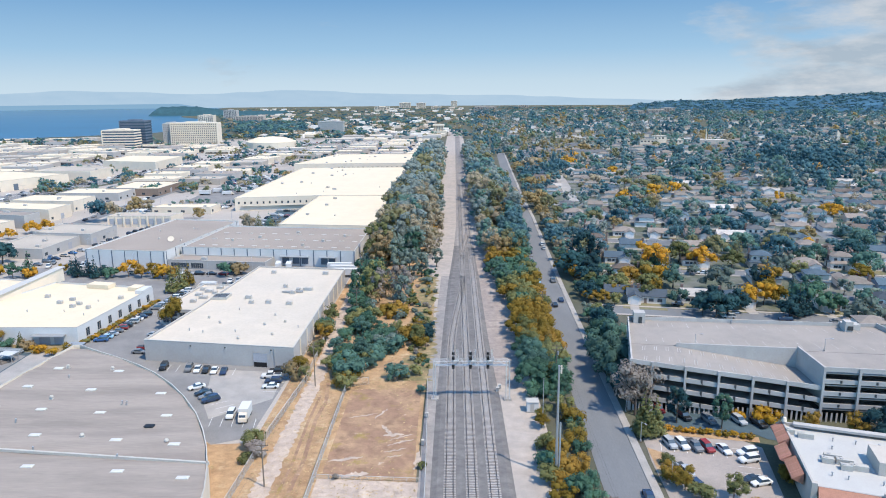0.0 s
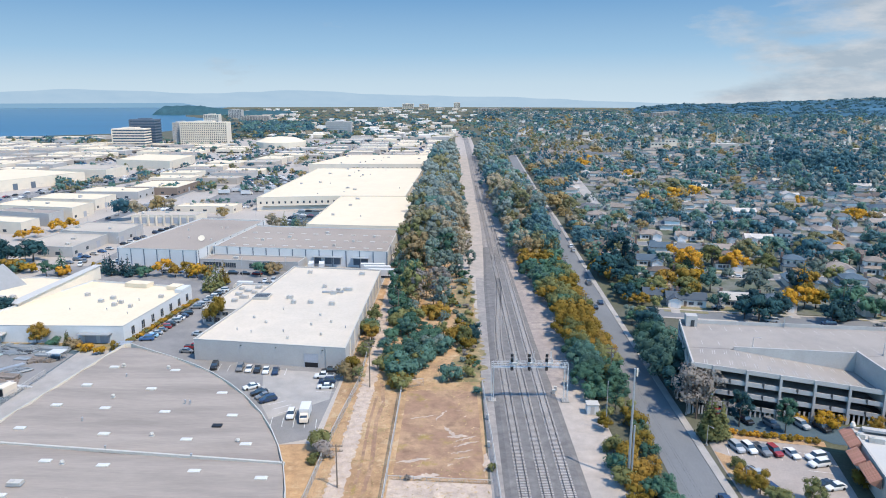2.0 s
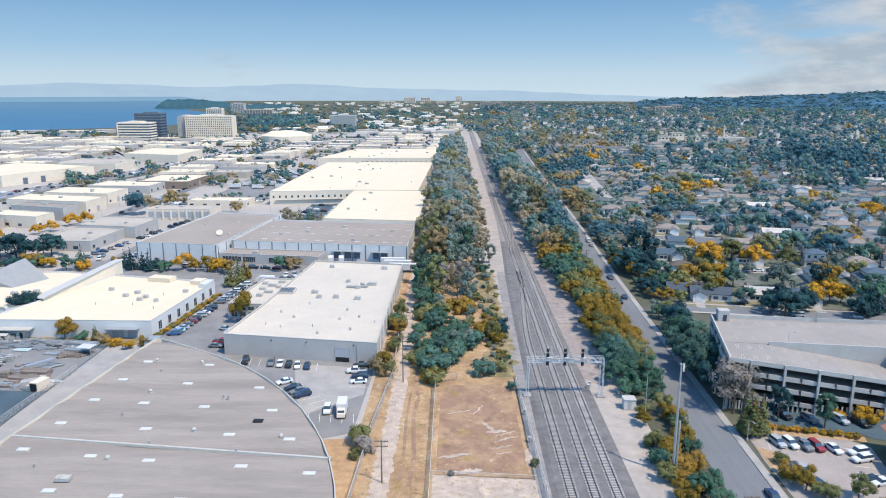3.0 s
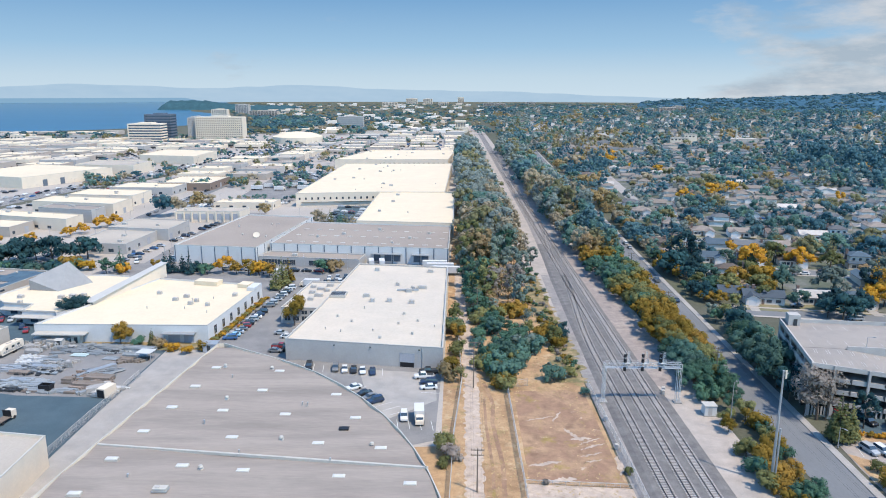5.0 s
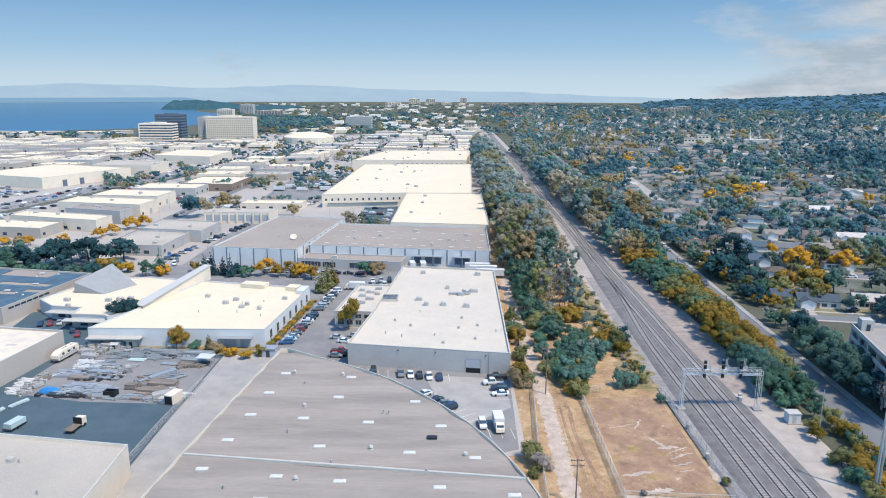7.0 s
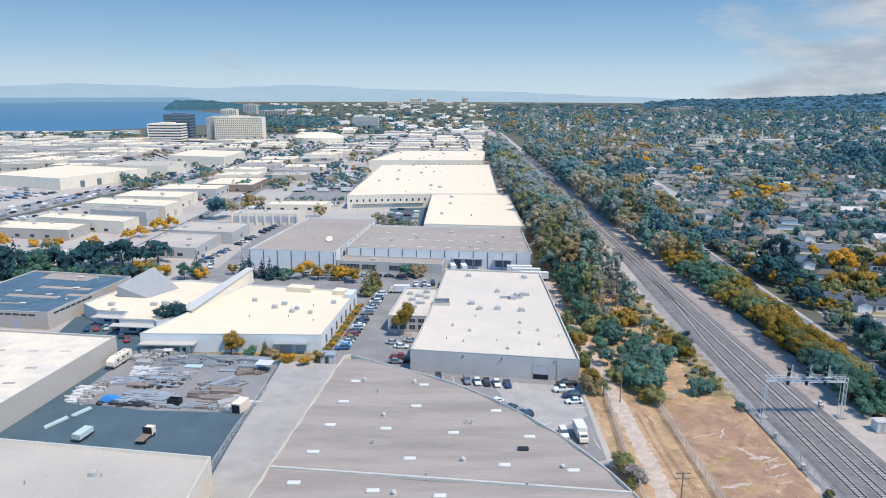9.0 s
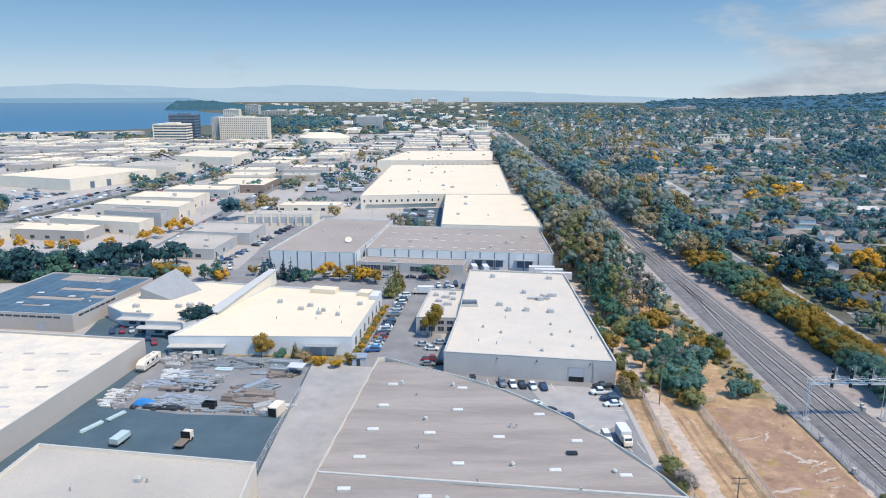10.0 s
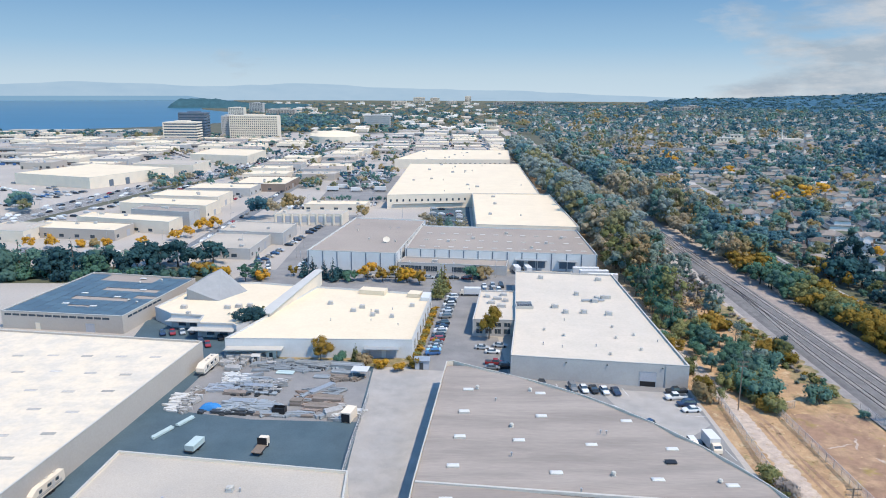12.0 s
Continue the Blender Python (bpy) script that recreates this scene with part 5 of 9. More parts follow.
for i in range(8):
    x, y = 46.9 + i * 2.7, 149.4 - i * 0.62
    setting("bay_line", MB().add([(x, y, -0.01), (x + 0.12, y, -0.01), (x - 0.9, y - 4.8, -0.01), (x - 1.02, y - 4.8, -0.01)], [(0, 1, 2, 3)]), M["white_line"], "white parking bay line")
for i in range(5):
    x, y = 66.6 - i * 0.55, 144.5 - i * 2.6
    setting("bay_line", MB().add([(x, y, -0.01), (x, y + 0.12, -0.01), (x - 4.6, y + 1.2, -0.01), (x - 4.6, y + 1.08, -0.01)], [(0, 1, 2, 3)]), M["white_line"], "white parking bay line")

# flat-roofed building with tiled eaves
HR = 6.4
ptsR = [(66.8, 119.5), (100, 107.5), (110, 133.5), (72.8, 145.8)]
rootR, oR = building("commercial_building", ptsR, HR, "stucco", "roof_metal", "cream stucco building with a grey flat roof and red tiled eaves", "building", 0.6, "garage_wall")
e0, e1 = (72.6, 145.9), (66.6, 119.4)
tile_me = MB()
for i in range(6):
    an0, an1 = math.pi * i / 6, math.pi * (i + 1) / 6
    tile_me.add([(0, 0.17 * math.cos(an0), 0.09 * math.sin(an0)), (0, 0.17 * math.cos(an1), 0.09 * math.sin(an1)),
                 (-2.1, 0.17 * math.cos(an1), -1.3 + 0.09 * math.sin(an1)), (-2.1, 0.17 * math.cos(an0), -1.3 + 0.09 * math.sin(an0))], [(0, 1, 2, 3)])
tile_m = tile_me.mesh("roof_tile", M["tile"])
ang = math.atan2(e1[1] - e0[1], e1[0] - e0[0]) + math.pi / 2
for k0, k1, dz, dx in ((0.0, 0.30, 0.35, 0.0), (0.31, 0.52, -0.3, -0.9), (0.53, 0.80, -0.3, -0.2)):
    a, b = lerp(e0, e1, k0), lerp(e0, e1, k1)
    ea = part("tiled_eave", MB().add([(a[0] + dx, a[1], HR - 0.3 + dz), (b[0] + dx, b[1], HR - 0.3 + dz), (b[0] + dx - 2.1, b[1] + 0.5, HR - 1.64 + dz), (a[0] + dx - 2.1, a[1] + 0.5, HR - 1.64 + dz),
                                      (a[0] + dx, a[1], HR - 2.6 + dz), (b[0] + dx, b[1], HR - 2.6 + dz)],
                                     [(0, 3, 2, 1), (3, 4, 5, 2), (0, 4, 3), (1, 2, 5)]), M["tile"], rootR, "red barrel-tile eave")
    n = int(abs(b[1] - a[1]) / 0.36)
    for i in range(n):
        q = lerp(a, b, (i + 0.5) / n)
        o = share("roof_tile", tile_m, ea, (q[0] + dx, q[1], HR - 0.26 + dz))
        o.rotation_euler = (0, 0, ang + 3.1416 / 2 - 1.57 - 0.0)
for k0, k1 in ((0.02, 0.32), (0.36, 0.72)):
    a, b = lerp((66.8, 119.3), (99.8, 107.3), k0), lerp((66.8, 119.3), (99.8, 107.3), k1)
    ea = part("tiled_eave", MB().add([(*a, HR + 0.1), (*b, HR + 0.1), (b[0] - 0.8, b[1] - 2.0, HR - 1.3), (a[0] - 0.8, a[1] - 2.0, HR - 1.3), (*a, HR - 1.8), (*b, HR - 1.8)],
                                     [(0, 3, 2, 1), (3, 4, 5, 2), (0, 4, 3), (1, 2, 5)]), M["tile"], rootR, "red barrel-tile eave")
for k in (0.0, 0.34, 0.74):
    q = lerp((66.8, 119.3), (99.8, 107.3), k)
    part("pier", MB().obox((q[0], q[1]), (0.94, -0.34), 1.0, 1.0, 0, HR + 0.9), M["stucco"], rootR)
part("parapet_step", MB().prism([(74.2, 143.6), (74.8, 145.0), (109.6, 133.4), (109.2, 132.0)], HR, HR + 0.55), M["garage_wall"], rootR)
pent = part("penthouse", MB().prism([(83.6, 131.8), (81.6, 124.2), (96, 119.5), (98, 127)], HR - 0.8, HR + 2.1), M["stucco"], rootR, "low beige penthouse")
part("window", MB().box(85.6, 87.2, 124.0, 124.1, HR + 0.2, HR + 1.5), M["window"], pent)
for x, y, w in ((76.0, 130.6, 3.2), (77.4, 128.6, 3.0), (74.4, 129.2, 2.2), (79, 126.2, 3.2), (76.6, 126.4, 2.0), (75.0, 139.6, 3.0), (72.6, 141.6, 1.6)):
    roof_unit(x, y, HR - 0.6, w, 1.2, 1.1, "pale blue-grey rooftop air unit", (0.95, -0.3))
for x, y in ((80, 138), (84, 136.5), (78, 134.5), (72.6, 124), (75, 122.6), (80.5, 120.5), (88, 135)):
    roof_vent(x, y, HR - 0.6, 1)
vt = thing("vent_ball", (72.8, 147.4, HR - 0.4), "white spherical roof ventilator on a stub", "vent")
part("stub", MB().tube((72.8, 145.0, HR - 0.6), (72.8, 145.0, HR + 0.7), 0.3, 10), M["metal"], vt)
part("bulb", MB().tube((72.8, 145.0, HR + 0.7), (72.8, 145.0, HR + 1.5), 0.6, 12, 0.35), M["wall_white"], vt)


# ---- trees ----
def crown_cards(rng, blobs, n, size, up=0.25, ruffle=0.45):
    """Leaf sprays scattered over the outsides of several clumps."""
    vs, fs, ns = [], [], []
    weights = [b[3] ** 2 for b in blobs]
    for b in rng.choices(blobs, weights, k=n):
        cx, cy, cz, r = b[:4]
        fl = b[4] if len(b) > 4 else 0.8
        d = Vector((rng.gauss(0, 1), rng.gauss(0, 1), rng.gauss(up, 1))).normalized()
        rr = r * (0.72 + 0.42 * rng.random() ** 0.7)
        p = Vector((cx + d.x * rr, cy + d.y * rr, cz + d.z * rr * fl))
        nrm = (d + Vector((rng.gauss(0, 0.28), rng.gauss(0, 0.28), rng.gauss(0.22, 0.28)))).normalized()
        a = nrm.orthogonal().normalized()
        a = (a * math.cos(rng.random() * 6.28) + nrm.cross(a) * math.sin(rng.random() * 6.28)).normalized()
        c = nrm.cross(a)
        s = size * rng.uniform(0.6, 1.35)
        w = s * rng.uniform(0.5, 0.9)
        i = len(vs)
        sn = (d + Vector((0, 0, 0.35)) + nrm * ruffle).normalized()
        ns += [tuple(sn)] * 4
        vs += [tuple(p - a * s * 0.55), tuple(p + c * w * 0.5 + nrm * s * 0.1), tuple(p + a * s * 0.55), tuple(p - c * w * 0.5 + nrm * s * 0.08)]
        fs.append((i + 3, i + 2, i + 1, i))
    return vs, fs, ns


def crown_core(blobs, segs, bands, k):
    """The dense inside of a crown: lumpy closed clumps under the outer sprays."""
    vs, fs, ns = [], [], []
    for b in blobs:
        cx, cy, cz, r = b[:4]
        fl = b[4] if len(b) > 4 else 0.8

        def at(i, j):
            th, ph = math.pi * i / bands, 2 * math.pi * (j % segs) / segs
            d = Vector((math.sin(th) * math.cos(ph), math.sin(th) * math.sin(ph), math.cos(th)))
            q = r * k * (1 + 0.3 * noise.noise(Vector((cx + d.x * 1.3, cy + d.y * 1.3, cz + d.z * 1.3))))
            return (cx + d.x * q, cy + d.y * q, cz + d.z * q * fl), tuple((d + Vector((0, 0, 0.35))).normalized())

        for i in range(bands):
            for j in range(segs):
                c = [at(i, j + 1), at(i + 1, j + 1), at(i + 1, j), at(i, j)]
                n = len(vs)
                vs += [p for p, _ in c]
                ns += [q for _, q in c]
                fs.append((n + 3, n + 2, n + 1, n))
    return vs, fs, ns


def tree_blobs(kind, rng):
    """Clumps of one crown, the trunk's height and its radius. A grown tree, in metres."""
    B = []
    if kind == "broad":
        H, R = 8.0, 3.6
        for _ in range(15):
            a, q = rng.random() * 6.28, rng.random() ** 0.5
            z = rng.uniform(0.38, 0.86) * H
            k = math.sin(math.pi * min(1, max(0.12, (z / H - 0.2) / 0.78))) ** 0.6
            B.append((math.cos(a) * R * q * k, math.sin(a) * R * q * k, z, rng.uniform(0.9, 1.6)))
        return B, 3.2, 0.22
    if kind == "shrub":
        for _ in range(9):
            a, q = rng.random() * 6.28, rng.random() ** 0.5
            B.append((math.cos(a) * 1.9 * q, math.sin(a) * 1.9 * q, rng.uniform(0.7, 2.5), rng.uniform(0.7, 1.25)))
        return B, 0.9, 0.12
    if kind == "tall":
        for _ in range(20):
            z = rng.uniform(4.5, 14.2)
            k = 0.45 + 0.75 * math.sin(math.pi * (z - 3) / 12.5)
            a, q = rng.random() * 6.28, rng.random() ** 0.5
            B.append((math.cos(a) * 3.6 * q * k, math.sin(a) * 3.6 * q * k, z, rng.uniform(0.9, 1.75), 0.9))
        return B, 9.5, 0.32
    if kind == "dome":
        for _ in range(18):
            a, q = rng.random() * 6.28, rng.random() ** 0.5
            z = 3.4 + 5.2 * (1 - q * q) * rng.uniform(0.5, 1.0)
            B.append((math.cos(a) * 5.2 * q, math.sin(a) * 5.2 * q, z, rng.uniform(1.2, 1.9), 0.75))
        return B, 3.4, 0.38
    if kind == "conifer":
        H = 11.0
        for k in range(13):
            z = 1.4 + (H - 1.6) * k / 12
            r = 2.6 * (1 - k / 12.5) + 0.15
            m = max(1, int(r * 2.6))
            for j in range(m):
                a = 6.28 * j / m + rng.random()
                B.append((math.cos(a) * r * 0.62, math.sin(a) * r * 0.62, z - 0.15, r * 0.42 + 0.16, 0.55))
        return B, 10.0, 0.2
    for _ in range(11):   # thin, half bare
        a, q = rng.random() * 6.28, rng.random() ** 0.5
        B.append((math.cos(a) * 3.0 * q, math.sin(a) * 3.0 * q, rng.uniform(3.0, 8.2), rng.uniform(0.9, 1.5)))
    return B, 4.5, 0.2


TREE_N = {"broad": 1500, "shrub": 560, "tall": 1900, "dome": 2300, "conifer": 1500, "thin": 800}
TREE_WORD = {"broad": "rounded street tree", "shrub": "spreading shrub", "tall": "tall ragged eucalyptus tree", "dome": "broad domed tree", "conifer": "pointed conifer", "thin": "thin half-bare tree"}
LEAF_WORD = {"green": "green", "dark": "dark green", "olive": "olive green", "gold": "golden yellow", "amber": "amber", "eucalypt": "grey-green", "russet": "russet", "bluegreen": "blue-green", "bare": "grey-brown"}
LOD = {0: (1.1, 0.9), 1: (0.26, 1.6), 2: (0.04, 2.7), 3: (0.011, 5.0)}
card_normals, protos = {}, {}


def tree_mesh(kind, leaf, lod, seed):
    key = (kind, leaf, lod, seed)
    if key in protos:
        return protos[key]
    rng = random.Random(seed * 77 + len(kind) * 13)
    blobs, th, tr = tree_blobs(kind, rng)
    f, sz = LOD[lod]
    base = 0.62 if kind in ("tall", "dome") else 0.5 if kind != "shrub" else 0.42
    mb = MB()
    vs, fs, cn = crown_cards(rng, blobs, int(TREE_N[kind] * f), base * sz, 0.25, 0.12)
    ns = []
    big = sorted(blobs, key=lambda b: -b[3])
    if kind != "thin":
        few, segs, bands = ((len(big), 5, 3), (10, 5, 3), (5, 5, 3), (3, 4, 3))[lod]
        v2, f2, n2 = crown_core(big[:few], segs, bands, 0.74 if lod == 0 else 0.84 if lod == 1 else 1.0)
        mb.add(v2, f2)
        ns += n2
    mb.add(vs, fs)
    ns += cn
    tk = MB()
    lean = (rng.uniform(-0.25, 0.25), rng.uniform(-0.25, 0.25))
    tk.tube((0, 0, -0.2), (lean[0], lean[1], th), tr, 7, tr * 0.45)
    for b in sorted(blobs, key=lambda b: -b[3])[: (7 if lod == 0 else 3)]:
        z0 = min(th * 0.9, max(th * 0.35, b[2] - 2.2))
        k = z0 / th
        tk.tube((lean[0] * k, lean[1] * k, z0), (b[0], b[1], b[2]), tr * 0.38, 5, tr * 0.12)
    card_normals[key] = np.array(ns)
    protos[key] = (mb.mesh("crown", M["leaf_" + leaf], normals=ns), tk.mesh("trunk", M["bark"]))
    return protos[key]


far_cards, far_norms = {}, {}


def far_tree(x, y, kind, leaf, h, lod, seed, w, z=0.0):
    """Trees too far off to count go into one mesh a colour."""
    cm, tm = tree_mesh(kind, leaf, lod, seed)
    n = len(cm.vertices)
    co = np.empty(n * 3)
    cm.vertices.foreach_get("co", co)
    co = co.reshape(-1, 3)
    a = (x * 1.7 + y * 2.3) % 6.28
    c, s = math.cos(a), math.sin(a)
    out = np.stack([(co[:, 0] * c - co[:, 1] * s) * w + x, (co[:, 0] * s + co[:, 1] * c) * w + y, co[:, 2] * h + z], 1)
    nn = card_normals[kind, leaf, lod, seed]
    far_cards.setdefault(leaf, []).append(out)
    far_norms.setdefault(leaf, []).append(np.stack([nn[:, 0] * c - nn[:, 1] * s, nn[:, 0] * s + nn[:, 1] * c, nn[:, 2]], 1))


def tree(x, y, kind="broad", leaf="green", h=1.0, lod=None, seed=None, z=0.0, group="trees", w=None):
    lod = (0 if y < 235 else 1 if y < 500 else 2) if lod is None else lod
    seed = (int(abs(x * 31 + y * 17)) % 3) if seed is None else seed
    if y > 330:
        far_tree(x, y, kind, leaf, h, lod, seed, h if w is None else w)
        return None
    cm, tm = tree_mesh(kind, leaf, lod, seed)
    name = {"shrub": "shrub"}.get(kind, "tree")
    t = thing(name, (x, y, z), LEAF_WORD[leaf] + " " + TREE_WORD[kind] + (" standing on dry ground" if y < 260 else " seen from above"), name, group)
    t.rotation_euler = (0, 0, (x * 1.7 + y * 2.3) % 6.28)
    w = h if w is None else w
    t.scale = (w, w, h)
    for nm, me in (("trunk", tm), ("crown", cm)):
        o = new(nm, me)
        o.parent = t
    return t


tr_rng = random.Random(11)


def pick(rng, table):
    return rng.choices([k for k, _ in table], [w for _, w in table])[0]


def grove(rng, x, y, table):
    """A leaf colour that neighbours tend to share; the table runs from dark to light."""
    u = 0.5 + 1.05 * noise.noise(Vector((x / 26, y / 38, 3.7))) + rng.uniform(-0.16, 0.16)
    u = min(0.999, max(0.0, u)) * sum(w for _, w in table)
    for k, w in table:
        u -= w
        if u < 0:
            return k
    return table[-1][0]


def cal_x(y):
    for (x0, y0), (x1, y1) in zip(CAL, CAL[1:]):
        if y0 <= y <= y1:
            return x0 + (x1 - x0) * (y - y0) / (y1 - y0)
    return CAL[-1][0]


# hedge of trees between the gravel strip and the street
y = 104.0
while y < 640:
    step = 3.6 if y < 260 else 4.6
    edge = cal_x(y) - 9.6
    inner = 21.6 if y < 190 else 20.5 - min(5, (y - 190) * 0.03)
    xs_ = [edge - 3.2, edge - 6.0]
    if edge - 9 > inner - 1:
        xs_.append(edge - 9.4)
    if y > 260:
        xs_.append(inner + 1.0)
    for x in xs_:
        if tr_rng.random() < (0.92 if y > 178 else 0.62):
            if y < 178:
                kind, hh = pick(tr_rng, (("shrub", 3), ("broad", 2))), tr_rng.uniform(0.5, 0.8)
                hh = hh * 1.9 if kind == "shrub" else hh * 0.85
            elif y < 330:
                kind, hh = pick(tr_rng, (("broad", 4), ("shrub", 1.0), ("dome", 1.2))), tr_rng.uniform(0.85, 1.12)
                hh = hh * 1.7 if kind == "shrub" else hh * 0.85 if kind == "dome" else hh
            else:
                kind, hh = pick(tr_rng, (("broad", 4), ("tall", 2.5), ("dome", 0.8))), tr_rng.uniform(1.0, 1.4)
                hh = hh * 0.75 if kind == "tall" else hh
            leaf = pick(tr_rng, (("green", 1.6), ("olive", 2.4), ("amber", 3))) if y < 160 else grove(tr_rng, x * 2, y, (("dark", 1.2), ("green", 2.8), ("olive", 2.6), ("amber", 2.2)) if y < 185 else (("dark", 2.0), ("bluegreen", 3.2), ("green", 3.4), ("olive", 2.2), ("amber", 1.1 if y < 420 else 0.5)) if y < 330 or x > 24 else (("bluegreen", 1.6), ("green", 2.4), ("eucalypt", 3.0), ("olive", 2.0), ("russet", 1.4)))
            tree(x + tr_rng.uniform(-1.2, 1.2), y + tr_rng.uniform(-1.5, 1.5), kind, leaf, hh)
    y += step

# the strip left of the tracks
for x, y, kind, leaf, h in ((-16.7, 184, "shrub", "bluegreen", 1.5), (-32.5, 189, "broad", "amber", 0.62), (-30, 184.5, "shrub", "amber", 1.2), (-33.5, 186, "shrub", "olive", 1.3), (-43, 217, "broad", "amber", 0.72),
                            (-44.2, 205, "shrub", "olive", 1.5), (-44.3, 189, "broad", "amber", 0.75), (-42.6, 184, "thin", "olive", 0.62), (-44.6, 186, "shrub", "russet", 1.7),
                            (-45.7, 146, "shrub", "olive", 1.35), (-44.4, 142.6, "shrub", "bare", 1.2), (-47.2, 139, "shrub", "olive", 0.8), (-11.2, 189, "shrub", "olive", 1.0), (-9.9, 176, "shrub", "bluegreen", 0.6),
                            (-7.4, 136.5, "shrub", "olive", 0.5), (-25.5, 132.6, "shrub", "bare", 0.4), (-37, 205, "broad", "bluegreen", 0.7), (-33, 196, "shrub", "bluegreen", 1.9), (-43.2, 226, "shrub", "green", 1.6)):
    tree(x, y, kind, leaf, h)
for x, y, kind, leaf, h in ((-43.7, 236, "broad", "olive", 0.85), (-44.6, 225, "shrub", "olive", 1.7), (-32, 222, "broad", "bluegreen", 0.8), (-35, 250, "broad", "green", 0.85), (-30.6, 187.5, "shrub", "bluegreen", 2.0), (-33.4, 190, "shrub", "green", 1.6), (-30.7, 179.6, "shrub", "olive", 1.4), (-33.2, 180.5, "shrub", "amber", 1.1),
                            (-13.5, 214, "broad", "olive", 0.8), (-15.6, 219, "shrub", "amber", 1.9), (-10.2, 221, "shrub", "dark", 1.6), (-11.8, 212, "shrub", "amber", 1.3), (-20.8, 206, "shrub", "bluegreen", 1.9), (-22.6, 210, "shrub", "eucalypt", 1.7), (-30, 243, "thin", "eucalypt", 0.8), (-20, 230, "thin", "eucalypt", 0.75), (-27, 200, "shrub", "olive", 1.2)):
    tree(x, y, kind, leaf, h)
for _ in range(95):
    y = tr_rng.uniform(184, 312)
    x = tr_rng.uniform(-16.5, -8.6) if y < 262 else tr_rng.uniform(-20, -8.2)
    tree(x, y, "shrub", pick(tr_rng, (("olive", 3), ("amber", 1.6), ("eucalypt", 1.6), ("green", 1.4), ("bare", 1.2))), tr_rng.uniform(0.28, 0.62), lod=1, group="low weeds on the bank")
y = 192.0
while y < 246:
    for x in (-35.5, -31.8, -28.0, -24.2, -19.6, -15.4):
        if tr_rng.random() < (0.58 if x < -23 else 0.26 if y > 202 else 0.0):
            kind = pick(tr_rng, (("broad", 1.6), ("shrub", 3), ("thin", 0.5)))
            hh = tr_rng.uniform(0.55, 0.85) * (1.9 if kind == "shrub" else 1.0)
            leaf = grove(tr_rng, x * 2, y * 2, (("bluegreen", 1.5), ("green", 3.0), ("olive", 3.4), ("amber", 2.4)))
            tree(x + tr_rng.uniform(-1.5, 1.5), y + tr_rng.uniform(-1.8, 1.8), kind, leaf, hh)
    y += 4.1
while y < 302:
    for x in (-37.5, -33.5, -29.5, -25.5, -21.5, -16.5, -11.5):
        if tr_rng.random() < (0.82 if x < -32 else 0.6 if x < -20 else 0.22):
            kind = pick(tr_rng, (("tall", 2), ("thin", 1.4), ("broad", 1.6))) if x < -32 else pick(tr_rng, (("thin", 4), ("tall", 0.8), ("shrub", 1.0))) if x < -20 else "shrub"
            hh = tr_rng.uniform(0.7, 1.05) * (1.3 if kind == "shrub" else 1.0)
            leaf = pick(tr_rng, (("bare", 2.2), ("russet", 1.6), ("eucalypt", 2.0), ("olive", 1.2))) if -32 < x < -20 else pick(tr_rng, (("eucalypt", 2), ("green", 1.6), ("olive", 2.0), ("bluegreen", 1.0)))
            tree(x + tr_rng.uniform(-1.6, 1.6), y + tr_rng.uniform(-2, 2), kind, leaf, hh)
    y += 4.6
y = 300.0
while y < 930:
    far = y > 560
    for x in (-36.5, -31.5, -26.5, -21, -15.5, -10.5):
        if (y < 335 and x > -18 and tr_rng.random() < 0.75) or (x > -12 and (y > 520 or tr_rng.random() < 0.4)):
            continue
        if tr_rng.random() < 0.9:
            kind = pick(tr_rng, (("tall", 5), ("dome", 1), ("broad", 1.5)))
            hh = tr_rng.uniform(1.15, 1.6) * (1.0 if y > 340 else 0.85)
            if x > -18:
                hh *= 0.68 if x < -12 else 0.5
            leaf = "russet" if 335 < y < 440 and x > -28 and tr_rng.random() < 0.6 else grove(tr_rng, x * 2, y, (("bluegreen", 0.5), ("green", 1.6), ("eucalypt", 4.6), ("olive", 2.4), ("russet", 2.2)))
            tree(x + tr_rng.uniform(-1.8, 1.8), y + tr_rng.uniform(-2.5, 2.5), kind, leaf, hh, w=hh * 1.05)
    y += 7.2 if not far else 9.5
tree(-11.5, 402, "broad", "gold", 0.95)
tree(-12.5, 392, "broad", "gold", 0.8)
# garden trees along the far side of the street
for k in range(26):
    y = 264 + k * 6.0
    x = cal_x(y) + 5.5 + tr_rng.uniform(-1, 4.5)
    tree(x, y, pick(tr_rng, (("broad", 3), ("dome", 1.5), ("shrub", 1))), pick(tr_rng, (("bluegreen", 2), ("dark", 1.6), ("green", 2), ("amber", 1), ("olive", 1))), tr_rng.uniform(0.6, 0.95), lod=1, group="garden trees along the street")
# right-hand corridor beyond the bend
y = 420.0
while y < 930:
    for x in (15.5, 21, 27, 33):
        if x < cal_x(min(y, 940)) - 11 and tr_rng.random() < 0.85:
            kind = pick(tr_rng, (("tall", 3), ("broad", 2), ("dome", 1)))
            hh = tr_rng.uniform(1.05, 1.45)
            leaf = grove(tr_rng, x * 2, y, (("bluegreen", 2), ("green", 2.2), ("eucalypt", 4), ("olive", 2.0), ("russet", 1)))
            tree(x + tr_rng.uniform(-2, 2), y + tr_rng.uniform(-2, 2), kind, leaf, hh)
    y += 7.0

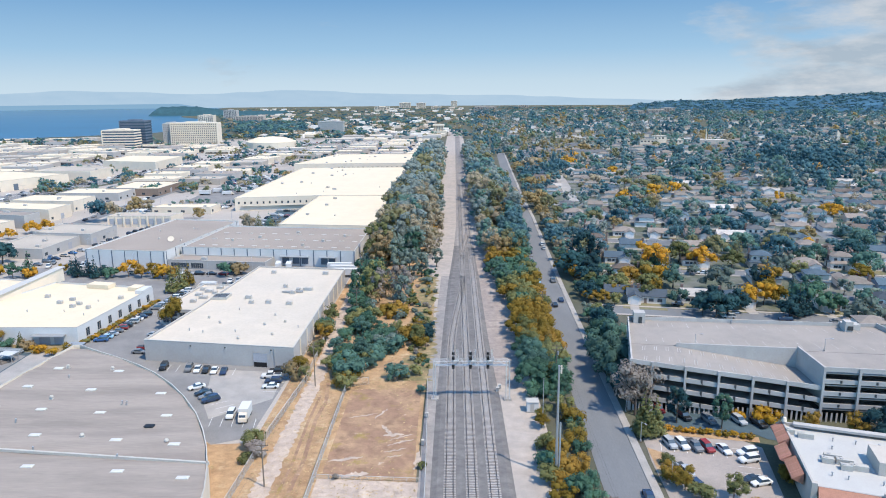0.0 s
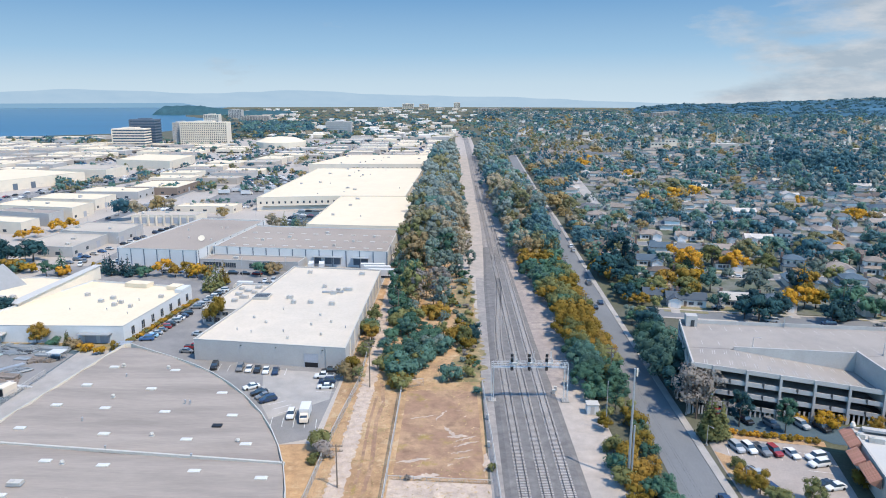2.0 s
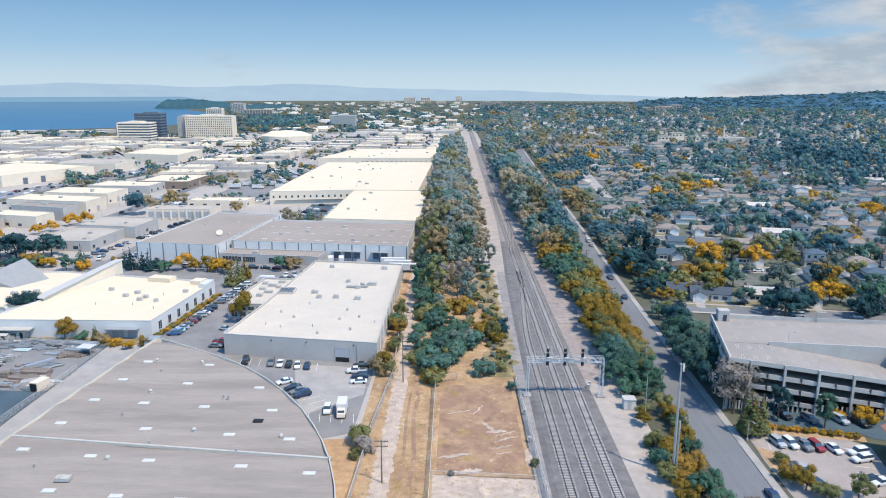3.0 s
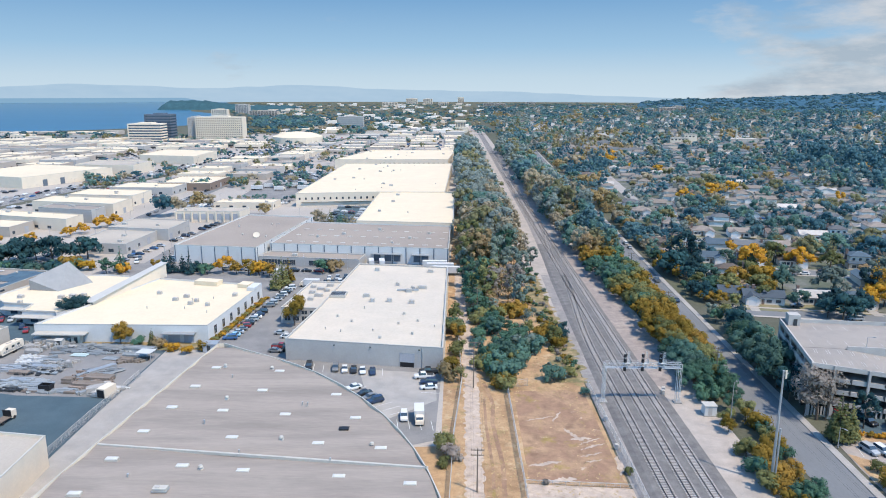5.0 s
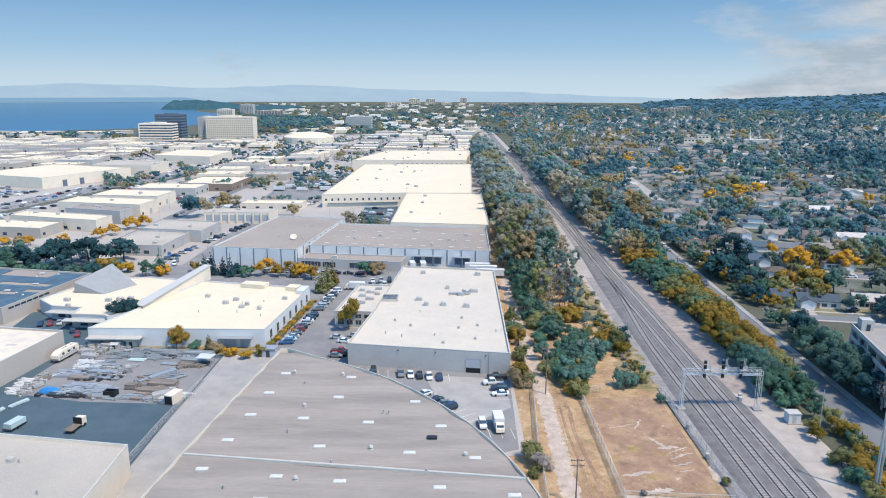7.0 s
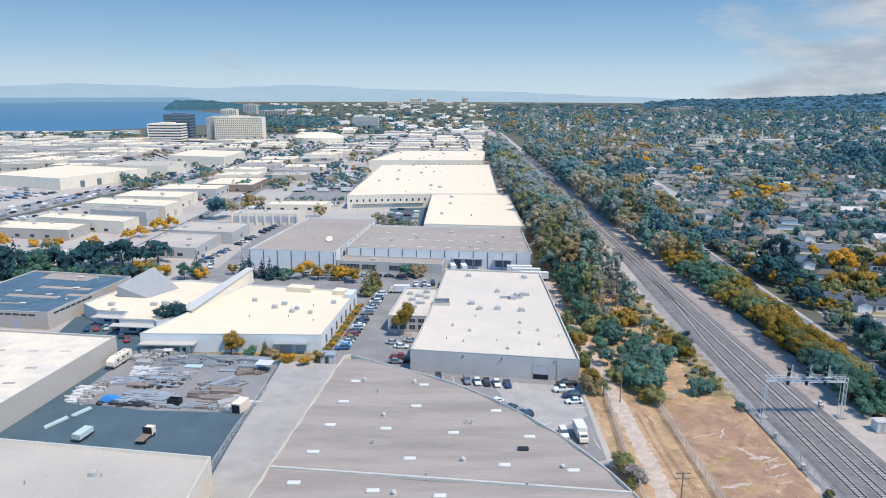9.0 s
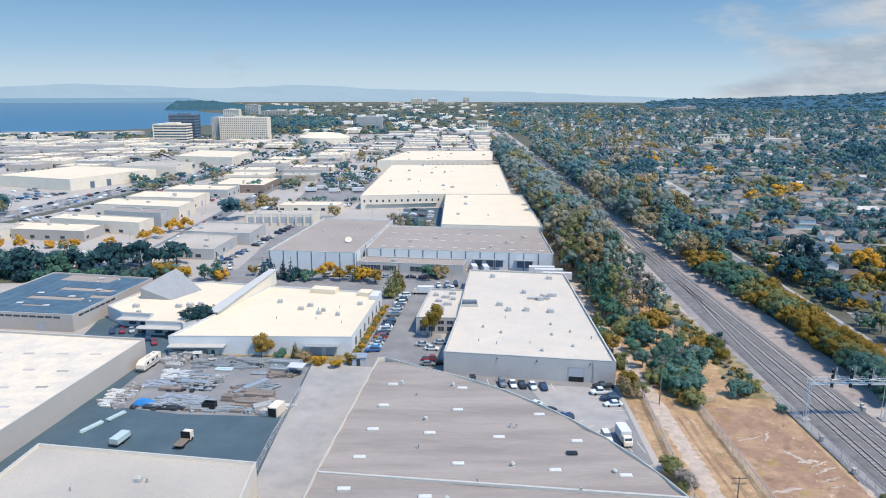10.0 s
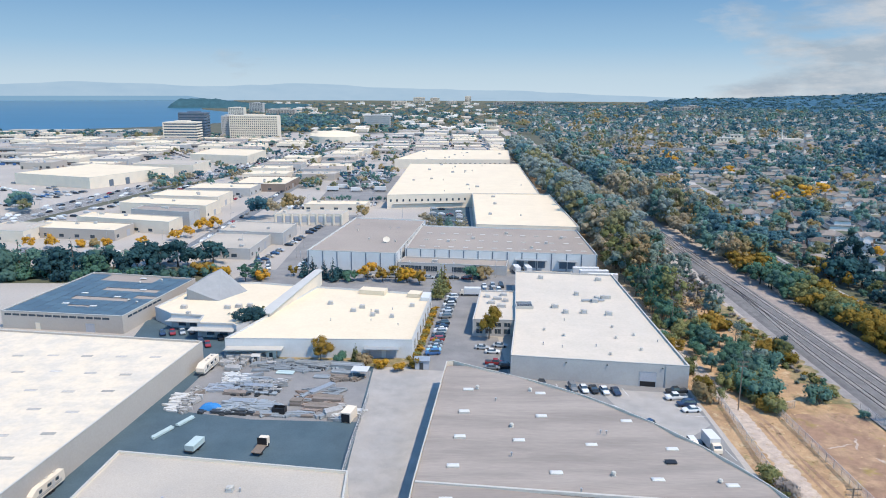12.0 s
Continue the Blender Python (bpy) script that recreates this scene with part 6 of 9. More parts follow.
# industrial side
for x, y, kind, leaf, h in ((-114.6, 280, "conifer", "olive", 0.95), (-116.2, 274.5, "conifer", "olive", 0.9), (-113.8, 286, "conifer", "amber", 0.85), (-102, 300, "broad", "green", 0.75),
                            (-96, 303, "shrub", "russet", 1.5), (-99, 305.5, "shrub", "dark", 1.4), (-124, 294, "broad", "amber", 0.72), (-129, 297, "shrub", "gold", 1.6), (-134, 298, "broad", "amber", 0.75),
                            (-139.5, 299, "broad", "amber", 0.68), (-146, 300.5, "broad", "gold", 0.85), (-152, 298, "shrub", "green", 1.3), (-160, 298, "conifer", "dark", 0.78), (-164, 301, "conifer", "dark", 0.7),
                            (-168.5, 300, "conifer", "dark", 0.85), (-173, 304, "conifer", "dark", 0.72), (-157, 303, "shrub", "dark", 1.3), (-178, 306, "broad", "amber", 0.5), (-193, 304, "conifer", "green", 0.9),
                            (-190, 300, "shrub", "gold", 1.2), (-196, 297, "broad", "green", 0.75), (-149.6, 210.6, "broad", "amber", 0.76), (-144.5, 209.5, "shrub", "green", 0.9), (-139.2, 209.5, "conifer", "olive", 0.46),
                            (-136, 208.5, "shrub", "russet", 1.0), (-131.5, 205.8, "shrub", "gold", 0.8), (-126.5, 204, "shrub", "gold", 0.7), (-121.8, 206.5, "shrub", "amber", 0.9), (-179.2, 243, "shrub", "dark", 1.5),
                            (-175.5, 244.5, "shrub", "olive", 1.5), (-182, 241, "shrub", "dark", 1.3), (-247, 321, "dome", "dark", 1.15), (-242, 323, "broad", "dark", 1.1), (-233, 321, "dome", "dark", 1.15), (-229, 322, "broad", "dark", 1.0), (-219, 326, "dome", "dark", 1.0), (-222, 325, "broad", "dark", 0.9),
                            (-218, 308, "shrub", "amber", 1.6), (-213, 306, "broad", "amber", 0.5), (-208, 305, "shrub", "gold", 1.3), (-249, 402, "dome", "gold", 0.72), (-245, 409, "dome", "gold", 0.66), (-252, 384, "dome", "gold", 0.6), (-255, 376, "dome", "gold", 0.56),
                            (-264, 355, "broad", "gold", 0.7), (-282, 356, "broad", "gold", 0.62), (-309, 356, "broad", "gold", 0.8), (-319, 353, "broad", "gold", 0.7), (-296, 360, "shrub", "gold", 1.2), (-290, 360, "shrub", "amber", 1.2),
                            (-227, 439, "broad", "dark", 1.6), (-221, 445, "broad", "russet", 1.35), (-216, 462, "broad", "amber", 1.4), (-210, 470, "broad", "russet", 1.1), (-165, 441, "broad", "amber", 0.95),
                            (-121, 404, "conifer", "russet", 1.05), (-125, 411, "broad", "russet", 1.0), (-117, 408, "conifer", "olive", 0.95), (-107, 400, "conifer", "olive", 0.9), (-103, 402, "conifer", "russet", 0.95), (-112, 414, "conifer", "green", 0.85),
                            (-392, 470, "dome", "green", 1.2), (-386, 461, "dome", "dark", 1.1), (-380, 452, "broad", "olive", 1.0), (-116.6, 226, "shrub", "gold", 0.5)):
    tree(x, y, kind, leaf, h * 1.2)
tree(-99, 230.5, "broad", "amber", 1.42, w=1.02)
for k in range(30):
    x = -336 + k * 3.2 + tr_rng.uniform(-1, 1)
    tree(x, 302 + (k % 3) * 6 + 0.06 * (x + 250), pick(tr_rng, (("broad", 3), ("conifer", 1.6), ("dome", 1.4))), pick(tr_rng, (("dark", 4), ("bluegreen", 2), ("green", 1.6), ("amber", 0.4))), tr_rng.uniform(1.15, 1.6), lod=1)
setting("planting_strip", MB().sheet([(-345, 291), (-262, 293), (-212, 297), (-212, 322), (-345, 318)], -0.055), M["ground"], "dark leafy planting strip behind the solar hall")
for k in range(34):
    tree(-338 + k * 3.7 + tr_rng.uniform(-1, 1), 296 + tr_rng.uniform(-2, 10) + 0.03 * k, "shrub", pick(tr_rng, (("dark", 3), ("green", 2), ("bluegreen", 1.5))), tr_rng.uniform(1.3, 2.1), lod=1, group="shrubs behind the solar hall")
for x, y, h in ((-178.6, 233.5, 0.9), (-176.6, 234.2, 0.95), (-174.8, 233.6, 0.9), (-175.6, 236, 0.9)):
    tree(x, y, "shrub", "dark", h * 1.5, z=4.2)
# hedges of clipped shrubs in the lots
for k in range(24):
    tree(-121.4 + 0.098 * k * 2, 214 + k * 2.05, "shrub", ("amber", "olive", "amber", "gold")[k % 4], 0.42, lod=1, group="low hedge shrubs", w=0.6)
for k in range(34):
    tree(-206 + k * 3.3, 505 + (k % 2) * 3 + 0.11 * k, pick(tr_rng, (("broad", 2), ("shrub", 1))), pick(tr_rng, (("dark", 2), ("green", 2), ("russet", 1))), tr_rng.uniform(0.45, 0.65) * 1.0, lod=2)
for k in range(9):
    tree(-92 + k * 4.2, 509 + 0.1 * k, "shrub", pick(tr_rng, (("green", 1), ("dark", 1))), 1.4, lod=2)

# suburb side: single trees that stand out
for x, y, kind, leaf, h in ((93, 318, "dome", "gold", 1.05), (113.4, 317, "dome", "gold", 0.95), (106, 326, "dome", "olive", 0.95), (109, 254, "broad", "gold", 0.95), (116, 256, "broad", "gold", 1.0), (121, 257, "broad", "amber", 0.9), (72, 284, "dome", "amber", 0.85), (79, 281, "dome", "amber", 0.95), (85, 285, "dome", "gold", 0.85), (77, 274, "dome", "olive", 0.8), (66, 276, "dome", "olive", 0.75),
                            (80, 294, "dome", "olive", 0.85), (52, 300, "dome", "dark", 1.2), (56, 307, "tall", "dark", 1.15), (53, 312, "conifer", "dark", 1.5), (58.5, 297, "dome", "dark", 1.05), (60, 304, "tall", "dark", 1.0), (63, 293, "dome", "bluegreen", 0.75), (121.9, 241, "conifer", "dark", 1.15), (126, 244, "conifer", "dark", 1.0), (118, 239, "broad", "dark", 1.0),
                            (92.8, 240.5, "dome", "dark", 0.95), (88.6, 243, "broad", "dark", 0.85), (97, 241, "broad", "dark", 0.9), (127.6, 281, "conifer", "gold", 1.1), (124, 279, "broad", "dark", 1.0), (131, 284, "broad", "amber", 0.9), (66, 329, "conifer", "bare", 1.15), (70, 335, "conifer", "bare", 0.9),
                            (236, 444, "dome", "gold", 0.95), (244, 447, "dome", "gold", 0.85), (224, 438, "broad", "gold", 0.6), (124, 514, "dome", "gold", 0.95), (145, 522, "broad", "gold", 0.95), (151, 536, "dome", "gold", 1.05), (157, 540, "dome", "amber", 1.1), (170, 546, "dome", "gold", 1.05), (178, 552, "dome", "olive", 1.0), (150, 566, "dome", "olive", 1.2), (162, 574, "dome", "olive", 1.3), (140, 580, "dome", "olive", 1.1), (172, 578, "dome", "green", 1.2),
                            (119, 767, "dome", "gold", 1.25), (127, 771, "dome", "gold", 1.1), (64, 588, "dome", "amber", 1.15), (72, 594, "dome", "amber", 1.0), (51, 484, "dome", "amber", 1.2), (58, 490, "dome", "amber", 1.25), (64, 482, "dome", "olive", 1.0), (94, 640, "dome", "russet", 1.0), (108, 560, "dome", "russet", 0.8), (70, 693, "conifer", "dark", 1.6), (80, 695, "conifer", "dark", 1.75), (88, 692, "conifer", "dark", 1.5), (97, 697, "conifer", "dark", 1.8), (104, 700, "conifer", "dark", 1.6), (76, 720, "dome", "russet", 1.6), (84, 730, "dome", "amber", 1.4),
                            (186, 455, "conifer", "dark", 1.2), (205, 470, "dome", "olive", 0.9), (112, 470, "dome", "green", 1.1), (120, 474, "dome", "dark", 1.0), (131, 470, "dome", "olive", 1.05), (98, 420, "dome", "dark", 1.05), (84, 425, "dome", "olive", 0.9), (122, 426, "dome", "dark", 0.95), (136, 436, "dome", "green", 0.9), (178, 372, "dome", "olive", 0.8), (190, 376, "dome", "amber", 0.75), (206, 352, "dome", "green", 1.1), (212, 356, "conifer", "dark", 1.2), (158, 340, "dome", "olive", 1.15), (128, 336, "dome", "green", 0.9), (150, 352, "dome", "dark", 0.85), (63, 268, "dome", "amber", 0.5), (67, 266, "dome", "amber", 0.5), (71, 268, "conifer", "olive", 0.62),
                            (44.4, 162.6, "thin", "bare", 1.2), (46.8, 163.0, "thin", "bare", 1.1), (42.9, 165.5, "thin", "bare", 1.05), (43.8, 190, "broad", "bluegreen", 1.15), (45.2, 198, "dome", "bluegreen", 0.85), (43.4, 182, "broad", "bluegreen", 1.1), (43.0, 174, "broad", "dark", 0.95), (47.4, 206, "dome", "bluegreen", 0.9), (44.8, 213, "broad", "green", 0.9), (47.5, 221, "broad", "dark", 0.95), (51, 226, "broad", "dark", 0.9),
                            (50.6, 236, "broad", "olive", 0.8), (46.6, 236.5, "broad", "green", 0.6), (53.4, 158.2, "tall", "dark", 0.48), (63.2, 155.2, "tall", "green", 0.45), (43.9, 151.6, "conifer", "olive", 0.85), (46.4, 151.6, "conifer", "olive", 0.72), (75, 158, "shrub", "gold", 1.0), (84.5, 154.5, "broad", "amber", 0.45),
                            (92.5, 151.5, "broad", "amber", 0.55), (99, 150, "dome", "dark", 0.75), (104, 147.4, "dome", "dark", 0.7), (69.5, 160, "shrub", "gold", 0.6), (44.2, 132.5, "shrub", "amber", 0.9), (46.0, 128.4, "broad", "amber", 0.5), (48.5, 126.0, "shrub", "olive", 0.9), (54.5, 125, "broad", "olive", 0.5), (58.5, 121, "shrub", "amber", 0.7),
                            (69, 132, "shrub", "amber", 0.8), (66, 117, "shrub", "gold", 0.9), (74, 112, "shrub", "gold", 0.9), (45, 138, "shrub", "olive", 0.6)):
    tree(x, y, kind, leaf, h * (1.3 if y < 235 else 1.15))
for k in range(13):
    tree(47 + k * 1.75, 155.2 - k * 0.42, "shrub", "gold" if k % 3 else "amber", 0.45, group="low hedge shrubs")

# belt of trees between the street and the first gardens
y = 300.0
while y < 900:
    y += tr_rng.uniform(4.5, 8.0)
    for d in (7.0, 12.0, 18.0):
        if tr_rng.random() < (0.62 if d < 10 else 0.34) and not (280 < y < 315 and d < 14):
            kind = pick(tr_rng, (("broad", 3), ("dome", 1.4), ("shrub", 1.2), ("conifer", 0.6)))
            h = tr_rng.uniform(0.6, 1.0) * (1.4 if kind == "shrub" else 1.0)
            tree(cal_x(y) + d + tr_rng.uniform(-2, 2), y, kind, grove(tr_rng, cal_x(y) + d, y, (("dark", 2), ("bluegreen", 2.4), ("green", 2.4), ("olive", 2), ("russet", 0.8), ("amber", 1.2))), h)

# tufts of dry grass over the verges and the lot
tuft, up_n = MB(), []
for _ in range(3600):
    x, y = tr_rng.uniform(-47, -8.5), 100 + 165 * tr_rng.random()
    n_ = noise.noise(Vector((x * 0.14, y * 0.09, 1.3)))
    lot = -29.5 < x < -9 and 132 < y < 178
    if -42.2 < x < -37.8 or n_ < (0.12 if lot else -0.25):
        continue
    a = tr_rng.random() * 3.14
    w, h = tr_rng.uniform(0.12, 0.3), tr_rng.uniform(0.03, 0.1)
    dx, dy = math.cos(a) * w, math.sin(a) * w
    tuft.add([(x - dx, y - dy, -0.04), (x + dx, y + dy, -0.04), (x + dx * 1.3 - dy, y + dy * 1.3 + dx, h), (x - dx * 1.2 - dy, y - dy * 1.2 + dx, h * 0.8)], [(0, 1, 2, 3)])
    up_n += [(0, 0, 1)] * 4
tagged(new("dry_grass", tuft.mesh("dry_grass", M["straw"], normals=up_n)), "tufts of dry straw-coloured grass on bare ground", "grass", "grass", "stuff")


# ---- houses ----
ROOFS = {"blue-grey": (0.058, 0.086, 0.110), "grey": (0.098, 0.102, 0.106), "brown": (0.108, 0.086, 0.074), "dark": (0.046, 0.058, 0.072), "tan": (0.185, 0.158, 0.136), "pale": (0.36, 0.33, 0.30)}
WALLS = {"white": (0.70, 0.63, 0.56), "cream": (0.56, 0.465, 0.375), "beige": (0.38, 0.315, 0.25), "pale blue": (0.27, 0.32, 0.37), "grey": (0.28, 0.285, 0.29)}
for k, v in ROOFS.items():
    M["shingle_" + k] = mat("shingles_" + k.replace("-", "_"), v, 0.9, 0.16, 0.6, 5.0, 0.15, rnd=0.18, stretch=(1, 1, 3))
for k, v in WALLS.items():
    M["house_" + k] = mat("house_wall_" + k.replace(" ", "_"), v, 0.85, 0.06, 0.5, 5.0, 0.05, rnd=0.1)
M["white_trim"] = mat("white_woodwork", (0.562, 0.554, 0.538), 0.6, 0.05, 0.5, 5.0, 0.0)
M["lawn"] = mat("lawn", (0.135, 0.13, 0.075), 0.95, 0.25, 0.3, 3.0, 0.2, tint=(0.22, 0.175, 0.1), tint_scale=0.12)
M["garden"] = mat("garden_ground", (0.07, 0.08, 0.052), 0.95, 0.3, 0.15, 2.0, 0.3, tint=(0.14, 0.138, 0.128), tint_scale=0.06, tint_amount=0.9)
M["brick"] = mat("chimney_brick", (0.15, 0.105, 0.088), 0.9, 0.2, 1.0, 6.0, 0.1)


def gable(mb, x0, x1, y0, y1, z, rise, axis, over=0.5, th=0.18):
    """A gabled roof slab; axis: the direction of the ridge."""
    x0, x1, y0, y1 = x0 - over, x1 + over, y0 - over, y1 + over
    if axis == "x":
        m = (y0 + y1) / 2
        top = [(x0, y0, z), (x1, y0, z), (x1, m, z + rise), (x0, m, z + rise), (x1, y1, z), (x0, y1, z)]
    else:
        m = (x0 + x1) / 2
        top = [(x0, y0, z), (x0, y1, z), (m, y1, z + rise), (m, y0, z + rise), (x1, y1, z), (x1, y0, z)]
    low = [(a, b, c - th) for a, b, c in top]
    mb.add(top + low, [(0, 1, 2, 3), (3, 2, 4, 5), (6, 9, 8, 7), (9, 11, 10, 8), (0, 6, 7, 1), (4, 10, 11, 5), (1, 7, 8, 2), (2, 8, 10, 4), (0, 3, 9, 6), (3, 5, 11, 9)])


def hip(mb, x0, x1, y0, y1, z, rise, over=0.5, th=0.18):
    x0, x1, y0, y1 = x0 - over, x1 + over, y0 - over, y1 + over
    w = min(x1 - x0, y1 - y0) / 2
    if x1 - x0 > y1 - y0:
        r = [(x0 + w, (y0 + y1) / 2, z + rise), (x1 - w, (y0 + y1) / 2, z + rise)]
        f = [(0, 1, 5, 4), (1, 2, 5), (2, 3, 4, 5), (3, 0, 4)]
    else:
        r = [((x0 + x1) / 2, y0 + w, z + rise), ((x0 + x1) / 2, y1 - w, z + rise)]
        f = [(0, 1, 4), (1, 2, 5, 4), (2, 3, 5), (3, 0, 4, 5)]
    e = [(x0, y0, z), (x1, y0, z), (x1, y1, z), (x0, y1, z)]
    low = [(a, b, c - th) for a, b, c in e]
    mb.add(e + r + low, f + [(0, 6, 7, 1), (1, 7, 8, 2), (2, 8, 9, 3), (3, 9, 6, 0), (9, 8, 7, 6)])


def gable_wall(mb, x0, x1, y0, y1, z, rise, axis):
    if axis == "x":
        m = (y0 + y1) / 2
        for x in (x0, x1 - 0.15):
            mb.add([(x, y0, z), (x, y1, z), (x, m, z + rise * 0.93), (x + 0.15, y0, z), (x + 0.15, y1, z), (x + 0.15, m, z + rise * 0.93)], [(0, 2, 1), (3, 4, 5), (0, 1, 4, 3), (1, 2, 5, 4), (2, 0, 3, 5)])
    else:
        m = (x0 + x1) / 2
        for y in (y0, y1 - 0.15):
            mb.add([(x0, y, z), (x1, y, z), (m, y, z + rise * 0.93), (x0, y + 0.15, z), (x1, y + 0.15, z), (m, y + 0.15, z + rise * 0.93)], [(0, 1, 2), (3, 5, 4), (0, 3, 4, 1), (1, 4, 5, 2), (2, 5, 3, 0)])


def house_proto(style, roof, wall, detail):
    """A house that faces -y, on the origin."""
    h = thing("house", (0, 0, 0), "", "house", "suburban houses")
    two = style in (2, 3)
    words = {0: "one-storey {w} house with a hipped {r} shingle roof", 1: "low {w} bungalow with crossed {r} gables", 2: "two-storey {w} house with a hipped {r} roof", 3: "{w} house with a raised rear storey and {r} shingles", 4: "long {w} ranch house with a gabled {r} roof"}
    h["label"] = words[style].format(w=wall, r=roof)
    W, R, T = M["house_" + wall], M["shingle_" + roof], M["white_trim"]
    hh = 2.9
    body, rf = MB(), MB()
    ext = (-5.8, 5.8, -4.6, 5.2) if style != 4 else (-7.2, 7.2, -3.8, 4.6)
    body.box(*ext[:4], -0.1, hh)
    if style in (0, 2):
        hip(rf, *ext, hh, 2.1)
    elif style in (1, 4):
        gable(rf, *ext, hh, 1.9, "x")
        gable_wall(body, *ext, hh, 1.9, "x")
    else:
        hip(rf, *ext, hh, 1.7)
    wing = (0.8, 5.6, -7.8, -4.5) if style != 4 else (-6.8, -2.2, -6.4, -3.7)
    wb, wr = MB(), MB()
    wb.box(*wing, -0.1, hh)
    gable(wr, wing[0], wing[1], wing[2], wing[3] + 3.0, hh, 1.35, "y")
    gable_wall(wb, wing[0], wing[1], wing[2], wing[3], hh, 1.35, "y")
    if not detail:
        body.add(wb.v, wb.f)
        rf.add(wr.v, wr.f)
        if two:
            up = (-5.2, 3.4, -2.8, 4.8) if style == 2 else (-3.5, 5.0, 0.0, 5.0)
            body.box(*up, hh - 0.1, hh + 2.9)
            hip(rf, *up, hh + 2.9, 1.7)
        for x in (-4.4, -2.2):
            body.box(x, x + 1.3, ext[2] - 0.04, ext[2], 0.8, 2.0)
        if detail is None:
            bpy.data.objects.remove(h)
            return body, rf
        part("wall", body, W, h)
        part("roof", rf, R, h)
        for x, w_, z0, z1, y in ((-4.3, 1.6, 0.8, 2.1, ext[2]), (-2.2, 1.2, 0.8, 2.1, ext[2]), (wing[0] + 0.9, wing[1] - wing[0] - 1.8, 0, 2.2, wing[2])):
            part("window" if z0 else "garage_door", MB().box(x, x + w_, y - 0.08, y + 0.02, z0, z1), M["window"] if z0 else T, h)
        return h
    bo = part("wall", body, W, h)
    part("roof", rf, R, h)
    part("wing", wb, W, h)
    part("wing_roof", wr, R, h)
    if two:
        up = (-5.2, 3.4, -2.8, 4.8) if style == 2 else (-3.5, 5.0, 0.0, 5.0)
        u, ur = MB(), MB()
        u.box(*up, hh - 0.1, hh + 2.9)
        hip(ur, *up, hh + 2.9, 1.7)
        part("upper_wall", u, W, h)
        part("upper_roof", ur, R, h)
    if detail:
        gd = part("garage_door", MB().box(wing[0] + 0.9, wing[1] - 0.9, wing[2] - 0.06, wing[2] + 0.02, 0, 2.3), T, h)
        part("door", MB().box(-0.9, 0.1, ext[2] - 0.07, ext[2] + 0.02, 0, 2.1), M["wall_brown"], h)
        spots = [(-4.6, ext[2], 1.7, 0.8), (-2.6, ext[2], 1.2, 0.8)] if style != 4 else [(0.8, ext[2], 1.8, 0.8), (4.0, ext[2], 1.8, 0.8)]
        if two:
            uy = -2.8 if style == 2 else 0.0
            ux = (-4.2, -1.5, 1.4) if style == 2 else (-2.4, 0.4, 2.9)
            spots += [(x, uy, 1.2, hh + 0.9) for x in ux]
        for x, y, w, z in spots:
            fr = part("window", MB().box(x - 0.1, x + w + 0.1, y - 0.07, y + 0.02, z - 0.1, z + 1.3), T, h)
            part("pane", MB().box(x, x + w, y - 0.09, y - 0.05, z, z + 1.2), M["window"], fr)
        part("chimney", MB().box(-5.9, -4.9, 1.2, 2.2, 0, hh + (2.9 if not two else 5.2)), M["brick"], h)
        part("driveway", MB().box(wing[0] + 0.7, wing[1] - 0.7, wing[2] - 7, wing[2], -0.12, 0.03), M["concrete"], h)
        part("lawn", MB().box(ext[0] - 1.5, wing[0] + 0.4 if style != 4 else ext[1], wing[2] - 5.5, ext[2], -0.12, 0.02), M["lawn"], h, "small front lawn")
    return h


proto_h = {}
hr = random.Random(21)
UU, VV, HO = (0.985, -0.17), (0.17, 0.985), (64.0, 249.5)


def hxy(u, v):
    return (HO[0] + UU[0] * u + VV[0] * v, HO[1] + UU[1] * u + VV[1] * v)


def side_x(y):
    """The middle of the short street that runs away between the houses."""
    return 88.0 + (y - 518) * 0.077 if 515 < y < 720 else -999.0


setting("side_street", MB().sheet([(side_x(518) - 4.2, 518), (side_x(518) + 4.2, 518), (side_x(718) + 4.2, 718), (side_x(718) - 4.2, 718)], -0.012), M["concrete"], "pale concrete side street between houses")
far_walls, far_roofs = {}, {}


def far_house(x, y, rot, style, roof, wall):
    key = (style, roof, wall, None)
    if key not in proto_h:
        proto_h[key] = house_proto(*key)
    m = pose(x, y, 0, 0, 0, rot)
    for src, store, k in ((proto_h[key][0], far_walls, wall), (proto_h[key][1], far_roofs, roof)):
        store.setdefault(k, MB()).add([m @ Vector(p) for p in src.v], src.f)


def put_house(x, y, rot, style, roof, wall, detail):
    if y > 480:
        return far_house(x, y, rot, style, roof, wall)
    key = (style, roof, wall, detail)
    m = pose(x, y, 0, 0, 0, rot)
    if key not in proto_h:
        proto_h[key] = house_proto(*key)
        proto_h[key].matrix_basis = m
        return proto_h[key]
    return copy_thing(proto_h[key], m)


COMBO = [(s, r, w) for s, r, w in ((0, "tan", "white"), (0, "grey", "cream"), (1, "blue-grey", "white"), (4, "tan", "cream"), (1, "brown", "cream"), (2, "tan", "white"), (1, "brown", "beige"), (2, "grey", "white"), (2, "blue-grey", "cream"), (3, "dark", "cream"), (3, "brown", "white"),
                                   (4, "grey", "white"), (4, "blue-grey", "pale blue"), (0, "blue-grey", "cream"), (1, "dark", "white"), (0, "brown", "white"), (4, "dark", "white"), (2, "dark", "white"), (1, "grey", "grey"))]
COMBO_PALE = [(0, "tan", "white"), (1, "tan", "cream"), (2, "grey", "white"), (4, "pale", "white"), (0, "grey", "white"), (1, "brown", "white"), (3, "tan", "white"), (2, "tan", "cream"), (0, "blue-grey", "white"), (4, "tan", "white")]
